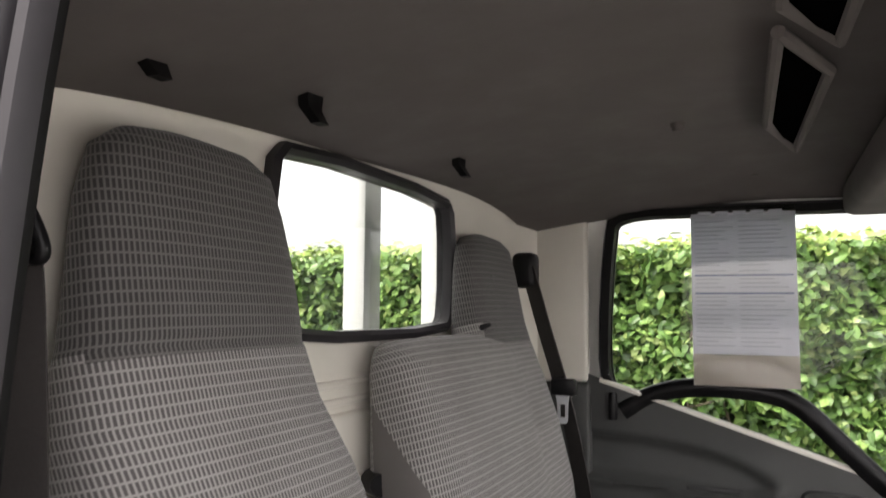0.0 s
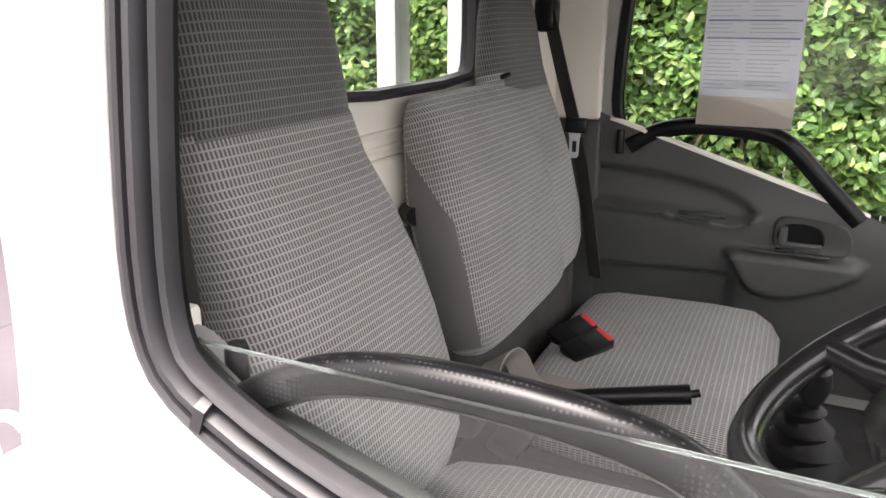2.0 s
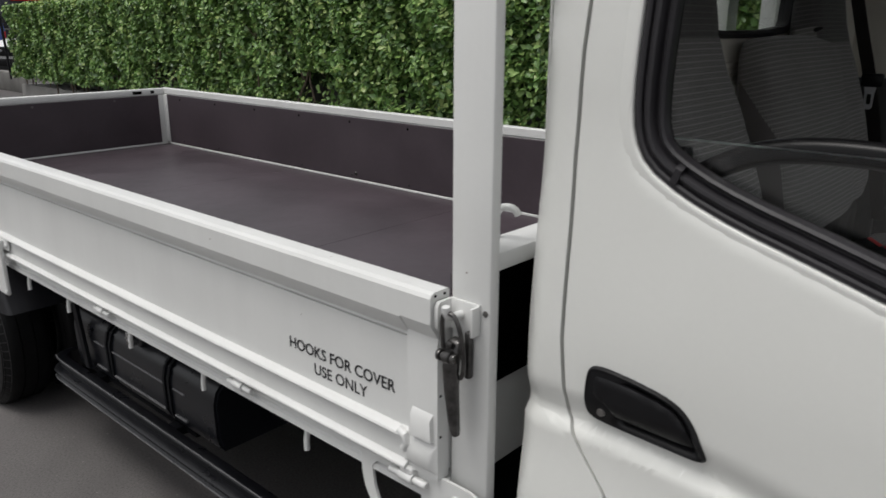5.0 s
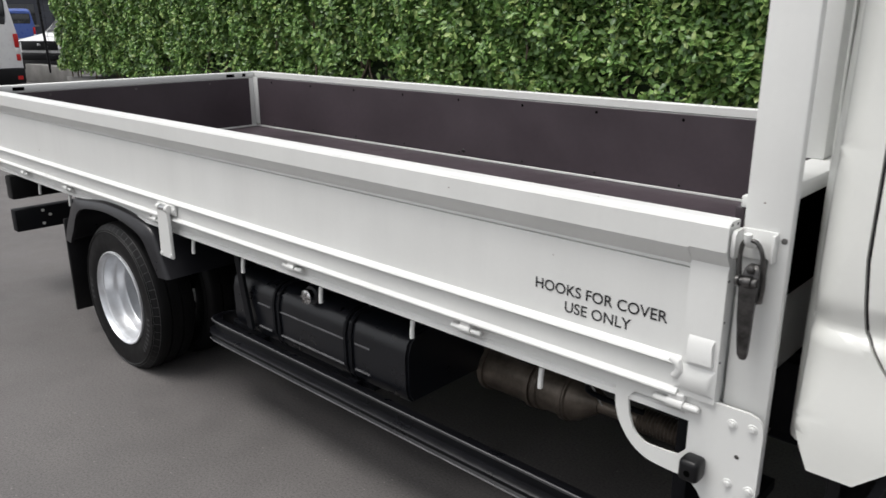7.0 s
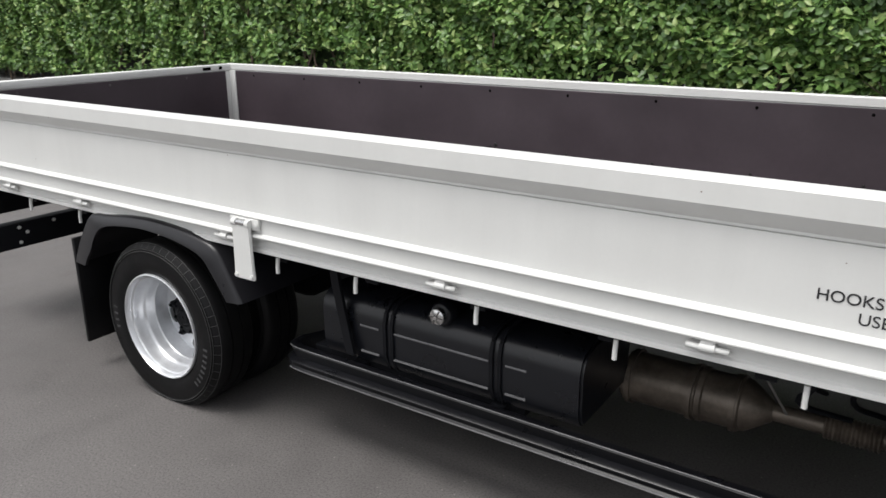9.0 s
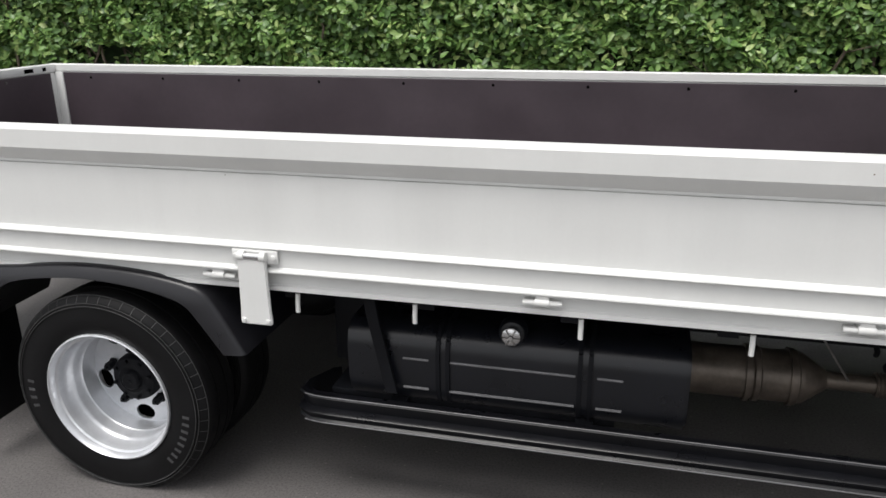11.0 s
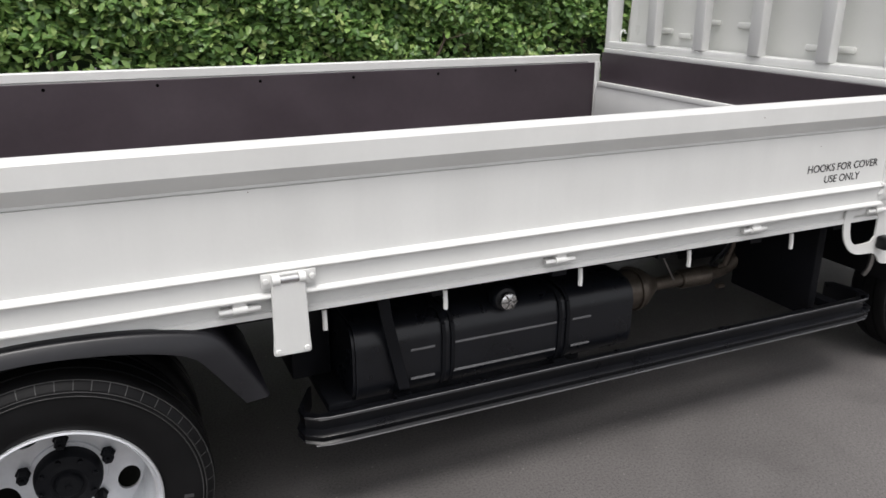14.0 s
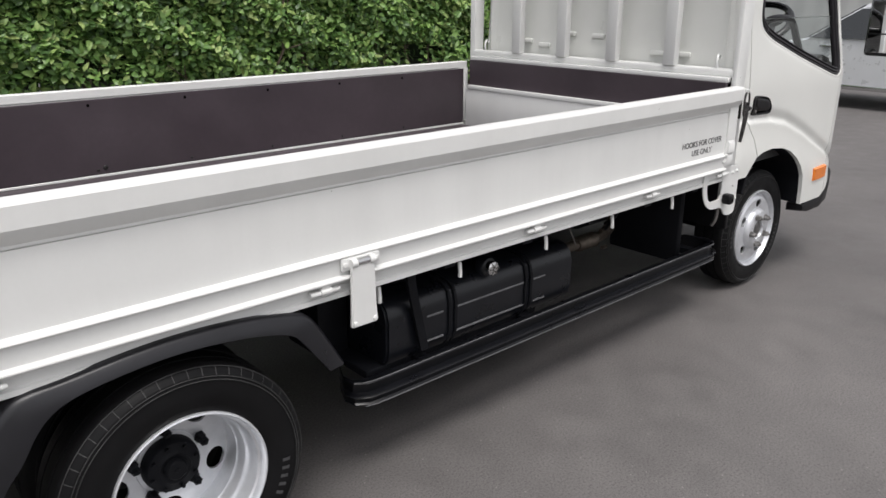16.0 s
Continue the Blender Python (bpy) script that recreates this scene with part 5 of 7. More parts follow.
cut_grid(bm, zs=np.arange(1.2, 1.86, 0.03), ys=np.arange(0.15, 1.6, 0.04))
for v in bm.verts:
    v.co.x += 0.05 * smooth((v.co.z - 1.8) / 0.1) + 0.05 * smooth((0.2 - v.co.y) / 0.1) + 0.05 * smooth((v.co.y - 1.48) / 0.12)
thicken(bm, (0.003, 0, 0))
part("inner_lining", bm, INNER_METAL, rear_wall, "beige painted inner rear wall", sharp=60)
for z in (1.50, 1.475, 1.33):
    bm = bmesh.new()
    rod(bm, [(CAB_X0 + 0.012, 0.3, z), (CAB_X0 + 0.012, 1.4, z)], 0.006, 8)
    part("pressed_bead", bm, INNER_METAL, rear_wall)
bm = bmesh.new()
for y0, y1, z0, z1 in ((0.70, 0.86, 1.34, 1.46), (0.9, 1.2, 1.34, 1.46)):
    box(bm, CAB_X0 + 0.006, CAB_X0 + 0.02, y0, y1, z0, z1, bev=0.012, seg=3)
part("pressed_panel", bm, INNER_METAL, rear_wall)
bm = bmesh.new()
rings = []
n = len(win)
cyz = Vector((0.85, 1.69))
for i, (y, z) in enumerate(win):
    d = Vector((y, z)) - cyz
    a, b = Vector(win[i - 1]), Vector(win[(i + 1) % n])
    t = (b - a).normalized()
    nrm = Vector((t.y, -t.x))
    if nrm.dot(d) < 0:
        nrm = -nrm
    o, q = Vector((y, z)) + nrm * 0.009, Vector((y, z)) - nrm * 0.007
    rings.append([(CAB_X0 - 0.008, q.x, q.y), (CAB_X0 - 0.008, o.x, o.y), (CAB_X0 + 0.024, o.x, o.y), (CAB_X0 + 0.03, y, z), (CAB_X0 + 0.024, q.x, q.y)])
rings.append(rings[0])
sweep(bm, rings, caps=False)
part("window_seal", bm, SEAL, rear_wall, "black rubber window seal")
bm = bmesh.new()
vs = [bm.verts.new((CAB_X0 + 0.004, y, z)) for y, z in win]
bm.faces.new(vs)
thicken(bm, (0.004, 0, 0))
pane = part("rear_window", bm, GLASS_TINT, rear_wall)
pane.visible_shadow = False

# headliner
bm = bmesh.new()
rows = []
for x in np.linspace(2.885, 3.75, 12):
    u = (x - 2.885) / 0.865
    rows.append([(x, y, 1.835 + 0.06 * math.sin(min(1, u * 1.5) * math.pi / 2) - 0.045 * abs((y - MID) / 0.73) ** 5 - 0.035 * smooth((0.7 - y) / 0.6) - 0.02 * math.exp(-((y - 0.62) / 0.36) ** 2) * (1 - smooth(u / 0.4)) - 0.02 * max(0, u - 0.6)) for y in np.linspace(0.115, 1.585, 19)])
grid = [[bm.verts.new(p) for p in r] for r in rows]
for a, b in zip(grid, grid[1:]):
    for k in range(18):
        bm.faces.new((a[k], a[k + 1], b[k + 1], b[k]))
thicken(bm, (0, 0, 0.012))
liner = part("headliner", bm, LINER, cab, "dark grey cloth headliner", sharp=60)
for x, y, z in ((2.962, 0.29, 1.818), (2.985, 0.49, 1.825), (2.978, 0.92, 1.843)):
    bm = bmesh.new()
    sweep(bm, [[(x - 0.006 + dx, y - w, z + dz), (x - 0.006 + dx, y + w, z + dz), (x + 0.006 + dx, y + w, z + dz), (x + 0.006 + dx, y - w, z + dz)] for dx, dz, w in ((0, 0.012, 0.016), (0.0, -0.012, 0.013), (0.012, -0.03, 0.008))])
    part("coat_hook", bm, CHANNEL, liner)
for x, y in ((3.3, 1.0), (3.05, 1.3), (3.12, 1.46), (3.4, 1.44)):
    bm = bmesh.new()
    rod(bm, [(x, y, 1.888), (x, y, 1.876)], [0.012, 0.008], 10)
    part("liner_clip", bm, LINER, liner)
# overhead tray with two framed openings
tray = part("overhead_tray", new_box(3.56, 3.75, 0.15, 1.55, 1.80, 1.872, bev=0.02, seg=3), LINER, cab, "grey overhead tray with framed openings")
for quad in (((3.432, 0.605), (3.486, 0.751), (3.465, 1.175), (3.422, 0.981)), ((3.432, 0.30), (3.498, 0.40), (3.488, 0.655), (3.433, 0.534))):
    quad = [Vector((x, y, 1.872)) for x, y in quad]
    part("opening_frame", new_rod(quad + quad[:1], 0.007, 8), LINER, tray)
    # flat black plate: the dark inside the opening is its colour
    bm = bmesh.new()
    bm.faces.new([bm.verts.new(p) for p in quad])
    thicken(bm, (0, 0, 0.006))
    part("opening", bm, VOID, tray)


# ---- door furniture ----
def seal_loop(near, door):
    """The thick rubber round the window opening."""
    s = (lambda y: y) if near else mirrored
    pts = round_loop(WINDOW, 1)
    n = len(pts)
    rings, inner = [], []
    for i, (x, z) in enumerate(pts):
        a, b = Vector(pts[i - 2]), Vector(pts[(i + 2) % n])
        t = (b - a).normalized()
        nrm = Vector((t.y, -t.x))
        if nrm.dot(Vector((3.45, 1.55)) - Vector((x, z))) < 0:
            nrm = -nrm
        prof = [(-0.0135, 0.008), (-0.0132, -0.003), (-0.0105, -0.0075), (-0.0065, -0.0085), (-0.0035, -0.0065), (-0.0025, -0.001), (-0.0008, -0.001), (0.0008, -0.006), (0.004, -0.0085), (0.008, -0.0075), (0.0105, -0.003), (0.012, 0.006), (0.0145, 0.006), (0.0165, 0.0), (0.0195, -0.003), (0.023, 0.0), (0.025, 0.006), (0.025, 0.014), (-0.006, 0.014)]
        prof = [((u + 0.0135) * 1.13 - 0.0135, d) for u, d in prof]
        rings.append([(x + nrm.x * u, s(skin(x, z) + d + 0.009), z + nrm.y * u) for u, d in prof])
        lip = 1.0 if near else 0.45
        if near:
            deep = [(0.024, 0.0145), (0.028, 0.010), (0.030, 0.012), (0.030, 0.018), (0.028, 0.021), (0.01, 0.022), (0.01, 0.018), (0.022, 0.017)]
        else:
            deep = [(0.024, 0.012), (0.024 + 0.003 * lip, 0.009), (0.024 + 0.007 * lip, 0.014), (0.024 + 0.008 * lip, 0.03), (0.024 + 0.006 * lip, 0.046), (0.01, 0.05), (0.01, 0.032), (0.024, 0.031)]
        inner.append([(x + nrm.x * u, s(skin(x, z) + d + 0.009), z + nrm.y * u) for u, d in deep])
    rings.append(rings[0])
    inner.append(inner[0])
    bm = bmesh.new()
    sweep(bm, rings, caps=False)
    seal = part("window_seal", bm, SEAL, door, "black rubber window seal", sharp=30)
    bm = bmesh.new()
    sweep(bm, inner, caps=False)
    part("window_channel", bm, CHANNEL, seal, sharp=40)
    # rolled edge of the door skin round the seal
    bm = bmesh.new()
    lip = []
    for i, (x, z) in enumerate(pts):
        a, b = Vector(pts[i - 2]), Vector(pts[(i + 2) % n])
        t = (b - a).normalized()
        nrm = Vector((t.y, -t.x))
        if nrm.dot(Vector((3.45, 1.55)) - Vector((x, z))) < 0:
            nrm = -nrm
        lip.append([(x + nrm.x * u, s(skin(x, z) + d), z + nrm.y * u) for u, d in ((-0.04, 0.0012), (-0.03, -0.0002), (-0.02, -0.0012), (-0.015, -0.0014), (-0.0135, -0.0002), (-0.0133, 0.006))])
    lip.append(lip[0])
    sweep(bm, lip, closed=False, caps=False)
    part("window_flange", bm, WHITE, door, sharp=60)


RECESS = round_loop([(3.0, 1.228), (3.0, 1.335), (3.12, 1.328), (3.215, 1.321), (3.312, 1.303), (3.39, 1.274), (3.432, 1.236), (3.415, 1.214), (3.377, 1.204), (3.256, 1.214), (3.155, 1.222)], 1)
ARMREST = round_loop([(3.345, 1.16), (3.5, 1.157), (3.65, 1.156), (3.668, 1.14), (3.655, 1.105), (3.578, 1.06), (3.495, 1.032), (3.42, 1.045), (3.385, 1.1)], 1)


SILL = [(3.03, 1.462), (3.10, 1.435), (3.56, 1.288), (3.66, 1.255), (3.95, 1.16)]
for near, door in zip((True, False), doors):
    s = (lambda y: y) if near else mirrored
    seal_loop(near, door)
    # grab bar: an arch of textured black plastic on the door's sill
    pts = bend([(3.11, 0.112, 1.378), (3.145, 0.108, 1.402), (3.195, 0.106, 1.426), (3.26, 0.105, 1.438), (3.34, 0.105, 1.439), (3.43, 0.105, 1.430), (3.48, 0.108, 1.405), (3.55, 0.114, 1.33), (3.64, 0.118, 1.24)], 2)
    bm = bmesh.new()
    rings = []
    for i, p in enumerate(pts):
        d = (pts[min(i + 1, len(pts) - 1)] - pts[max(i - 1, 0)]).normalized()
        up = Vector((-d.z, 0, d.x))
        fat = 1.0 if near else 1.3
        rings.append([(p.x + up.x * u * fat, s(p.y + w), p.z + up.z * u * fat) for u, w in ((0.0145, -0.008), (0.0165, 0.0), (0.0145, 0.008), (0.007, 0.015), (-0.009, 0.015), (-0.0155, 0.008), (-0.0155, -0.008), (-0.009, -0.015), (0.007, -0.015))])
    sweep(bm, rings)
    part("grab_bar", bm, GRIP, door, "black textured grab bar", sharp=45)
    # inner trim: panel under the sill line, pocket lip, armrest, handle
    low = 0.045 if near else 0.0
    loop = [(x, z - low) for x, z in SILL] + [(3.95, 0.80), (3.02, 0.80)]
    bm = bmesh.new()
    fill_outline(bm, [[(x, 0.0, z) for x, z in loop]])
    cut_grid(bm, xs=np.arange(3.03, 3.72, 0.011), zs=np.arange(0.95, 1.40, 0.009))
    for v in bm.verts:
        x, z = v.co.x, v.co.z
        y = 0.118 + 0.014 * smooth((1.33 - z) / 0.16)
        y -= 0.024 * smooth(inside(RECESS, x, z) / 0.022)
        y += 0.012 * smooth((inside(RECESS, x, z) + 0.012) / 0.012) * (1 - smooth(inside(RECESS, x, z) / 0.008)) * smooth((1.235 - z) / 0.01)
        y += 0.045 * smooth(inside(ARMREST, x, z) / 0.016)
        y -= 0.03 * smooth((1.085 - 0.04 * (3.35 - x) - z) / 0.014) * smooth((3.40 - x) / 0.03)
        v.co.y = s(y)
    part("inner_trim", bm, TRIM, door, "dark grey moulded door trim", sharp=75)
    bm = bmesh.new()
    sweep(bm, [[(x, s(0.1), z + 0.004), (x, s(0.114), z + 0.005), (x, s(0.121), z + 0.001), (x, s(0.122), z - 0.005), (x, s(0.104), z - 0.008)] for x, z in [(a, b - low) for a, b in [(3.06, 1.447)] + SILL[1:4]]])
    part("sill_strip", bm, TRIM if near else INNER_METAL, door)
    part("lock_peg", new_rod([(3.091, s(0.128), 1.36), (3.091, s(0.128), 1.37), (3.091, s(0.128), 1.416), (3.091, s(0.128), 1.421)], [0.0095, 0.0102, 0.0098, 0.0075], 14), BLACK, door)
    rim = round_loop([(3.464, 1.175), (3.466, 1.236), (3.5, 1.244), (3.61, 1.236), (3.634, 1.205), (3.634, 1.165), (3.6, 1.158), (3.48, 1.164)], 2)
    bm = bmesh.new()
    sweep(bm, [[(3.55 + (x - 3.55) * k, s(yy), 1.2 + (z - 1.2) * k) for x, z in rim] for k, yy in ((1.0, 0.128), (0.99, 0.139), (0.95, 0.143), (0.9, 0.142))])
    handle = part("inner_handle", bm, TRIM, door, "dark grey inner door handle")
    cup = round_loop([(3.474, 1.172), (3.476, 1.228), (3.56, 1.229), (3.578, 1.2), (3.572, 1.17)], 2)
    bm = bmesh.new()
    sweep(bm, [[(3.525 + (x - 3.525) * k, s(yy), 1.2 + (z - 1.2) * k) for x, z in cup] for k, yy in ((1.0, 0.1415), (1.0, 0.147), (0.93, 0.149), (0.9, 0.1435))])
    # near-black puts the shade of the handle's recess into the cup's colour
    part("handle_cup", bm, CHANNEL, handle)
    part("handle_lever", new_box(3.487, 3.572, min(s(0.144), s(0.157)), max(s(0.144), s(0.157)), 1.172, 1.186, bev=0.005), TRIM, handle)
    part("lever_root", new_box(3.478, 3.497, min(s(0.144), s(0.157)), max(s(0.144), s(0.157)), 1.178, 1.222, bev=0.005), TRIM, handle)
    part("switch_plate", new_box(3.405, 3.59, min(s(0.15), s(0.166)), max(s(0.15), s(0.166)), 1.157, 1.1605, bev=0.001, seg=1), TRIM, door)
    part("window_switch", new_box(3.475, 3.52, min(s(0.152), s(0.164)), max(s(0.152), s(0.164)), 1.1605, 1.169, bev=0.003), BLACK, door)
    part("pocket_slot", new_box(3.245, 3.357, min(s(0.118), s(0.129)), max(s(0.118), s(0.129)), 1.217, 1.229, bev=0.004), TRIM_DEEP, door)

# painted frame corner inside the near door and the striker on its pillar
bm = bmesh.new()
fill_outline(bm, [[(x, 0.113, z) for x, z in ((3.025, 1.30), (3.025, 1.41), (3.035, 1.42), (3.062, 1.425), (3.125, 1.378), (3.2, 1.35), (3.2, 1.30))]])
thicken(bm, (0, 0.004, 0))
part("frame_corner", bm, TRIM, doors[0])
part("door_striker", new_box(3.0, 3.022, 0.14, 0.165, 1.395, 1.432, bev=0.006), INNER_METAL, cab)

# near door: glass wound half down, clip on the seal, outer handle
bm = bmesh.new()
fill_outline(bm, [[(x, 0.088, z) for x, z in ((3.06, 1.437), (3.88, 1.437), (3.93, 1.15), (3.70, 1.19), (3.42, 1.27), (3.2, 1.345), (3.07, 1.40))]])
thicken(bm, (0, 0.004, 0))
pane = part("door_glass", bm, GLASS, doors[0], "clear side glass wound half down")
pane.visible_shadow = False
part("glass_edge", new_rod([(3.06, 0.09, 1.4372), (3.88, 0.09, 1.4372)], 0.0014, 8), glass_material("ground_glass_edge", (0.6, 0.68, 0.66), 0.35), doors[0])
bm = bmesh.new()
fill_outline(bm, [[(x, mirrored(0.088), z) for x, z in ((3.05, 1.86), (3.74, 1.86), (3.93, 1.15), (3.70, 1.19), (3.42, 1.27), (3.2, 1.345), (3.06, 1.42))]])
thicken(bm, (0, 0.004, 0))
pane = part("door_glass", bm, GLASS_TINT, doors[1])
pane.visible_shadow = False
d = Vector((0.94, 0, -0.34))
bm = bmesh.new()
c = Vector((3.112, skin(3.112, 1.385) + 0.005, 1.39))
sweep(bm, [[c + d * a + Vector((0.34, 0, 0.94)) * b + Vector((0, e, 0)) for b, e in ((-0.012, 0.008), (-0.009, -0.006), (0.012, -0.006), (0.018, 0.002), (0.018, 0.02), (-0.01, 0.02))] for a in (-0.005, 0.005)])
part("seal_clip", bm, SEAL, doors[0])


def outer_handle(near, door):
    s = (lambda y: y) if near else mirrored
    rim = HANDLE_RIM
    cx, cz = 3.10, 1.045
    flap = round_loop([(3.028, 1.044), (3.028, 1.079), (3.033, 1.083), (3.082, 1.081), (3.145, 1.071), (3.167, 1.056), (3.185, 1.026), (3.181, 1.018), (3.109, 1.02), (3.069, 1.022), (3.057, 1.028), (3.050, 1.04), (3.039, 1.045)], 1)
    bm = bmesh.new()
    n = len(rim)
    rings = [[bm.verts.new((cx + (x - cx) * k, s(skin(x, z) + off), cz + (z - cz) * k)) for x, z in rim] for k, off in ((1.0, 0.004), (0.992, -0.005), (0.965, -0.008), (0.93, -0.007))]
    for a, b in zip(rings, rings[1:]):
        for k in range(n):
            bm.faces.new((a[k], a[(k + 1) % n], b[(k + 1) % n], b[k]))
    h = part("door_handle", bm, BLACK, door, "black recessed pull handle", sharp=60)
    # scooped well under the flap
    edge = [(cx + (x - cx) * 0.935, cz + (z - cz) * 0.935) for x, z in rim]
    bm = bmesh.new()
    fill_outline(bm, [[(x, 0.0, z) for x, z in edge]])
    cut_grid(bm, xs=np.arange(3.012, 3.2, 0.005), zs=np.arange(1.0, 1.1, 0.004))
    for v in bm.verts:
        x, z = v.co.x, v.co.z
        well = smooth(inside(edge, x, z) / 0.02) * smooth((x - 3.05 - max(0.0, z - 1.0) * 0.2) / 0.025)
        v.co.y = s(skin(x, z) - 0.007 + 0.024 * well)
    part("handle_well", bm, BLACK, h, sharp=70)
    bm = bmesh.new()
    fill_outline(bm, [[(x, 0.0, z) for x, z in flap]])
    cut_grid(bm, xs=np.arange(3.04, 3.2, 0.012), zs=np.arange(1.02, 1.08, 0.008))
    for v in bm.verts:
        e = inside(flap, v.co.x, v.co.z)
        v.co.y = s(skin(v.co.x, 1.06) - 0.0075 - 0.003 * smooth(e / 0.004) + 0.008 * smooth((1.045 - v.co.z) / 0.03))
    thicken(bm, (0, 0.006 if near else -0.006, 0))
    part("handle_flap", bm, BLACK, h, sharp=50)
    bm = bmesh.new()
    revolve(bm, [(0.0004, -0.003), (0.006, -0.003), (0.0075, 0.001), (0.0004, 0.001)], 3.041, 1.024, s(skin(3.041, 1.024) - 0.0075), 14, 1 if near else -1)
    part("key_lock", bm, STEEL, h)


outer_handle(True, doors[0]), outer_handle(False, doors[1])

# wheel house, indicator, bumper, mirror
for near in (True, False):
    s = (lambda y: y) if near else mirrored
    bm = bmesh.new()
    arch = lerp_line([(3.02, 0.60), (3.05, 0.72)] + ARCH, 2)
    sweep(bm, [[(x, s(skin(x, z) + 0.012), z), (x, s(0.42), z + 0.02), (x + (x - 3.385) * 0.04, s(0.42), z + 0.035), (x + (x - 3.385) * 0.04, s(skin(x, z) + 0.014), z + 0.012)] for x, z in arch])
    part("wheel_house", bm, CHASSIS, cab, sharp=60)
    part("splash_panel", new_box(2.95, 2.975, min(s(0.06), s(0.42)), max(s(0.06), s(0.42)), 0.42, 0.80, bev=0.004), BLACK, cab)
    part("sill_cover", new_box(2.89, 3.07, min(s(0.06), s(0.3)), max(s(0.06), s(0.3)), 0.70, 0.772, bev=0.01), BLACK, cab)
    bm = bmesh.new()
    xs = np.linspace(3.77, 3.93, 6)
    sweep(bm, [[(x, s(skin(x, 0.585) + 0.01), 0.545), (x, s(skin(x, 0.585) - 0.012), 0.552), (x, s(skin(x, 0.585) - 0.012), 0.618), (x, s(skin(x, 0.585) + 0.01), 0.625)] for x in xs])
    part("side_indicator", bm, ORANGE, cab, "orange side indicator lens")
    bm = bmesh.new()
    rings = []
    for x, z0, z1 in ((3.68, 0.375, 0.42), (3.75, 0.36, 0.43), (3.9, 0.36, 0.43), (4.03, 0.38, 0.5), (4.12, 0.40, 0.56), (4.3, 0.40, 0.57), (4.4, 0.40, 0.57)):
        y = skin(min(x, 4.39), 0.5)
        rings.append([(x, s(y + 0.08), z0), (x, s(y - 0.006), z0 + 0.01), (x, s(y - 0.012), z1 - 0.02), (x, s(y - 0.004), z1), (x, s(y + 0.08), z1)])
    sweep(bm, rings)
    part("bumper_corner", bm, BLACK, cab, "black plastic bumper corner")
    # mirror
    bm = bmesh.new()
    y0, y1 = sorted((s(-0.12), s(0.066)))
    box(bm, 4.31, 4.37, y0, y1, 1.215, 1.535, bev=0.024, seg=4)
    m = part("mirror_housing", bm, BLACK, cab, "black door mirror on an arm")
    part("mirror_pane", new_box(4.3065, 4.3105, y0 + 0.014, y1 - 0.014, 1.235, 1.515, bev=0.0012, seg=1), MIRROR, m)
    part("mirror_divider", new_box(4.303, 4.3062, y0 + 0.012, y1 - 0.012, 1.333, 1.341), BLACK, m)
    part("mirror_arm", new_rod(bend([(4.375, s(-0.04), 1.27), (4.39, s(-0.04), 1.45), (4.385, s(-0.03), 1.60), (4.25, s(0.14), 1.64), (4.0, s(0.19), 1.62)], 2), 0.011, 10), BLACK, m)
part("front_bumper", new_box(4.36, 4.44, 0.42, 1.28, 0.38, 0.58, bev=0.02, seg=3), BLACK, cab)


# ---- cab interior ----
def cushion(name, sections, parent, material=CLOTH, label="", seam=0.0, power=2.9):
    # a back stays clear of the rear wall
    kept = []
    for c, hw, hd, ang in sections:
        over = max(0.0, 2.878 - c[0] + hd * math.cos(radians(ang))) / 2 if ang < 45 else 0.0
        kept.append(((c[0] + over, c[1], c[2]), hw, max(0.01, hd - over), ang))
    sections = kept
    bm = pillow(sections, 32 if power < 4 else 56, power)
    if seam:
        # above the seam: darker headrest cloth, with the roof's shade in its colour
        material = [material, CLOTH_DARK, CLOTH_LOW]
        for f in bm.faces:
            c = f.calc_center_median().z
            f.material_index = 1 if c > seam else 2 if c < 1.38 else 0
    elif isinstance(material, list):
        # a wedge of plain cloth on the flank, widening towards the foot
        no = Vector((1.8, 0, 1.45)).normalized()
        co = Vector((2.953, 0, 1.41))
        bmesh.ops.bisect_plane(bm, geom=bm.verts[:] + bm.edges[:] + bm.faces[:], plane_co=co, plane_no=no)
        bm.normal_update()
        for f in bm.faces:
            f.material_index = 1 if abs(f.normal.y) > 0.8 and (f.calc_center_median() - co).dot(no) < 0 else 0
    return part(name, bm, material, parent, label, sharp=70)


seat = new("driver_seat")
seat.parent = truck
tagged(seat, "grey woven cloth driver seat with a tall back")
D = 0.406
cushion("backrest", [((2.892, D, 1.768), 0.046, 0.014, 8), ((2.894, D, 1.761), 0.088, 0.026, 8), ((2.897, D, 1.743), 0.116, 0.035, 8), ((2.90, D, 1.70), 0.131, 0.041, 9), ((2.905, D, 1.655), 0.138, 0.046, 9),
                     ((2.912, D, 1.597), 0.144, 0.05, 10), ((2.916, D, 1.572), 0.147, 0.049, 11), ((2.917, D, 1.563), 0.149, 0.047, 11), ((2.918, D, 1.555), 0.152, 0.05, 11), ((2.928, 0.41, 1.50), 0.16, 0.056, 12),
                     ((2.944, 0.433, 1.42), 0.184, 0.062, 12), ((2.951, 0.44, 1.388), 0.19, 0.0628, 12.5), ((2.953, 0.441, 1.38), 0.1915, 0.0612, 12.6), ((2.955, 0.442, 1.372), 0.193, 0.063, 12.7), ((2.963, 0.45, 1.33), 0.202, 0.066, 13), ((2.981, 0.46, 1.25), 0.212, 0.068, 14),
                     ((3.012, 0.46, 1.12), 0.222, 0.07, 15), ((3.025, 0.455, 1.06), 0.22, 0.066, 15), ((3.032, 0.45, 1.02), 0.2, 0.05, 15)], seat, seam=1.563)
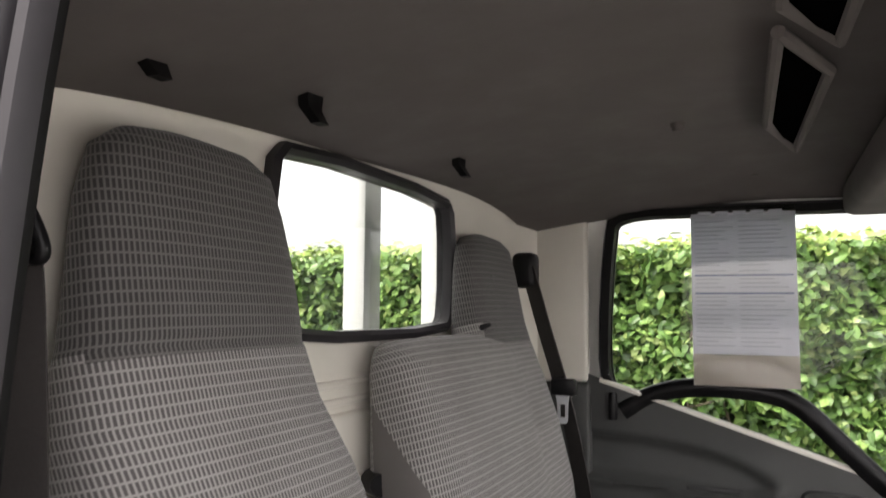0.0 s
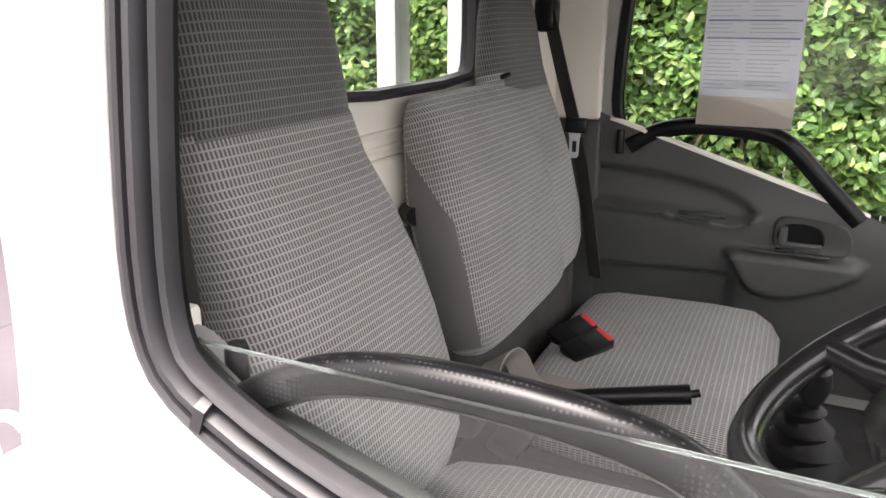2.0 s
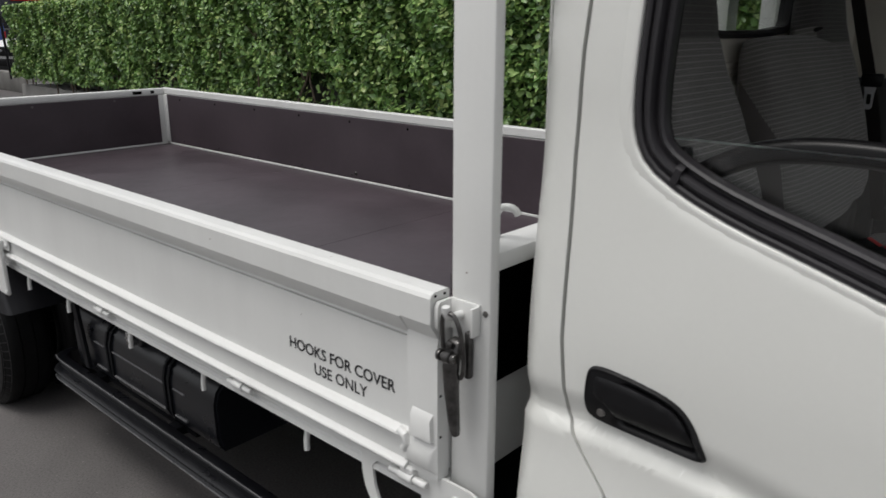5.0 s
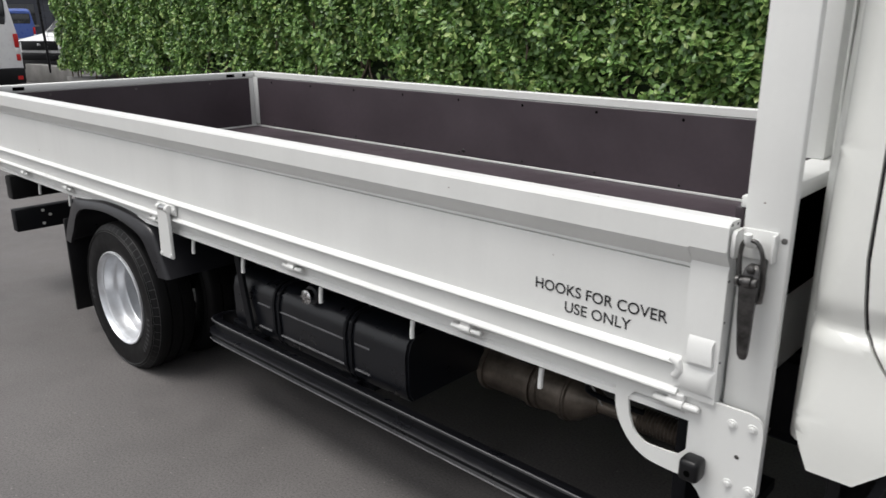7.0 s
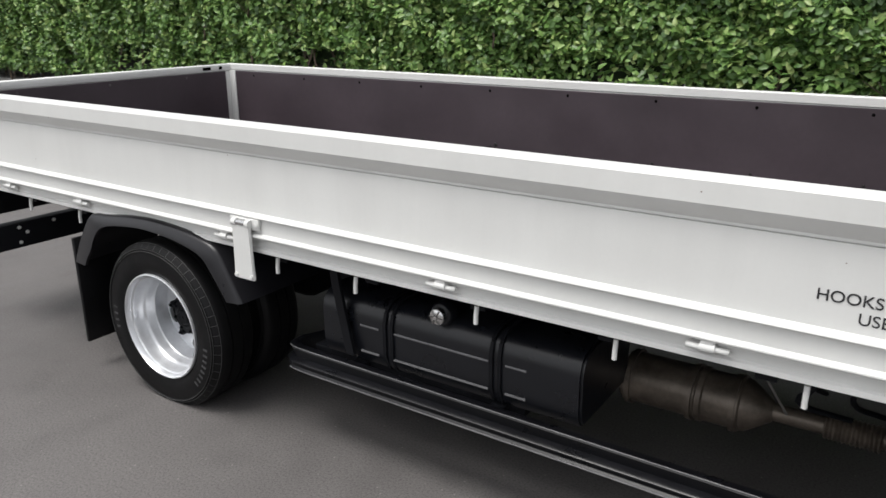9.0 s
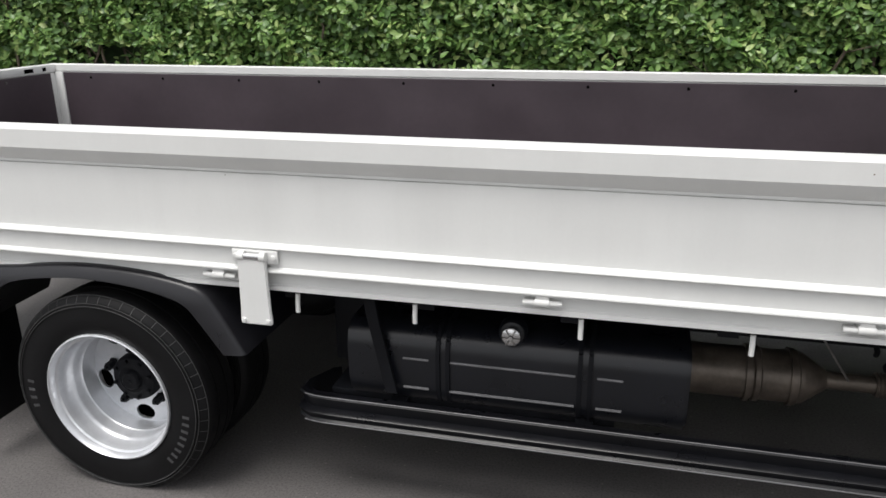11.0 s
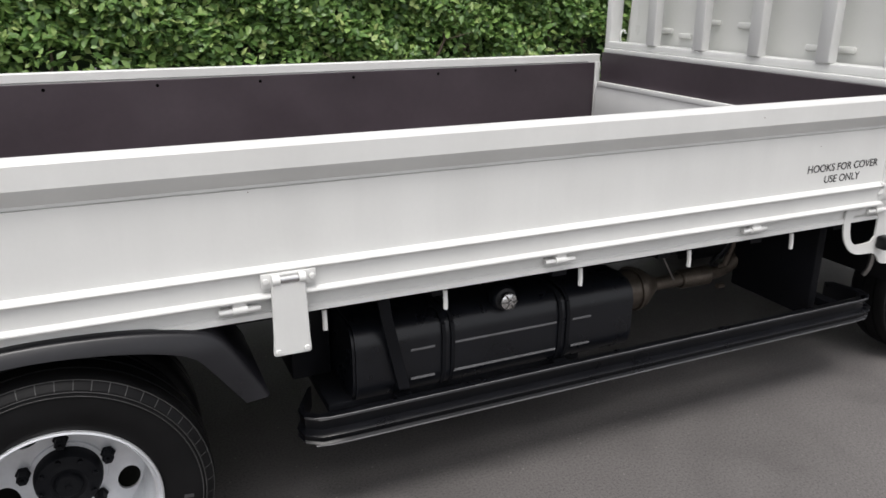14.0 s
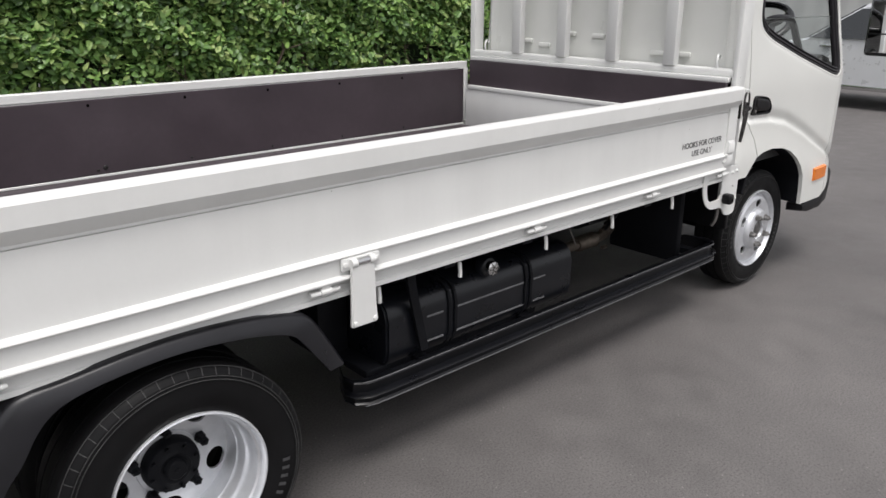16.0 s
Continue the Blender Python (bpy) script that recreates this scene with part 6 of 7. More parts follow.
cushion("seat_cushion", [((3.06, D, 0.99), 0.19, 0.05, 90), ((3.09, D, 0.99), 0.22, 0.065, 90), ((3.17, D, 0.99), 0.235, 0.075, 90), ((3.32, D, 0.995), 0.238, 0.078, 90), ((3.45, D, 1.0), 0.233, 0.078, 90), ((3.52, D, 0.995), 0.222, 0.07, 90), ((3.555, D, 0.985), 0.2, 0.045, 90)], seat)
part("seat_base", new_box(3.06, 3.55, 0.2, 0.6, 0.76, 0.93, bev=0.02), TRIM_DEEP, seat)
bm = bmesh.new()
rod(bm, [(3.05, 0.165, 1.06), (3.12, 0.155, 1.06)], 0.03, 14)
part("recliner_cover", bm, GREY_PLASTIC, seat)

bench = new("passenger_bench")
bench.parent = truck
tagged(bench, "grey woven cloth two-place passenger bench")
# middle back with a leaning front face, then the tall outer back
MIDDLE = []
for k in range(9):  # rounded crown
    a = radians(90 - 11.25 * k)
    MIDDLE.append(((2.9035 + 0.014 * (1 - math.sin(a)), 1.022, 1.508 + 0.046 * math.sin(a)), 0.2 + 0.044 * math.cos(a), 0.022 + 0.045 * math.cos(a), 17))
for k in range(1, 36):
    f = k / 36
    MIDDLE.append(((2.9175 + 0.0885 * f, 1.022, 1.508 - 0.348 * f), 0.244 + 0.005 * math.sin(math.pi * f), 0.067 + 0.007 * math.sin(math.pi * f), 17 + f))
for k in range(8):  # rounded foot
    a = radians(12.8 * k)
    MIDDLE.append(((3.006 + 0.014 * math.sin(a), 1.022, 1.16 - 0.056 * math.sin(a)), 0.2 + 0.044 * math.cos(a), 0.022 + 0.045 * math.cos(a), 18))
cushion("middle_backrest", MIDDLE, bench, [CLOTH, SEAT_SIDE], power=3.9)
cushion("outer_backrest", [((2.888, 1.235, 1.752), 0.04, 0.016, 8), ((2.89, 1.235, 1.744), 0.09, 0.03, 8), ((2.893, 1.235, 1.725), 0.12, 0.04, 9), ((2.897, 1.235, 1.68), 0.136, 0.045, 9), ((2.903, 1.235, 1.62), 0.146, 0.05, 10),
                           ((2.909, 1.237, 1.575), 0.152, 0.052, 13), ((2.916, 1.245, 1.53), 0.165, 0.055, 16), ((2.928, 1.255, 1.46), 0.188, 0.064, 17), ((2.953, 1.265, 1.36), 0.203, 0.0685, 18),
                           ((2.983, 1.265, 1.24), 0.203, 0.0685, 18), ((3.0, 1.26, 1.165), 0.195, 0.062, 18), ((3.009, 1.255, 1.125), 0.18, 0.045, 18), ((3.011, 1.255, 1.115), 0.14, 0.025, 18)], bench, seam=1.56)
cushion("bench_cushion", [((3.075, 1.16, 1.0), 0.29, 0.025, 90), ((3.085, 1.16, 0.985), 0.335, 0.05, 90), ((3.13, 1.16, 0.98), 0.36, 0.064, 90), ((3.23, 1.16, 0.978), 0.37, 0.069, 90), ((3.36, 1.16, 0.98), 0.372, 0.07, 90), ((3.45, 1.16, 0.98), 0.365, 0.068, 90), ((3.49, 1.16, 0.97), 0.345, 0.054, 90), ((3.512, 1.16, 0.96), 0.31, 0.03, 90)], bench)
part("bench_base", new_box(3.07, 3.47, 0.8, 1.5, 0.76, 0.93, bev=0.02), TRIM_DEEP, bench)
part("seat_hinge", new_box(2.95, 3.03, 0.80, 1.44, 0.93, 1.12, bev=0.02), VINYL, bench)
part("fold_catch", new_rod([(2.93, 1.095, 1.568), (2.945, 1.107, 1.572), (2.957, 1.125, 1.578)], [0.005, 0.007, 0.004], 8), BLACK, bench)
part("back_knob", new_rod([(2.90, 0.80, 1.36), (2.925, 0.775, 1.36)], [0.02, 0.016], 12), BLACK, bench)

# belt buckles: a black body with a red button at its end
def belt_buckle(a, b, w, up=(0.3, 0, 1)):
    a, b = Vector(a), Vector(b)
    d = (b - a).normalized()
    side = d.cross(Vector(up)).normalized()
    nrm = side.cross(d).normalized()
    length = (b - a).length
    ob = part("belt_buckle", new_box(-w / 2, w / 2, 0, length, -0.011, 0.011, bev=0.004), BLACK, truck, "black belt buckle with a red button")
    part("button", new_box(-w / 2 + 0.005, w / 2 - 0.005, length - 0.012, length + 0.002, -0.007, 0.012, bev=0.003), RED, ob)
    part("seam", new_box(-w / 2 - 0.0006, w / 2 + 0.0006, length * 0.42, length * 0.42 + 0.0015, -0.0114, 0.0115), CHANNEL, ob)
    ob.matrix_basis = Matrix(((side.x, d.x, nrm.x, a.x), (side.y, d.y, nrm.y, a.y), (side.z, d.z, nrm.z, a.z), (0, 0, 0, 1)))


belt_buckle((3.09, 1.075, 1.043), (3.146, 1.16, 1.062), 0.056)
belt_buckle((3.137, 1.01, 1.046), (3.196, 1.095, 1.064), 0.056)
belt_buckle((3.147, 0.625, 1.05), (3.155, 0.735, 1.055), 0.056)


def strap(pts, width, material, parent, name, across=(0, 1, 0), thick=0.0016):
    bm = bmesh.new()
    ps = bend(pts, 2)
    rings = []
    for i, p in enumerate(ps):
        d = (ps[min(i + 1, len(ps) - 1)] - ps[max(i - 1, 0)]).normalized()
        a = Vector(across)
        a = (a - d * a.dot(d)).normalized() * width / 2
        nrm = d.cross(a).normalized() * thick
        rings.append([p - a - nrm, p + a - nrm, p + a + nrm, p - a + nrm])
    sweep(bm, rings)
    return part(name, bm, material, parent)


# far belt on its pillar
belt = part("seat_belt", new_box(2.895, 2.95, 1.435, 1.485, 1.655, 1.735, bev=0.015, seg=3), BLACK, truck, "black seat belt with a bright tongue")
strap([(2.93, 1.45, 1.70), (2.965, 1.462, 1.56), (3.0, 1.47, 1.44), (3.03, 1.48, 1.3), (3.07, 1.49, 1.05)], 0.046, BELT, belt, "webbing", (1, -0.7, 0))
part("tongue_grip", new_box(2.983, 3.037, 1.436, 1.462, 1.422, 1.458, bev=0.006), BLACK, belt)
bm = bmesh.new()
fill_outline(bm, [[(3.008 + a, 1.446, 1.39 + c * 1.25) for a, c in ((-0.016, 0.03), (0.016, 0.03), (0.012, 0.012), (0.011, -0.018), (0.007, -0.023), (-0.007, -0.023), (-0.011, -0.018), (-0.012, 0.012))], [(3.008 + a, 1.446, 1.39 + c * 1.25) for a, c in ((-0.0055, 0.01), (0.0055, 0.01), (0.0055, -0.012), (-0.0055, -0.012))]])
thicken(bm, (0, 0.003, 0))
part("tongue", bm, SILVER, belt)
# near belt behind the driver
belt = part("seat_belt", new_box(2.93, 2.965, 0.14, 0.165, 1.65, 1.72, bev=0.012, seg=3), BLACK, truck, "black seat belt by the driver door")
strap([(2.962, 0.168, 1.655), (2.962, 0.176, 1.60), (2.958, 0.19, 1.45), (2.968, 0.196, 1.3), (2.985, 0.197, 0.95)], 0.05, BELT, belt, "webbing", (1, 0.6, 0))
strap([(2.955, 0.162, 1.655), (2.94, 0.16, 1.5), (2.93, 0.158, 1.3), (2.93, 0.155, 1.0)], 0.046, BELT, belt, "webbing", (1, -0.35, 0))
loop_pts = [(2.945, 0.166, 1.70), (2.962, 0.172, 1.69), (2.984, 0.178, 1.655), (2.99, 0.181, 1.632), (2.972, 0.177, 1.637), (2.948, 0.168, 1.655), (2.94, 0.164, 1.68), (2.945, 0.166, 1.70)]
part("belt_guide", new_rod(bend(loop_pts, 3), 0.0055, 10), BLACK, belt, "black belt guide loop")
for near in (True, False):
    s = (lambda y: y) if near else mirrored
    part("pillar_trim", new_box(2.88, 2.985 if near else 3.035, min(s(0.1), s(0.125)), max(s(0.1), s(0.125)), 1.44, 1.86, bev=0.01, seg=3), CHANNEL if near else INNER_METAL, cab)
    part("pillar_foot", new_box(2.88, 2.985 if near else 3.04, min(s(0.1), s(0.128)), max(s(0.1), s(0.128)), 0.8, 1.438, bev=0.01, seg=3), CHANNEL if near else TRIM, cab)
part("belt_reel_cover", new_box(2.96, 3.06, 0.125, 0.18, 1.05, 1.22, bev=0.02, seg=3), GREY_PLASTIC, cab)
bm = bmesh.new()
sweep(bm, [[(x, 0.125, z), (x, 0.16, z), (x, 0.16, z - 0.035), (x, 0.125, z - 0.035)] for x, z in ((2.99, 1.41), (3.015, 1.415), (3.036, 1.414), (3.057, 1.4), (3.09, 1.368))])
bmesh.ops.bevel(bm, geom=bm.edges[:], offset=0.004, segments=2, affect="EDGES")
part("sill_cap", bm, GREY_PLASTIC, doors[0], "light grey plastic sill cap", sharp=50)
part("striker_cover", new_box(2.985, 3.014, 0.14, 0.16, 1.405, 1.44, bev=0.006), GREY_PLASTIC, cab)
# lap strap lying over the gap
strap([(3.07, 0.74, 1.08), (3.06, 0.80, 1.11), (3.08, 0.86, 1.105), (3.11, 0.84, 1.06), (3.15, 0.82, 1.05)], 0.045, STRAP, truck, "lap_strap", (1, 0.4, 0.6), 0.002)
strap([(3.12, 0.86, 1.06), (3.2, 0.84, 1.068), (3.24, 0.82, 1.065)], 0.05, STRAP, truck, "lap_strap", (0.3, 1, 0), 0.004)

# hand brake, gear lever, steering wheel
brake = part("hand_brake", new_rod([(3.14, 0.80, 1.03), (3.2, 0.82, 1.06), (3.385, 0.86, 1.09)], [0.016, 0.015, 0.017], 14), BLACK, truck, "black hand brake lever")
part("release_button", new_rod([(3.385, 0.86, 1.09), (3.399, 0.864, 1.094)], 0.007, 10), BLACK, brake)
gear = part("gear_lever", new_rod(bend([(3.565, 0.72, 0.98), (3.555, 0.715, 1.12), (3.55, 0.712, 1.21)], 2), 0.011, 12), BLACK, truck, "black gear lever with a rubber boot")
bm = bmesh.new()
folds, widths = [], []
for k in range(7):
    for dz, dr in ((0.0, 0.0), (0.012, 0.006), (0.022, -0.008)):
        folds.append((3.562 - 0.003 * k, 0.718, 1.0 + 0.027 * k + dz))
        widths.append(0.086 - 0.0105 * k + dr)
rod(bm, folds, widths, 24)
part("boot", bm, RUBBER, gear)
bm = bmesh.new()
rod(bm, [(3.552, 0.712, 1.19), (3.55, 0.712, 1.212), (3.549, 0.712, 1.235), (3.548, 0.712, 1.242)], [0.014, 0.024, 0.022, 0.01], 16)
part("knob", bm, BLACK, gear)
part("gear_console", new_box(3.45, 3.85, 0.62, 0.82, 0.76, 1.0, bev=0.03, seg=3), LINER, cab)

wheel_ob = new("steering_wheel")
wheel_ob.parent = truck
tagged(wheel_ob, "black four-spoke steering wheel")
WC = Vector((3.645, 0.405, 1.387))
ax = Vector((math.cos(radians(33)), 0, math.sin(radians(33))))   # up along the wheel's face
ay = Vector((0, 1, 0))
an = Vector((-math.sin(radians(33)), 0, math.cos(radians(33))))  # towards the driver
R = 0.195
part("rim", new_rod([WC + ax * R * math.cos(a) + ay * R * math.sin(a) for a in [2 * math.pi * k / 48 for k in range(49)]], 0.0175, 14), GLOSS, wheel_ob)
bm = bmesh.new()
rings = []
for rad, h in ((0.001, 0.012), (0.07, 0.01), (0.092, 0.002), (0.098, -0.018), (0.08, -0.05), (0.04, -0.06)):
    rings.append([WC + ax * rad * math.cos(a) + ay * rad * 1.15 * math.sin(a) + an * (h - 0.02) for a in [2 * math.pi * k / 24 for k in range(24)]])
sweep(bm, rings)
part("horn_pad", bm, GLOSS, wheel_ob)
for a in (55, 125, 235, 305):
    d = ax * math.cos(radians(a)) + ay * math.sin(radians(a))
    part("spoke", new_rod([WC + d * 0.07 - an * 0.03, WC + d * 0.13 - an * 0.022, WC + d * 0.19], [0.024, 0.019, 0.015], 12), GLOSS, wheel_ob)
part("steering_column", new_rod([WC - an * 0.05, WC - an * 0.3 + Vector((0.05, 0, 0))], [0.045, 0.06], 16), BLACK, wheel_ob)

def cab_proportions(ob):
    """The cab and what is in it: a little longer, and taller above the body crease, than drawn."""
    here = ob.matrix_basis.translation.length > 0
    for o in (ob, *([] if here else ob.children_recursive)):
        if here:
            o.location = grown(o.location)
        elif o.data:
            for v in o.data.vertices:
                v.co = grown(v.co)


def grown(p):
    return Vector((1.08 * p.x - 0.22, 1.0094 * p.y, p.z + 0.065 * max(0.0, p.z - 0.98)))


for ob in truck.children:
    if ob.name.split(".")[0] in ("cab", "driver_seat", "passenger_bench", "belt_buckle", "seat_belt", "lap_strap", "hand_brake", "gear_lever", "steering_wheel"):
        cab_proportions(ob)

# notice in a clear sleeve hung in the far window
notice = thing("window_notice", "printed notice in a clear plastic sleeve hung in the window", "notice")
NX0, NX1, NZ0, NZ1, NY = 3.305, 3.535, 1.473, 1.886, 1.68
sl = part("sleeve", new_box(NX0, NX1, NY - 0.0012, NY - 0.0006, NZ0, NZ1), SLEEVE, notice, "clear plastic sleeve")
sl.visible_shadow = False
part("sheet", new_box(NX0 + 0.003, NX1 - 0.003, NY, NY + 0.001, NZ0 + 0.075, NZ1 - 0.012), PAPER, notice, "white printed sheet")
part("backing_card", new_box(NX0 + 0.003, NX1 - 0.003, NY, NY + 0.001, NZ0 + 0.003, NZ0 + 0.0745), PAPER_LOW, notice)
for k in range(5):
    x = NX0 + 0.02 + 0.038 * k
    part("tape", new_box(x, x + 0.028, NY - 0.003, NY - 0.002, NZ1 - 0.016, NZ1 - 0.008), INK_GREY, notice)
rnd = random.Random(11)
z = NZ1 - 0.03
row = 0
while z > NZ0 + 0.09:
    big = row in (12, 16)
    cols = ((NX0 + 0.012, NX0 + 0.098), (NX0 + 0.107, NX1 - 0.012)) if not big else ((NX0 + 0.01, NX1 - 0.01),)
    for a, b in cols:
        part("print_bar", new_box(a, a + (b - a) * (1 if big else rnd.uniform(0.55, 1)), NY - 0.0004, NY - 0.0001, z - (0.004 if big else 0.0022), z), INK_BLUE if big else INK_GREY, notice)
    z -= 0.0095 if row % 5 else 0.013
    row += 1

# ---- other vehicles at the edge of the yard ----
def car(name, label, x, y, yaw, paint, length=4.2, width=1.7, height=1.45, van=False, lift=0.0):
    ob = thing(name, label, "van" if van else "car", "parked vehicles")
    L, W = length / 2, width / 2
    if van:
        prof = [(-L, 0.35), (-L, 0.9), (-L + 0.03, 1.3), (-L + 0.12, height - 0.1), (-L + 0.3, height), (L - 1.4, height), (L - 0.5, 1.15), (L - 0.05, 0.95), (L, 0.5), (L - 0.1, 0.3), (-L + 0.1, 0.3)]
    else:
        prof = [(-L, 0.5), (-L + 0.03, 0.85), (-L + 0.45, 0.98), (-L + 0.95, height - 0.06), (-L + 1.3, height), (L - 1.9, height - 0.02), (L - 1.15, 0.98), (L - 0.25, 0.82), (L, 0.65), (L - 0.03, 0.32), (-L + 0.05, 0.3)]
    rings = []
    for v in (-1, -0.93, -0.7, 0.7, 0.93, 1):
        k = 1 - abs(v)
        rings.append([(px * (1 if abs(v) < 0.95 else 0.985), v * W * (1 - 0.14 * smooth((pz - 0.95) / (height - 0.9))), 0.3 + (pz - 0.3) * (1 if abs(v) < 0.9 else 0.985 if abs(v) < 0.95 else 0.95)) for px, pz in prof])
    bm = bmesh.new()
    sweep(bm, rings)
    part("body", bm, paint, ob, sharp=40)
    zg0, zg1 = (1.05, height - 0.18) if van else (0.98, height - 0.1)
    for sgn in (-1, 1):
        bm = bmesh.new()
        if van:
            lp = [(L - 1.15, zg0), (L - 0.75, zg0), (L - 1.25, zg1), (L - 1.9, zg1), (L - 1.9, zg0)]
        else:
            lp = [(-L + 0.7, zg0), (L - 1.2, zg0), (L - 1.85, zg1), (-L + 1.15, zg1)]
        ky = lambda zz: sgn * (W * (1 - 0.14 * smooth((zz - 0.95) / (height - 0.9))) + 0.004)
        fill_outline(bm, [[(px, ky(pz), pz) for px, pz in lp]])
        thicken(bm, (0, -sgn * 0.02, 0))
        part("side_window", bm, DARK_GLASS, ob)
        for px in (-L + 0.75, L - 0.8):
            bm = bmesh.new()
            revolve(bm, [(0.16, 0.0), (0.3, 0.0), (0.31, 0.03), (0.31, 0.17), (0.3, 0.2), (0.16, 0.2)], px, 0.31, sgn * (W - 0.01), 28, -sgn)
            w = part("wheel", bm, RUBBER, ob)
            bm = bmesh.new()
            revolve(bm, [(0.001, 0.02), (0.05, 0.015), (0.155, 0.01), (0.17, 0.0), (0.17, 0.05), (0.001, 0.06)], px, 0.31, sgn * (W - 0.01), 20, -sgn)
            part("rim", bm, SILVER, w)
    if van:
        part("rear_window", new_box(-L - 0.004 + 0.05, -L + 0.09, -W * 0.8, W * 0.8, 1.22, height - 0.2, bev=0.04, seg=3), DARK_GLASS, ob)
        for sgn in (-1, 1):
            for z0, z1, lens in ((0.72, 0.86, LENS_RED), (0.865, 0.985, CAR_WHITE), (0.99, 1.27, LENS_RED)):
                part("tail_light", new_box(-L - 0.012, -L + 0.1, sgn * (W - 0.075) - 0.045, sgn * (W - 0.075) + 0.045, z0, z1, bev=0.02), lens, ob)
        part("rear_bumper", new_box(-L - 0.05, -L + 0.1, -W, W, 0.25, 0.58, bev=0.04, seg=3), BLACK, ob)
        for sgn in (-1, 1):
            part("reflector", new_box(-L - 0.056, -L - 0.045, sgn * W * 0.88 - 0.05, sgn * W * 0.88 + 0.05, 0.34, 0.42), LENS_RED, ob)
        part("door_seam", new_box(-L - 0.004, -L + 0.1, -0.004, 0.004, 0.6, height - 0.15), BLACK, ob)
        part("badge_bar", new_box(-L - 0.006, -L + 0.02, -0.55 * W, -0.15 * W, 0.8, 0.83), INK_GREY, ob)
        part("plate", new_box(-L - 0.006, -L + 0.02, 0.0, 0.4, 0.68, 0.78), CAR_WHITE, ob)
    else:
        bm = bmesh.new()
        sweep(bm, [[(L - 1.16, v * W * 0.86, 0.985), (L - 1.86, v * W * 0.78, height - 0.07), (L - 1.84, v * W * 0.78, height - 0.05), (L - 1.12, v * W * 0.86, 0.985)] for v in (-1, 1)])
        part("windscreen", bm, DARK_GLASS, ob)
        bm = bmesh.new()
        sweep(bm, [[(-L + 0.46, v * W * 0.86, 0.99), (-L + 0.94, v * W * 0.78, height - 0.09), (-L + 0.92, v * W * 0.78, height - 0.06), (-L + 0.42, v * W * 0.86, 0.99)] for v in (-1, 1)])
        part("rear_screen", bm, DARK_GLASS, ob)
        part("grille", new_box(L - 0.02, L + 0.012, -W * 0.6, W * 0.6, 0.62, 0.78, bev=0.01), BLACK, ob)
        part("grille_badge", new_box(L + 0.012, L + 0.02, -0.06, 0.06, 0.67, 0.73, bev=0.01), CHROME, ob)
        for sgn in (-1, 1):
            part("headlight", new_box(L - 0.12, L - 0.005, sgn * W * 0.8 - 0.12, sgn * W * 0.8 + 0.12, 0.63, 0.79, bev=0.02), CHROME, ob)
            part("tail_light", new_box(-L - 0.01, -L + 0.1, sgn * W * 0.82 - 0.1, sgn * W * 0.82 + 0.1, 0.65, 0.85, bev=0.02), LENS_RED, ob)
        part("lower_bumper", new_box(L - 0.1, L + 0.03, -W * 0.95, W * 0.95, 0.3, 0.5, bev=0.04, seg=3), BLACK if paint is not CAR_SILVER else paint, ob)
        part("door_line", new_box(-0.25, -0.242, -W - 0.003, W + 0.003, 0.4, 0.95), BLACK, ob)
    if lift:
        # tall ride: everything but the wheels sits higher
        for c in ob.children:
            if not c.name.startswith("wheel"):
                c.location.z += lift
        part("grille", new_box(L - 0.02, L + 0.014, -W * 0.62, W * 0.62, 0.8, 1.03, bev=0.01), BLACK, ob)
        part("skid_plate", new_box(L - 0.3, L + 0.02, -W * 0.9, W * 0.9, 0.3, 0.56, bev=0.04), BLACK, ob)
    if not van:
        for sgn in (-1, 1):
            for px in (-0.1, 0.95):
                a, b = sorted((sgn * (W - 0.01), sgn * (W + 0.025)))
                part("door_handle", new_box(px - 0.32, px - 0.12, a, b, 0.86, 0.895, bev=0.01), CHROME, ob)
            a, b = sorted((sgn * (W - 0.06), sgn * (W + 0.006)))
            part("side_skirt", new_box(-1.2, 1.2, a, b, 0.27, 0.34, bev=0.01), CHROME if paint is CAR_SILVER else BLACK, ob)
    ob.matrix_basis = pose(x, y, 0, 0, 0, yaw)
    return ob


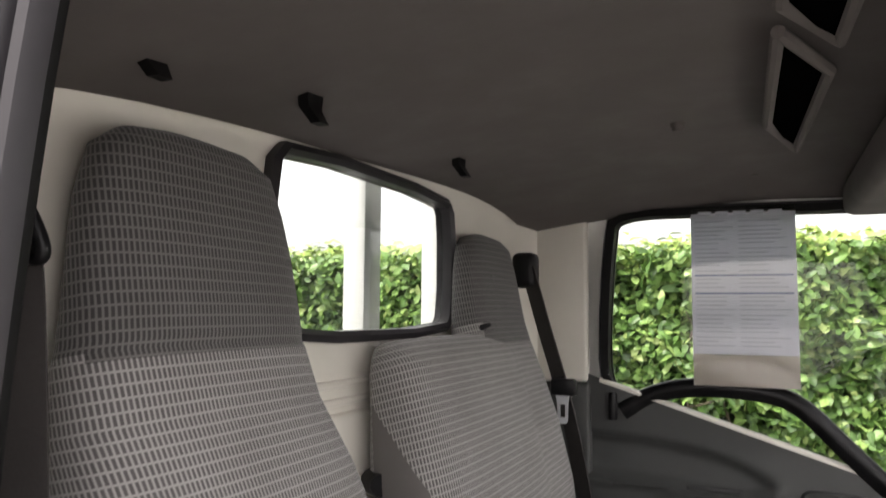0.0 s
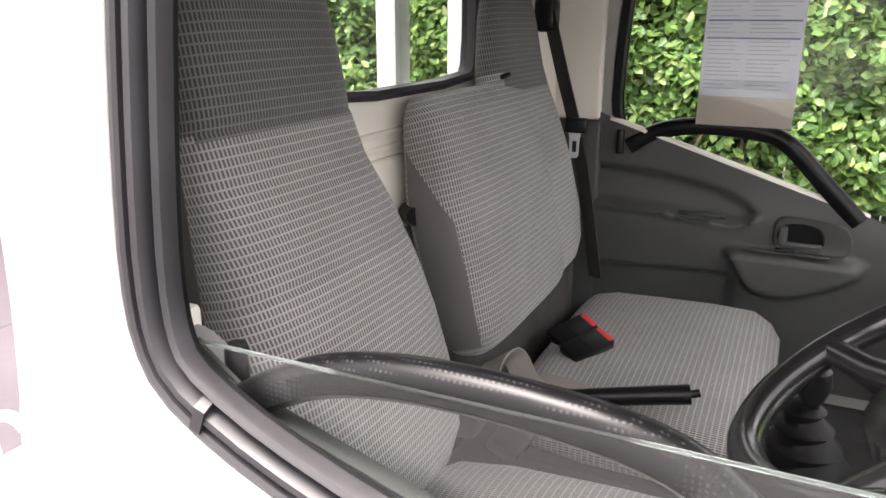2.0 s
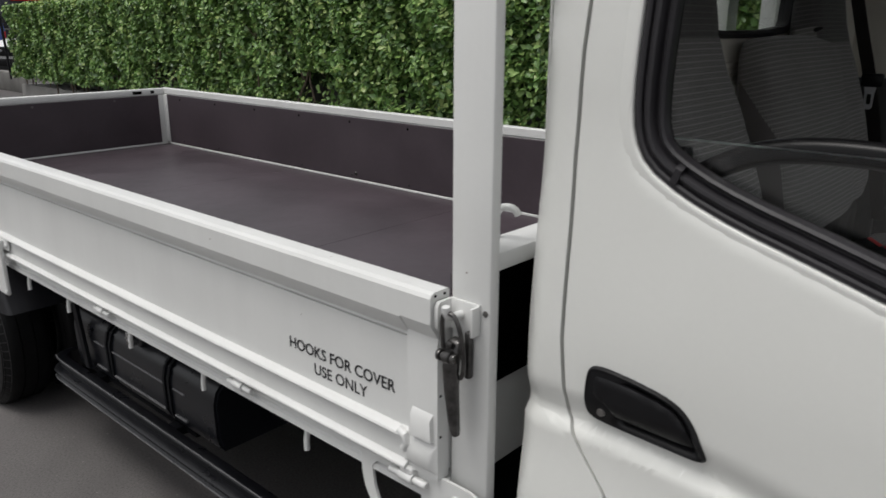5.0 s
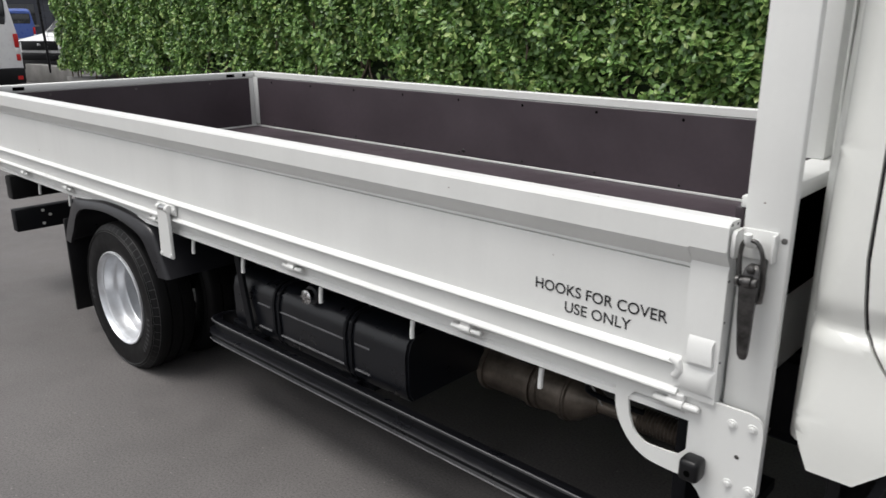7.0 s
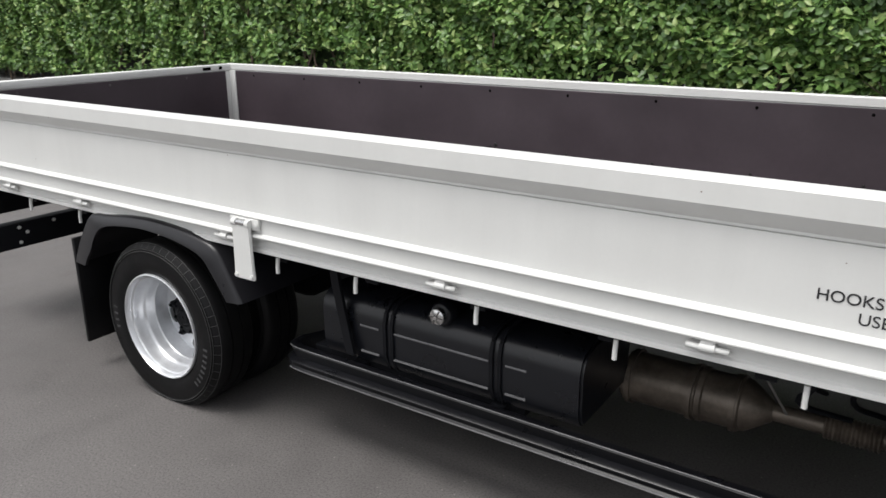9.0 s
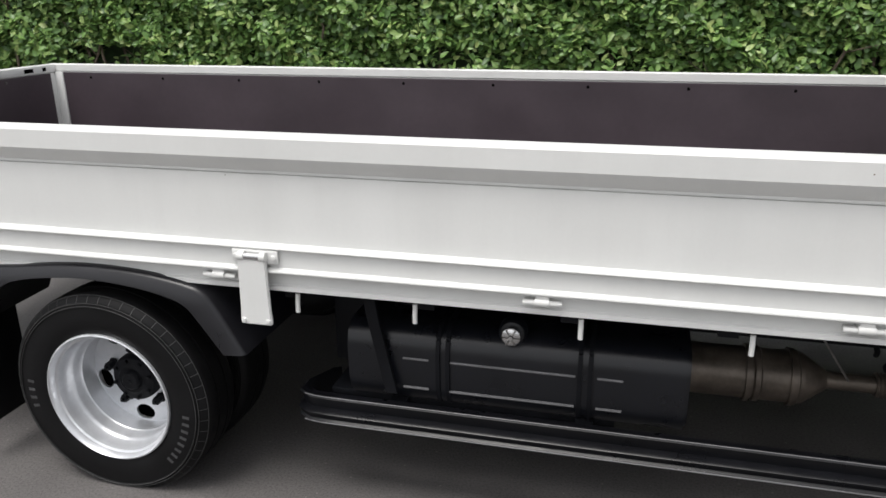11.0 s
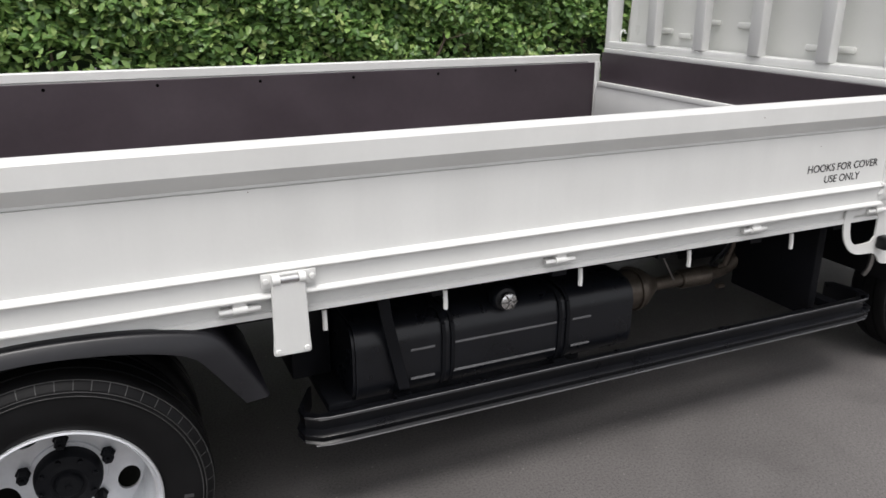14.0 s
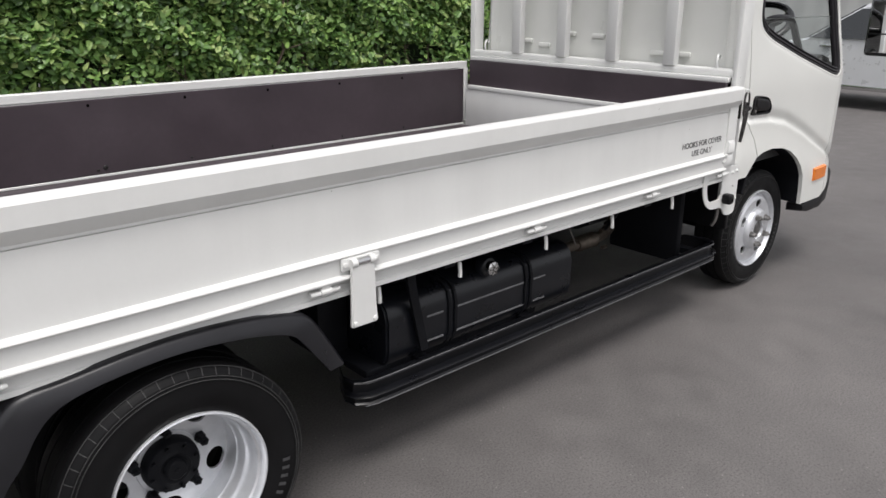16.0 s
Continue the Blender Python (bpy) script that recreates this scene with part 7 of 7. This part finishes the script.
car("parked_van", "white delivery van parked at the yard's far end", -16.85, 3.62, 180, CAR_WHITE, 5.0, 1.95, 2.3, True)
car("parked_pickup", "white utility vehicle facing the yard", -19.0, 8.45, -64, CAR_WHITE, 4.9, 1.85, 1.62, lift=0.24)
car("parked_van", "small blue van parked behind the fence", -33.0, 10.6, 165, CAR_BLUE, 3.6, 1.7, 2.0, True)
car("parked_car", "silver hatchback parked across the yard", 12.15, 2.3, 90, CAR_SILVER, 4.4, 1.75, 1.5)
far_fence = thing("yard_fence", "dark steel mesh fence post at the yard's edge", "fence", kind="structure")
part("fence_post", new_rod([(-16.75, 6.0, 0.3), (-16.6, 5.86, 2.9)], 0.032, 10), GUARD, far_fence)
for i in range(15):
    part("mesh_wire", new_rod([(-16.74, 6.0, 0.55 + 0.15 * i), (-17.4, 9.5, 0.55 + 0.15 * i)], 0.004, 5), GUARD, far_fence)
for i in range(18):
    part("mesh_wire", new_rod([(-16.75 - 0.0377 * i, 6.05 + 0.2 * i, 0.46), (-16.75 - 0.0377 * i, 6.05 + 0.2 * i, 2.7)], 0.004, 5), GUARD, far_fence)
part("kerb", new_box(-40, -11.6, 6.0, 6.25, 0, 0.46, bev=0.02), CONCRETE, far_fence)
shed = thing("yard_wall", "pale grey corrugated wall across the yard", "wall", kind="structure")
SHEET = surface("grey_sheeting", (0.42, 0.43, 0.42), 0.6, vary=0.1, scale=1.5)
bm = bmesh.new()
pts = []
for i in range(240):
    y = -10 + i * 0.125
    pts.append((19.0 + (0.03 if i % 4 < 2 else 0.0), y))
pts += [(19.3, pts[-1][1]), (19.3, -10)]
extrude_xy(bm, pts, 0, 2.4)
part("sheeting", bm, SHEET, shed)

building = thing("far_building", "dark grey building beyond the yard with a red fascia", "building", kind="structure")
WALL_DARK = surface("dark_blue_grey_wall", (0.07, 0.075, 0.09), 0.8, vary=0.15, scale=0.6)
part("wall", new_box(-48, -43, 4, 40, 0, 6.5), WALL_DARK, building)
part("fascia", new_box(-43.0, -42.8, 15.5, 22, 2.75, 3.4, bev=0.02), LENS_RED, building)
for i in range(7):
    w = part("window", new_box(-43.0, -42.96, 5.5 + 3.6 * i, 8.1 + 3.6 * i, 1.3, 2.4, bev=0.02), DARK_GLASS, building)
    part("sill", new_box(-43.0, -42.88, 5.4 + 3.6 * i, 8.2 + 3.6 * i, 1.2, 1.3), CONCRETE, w)
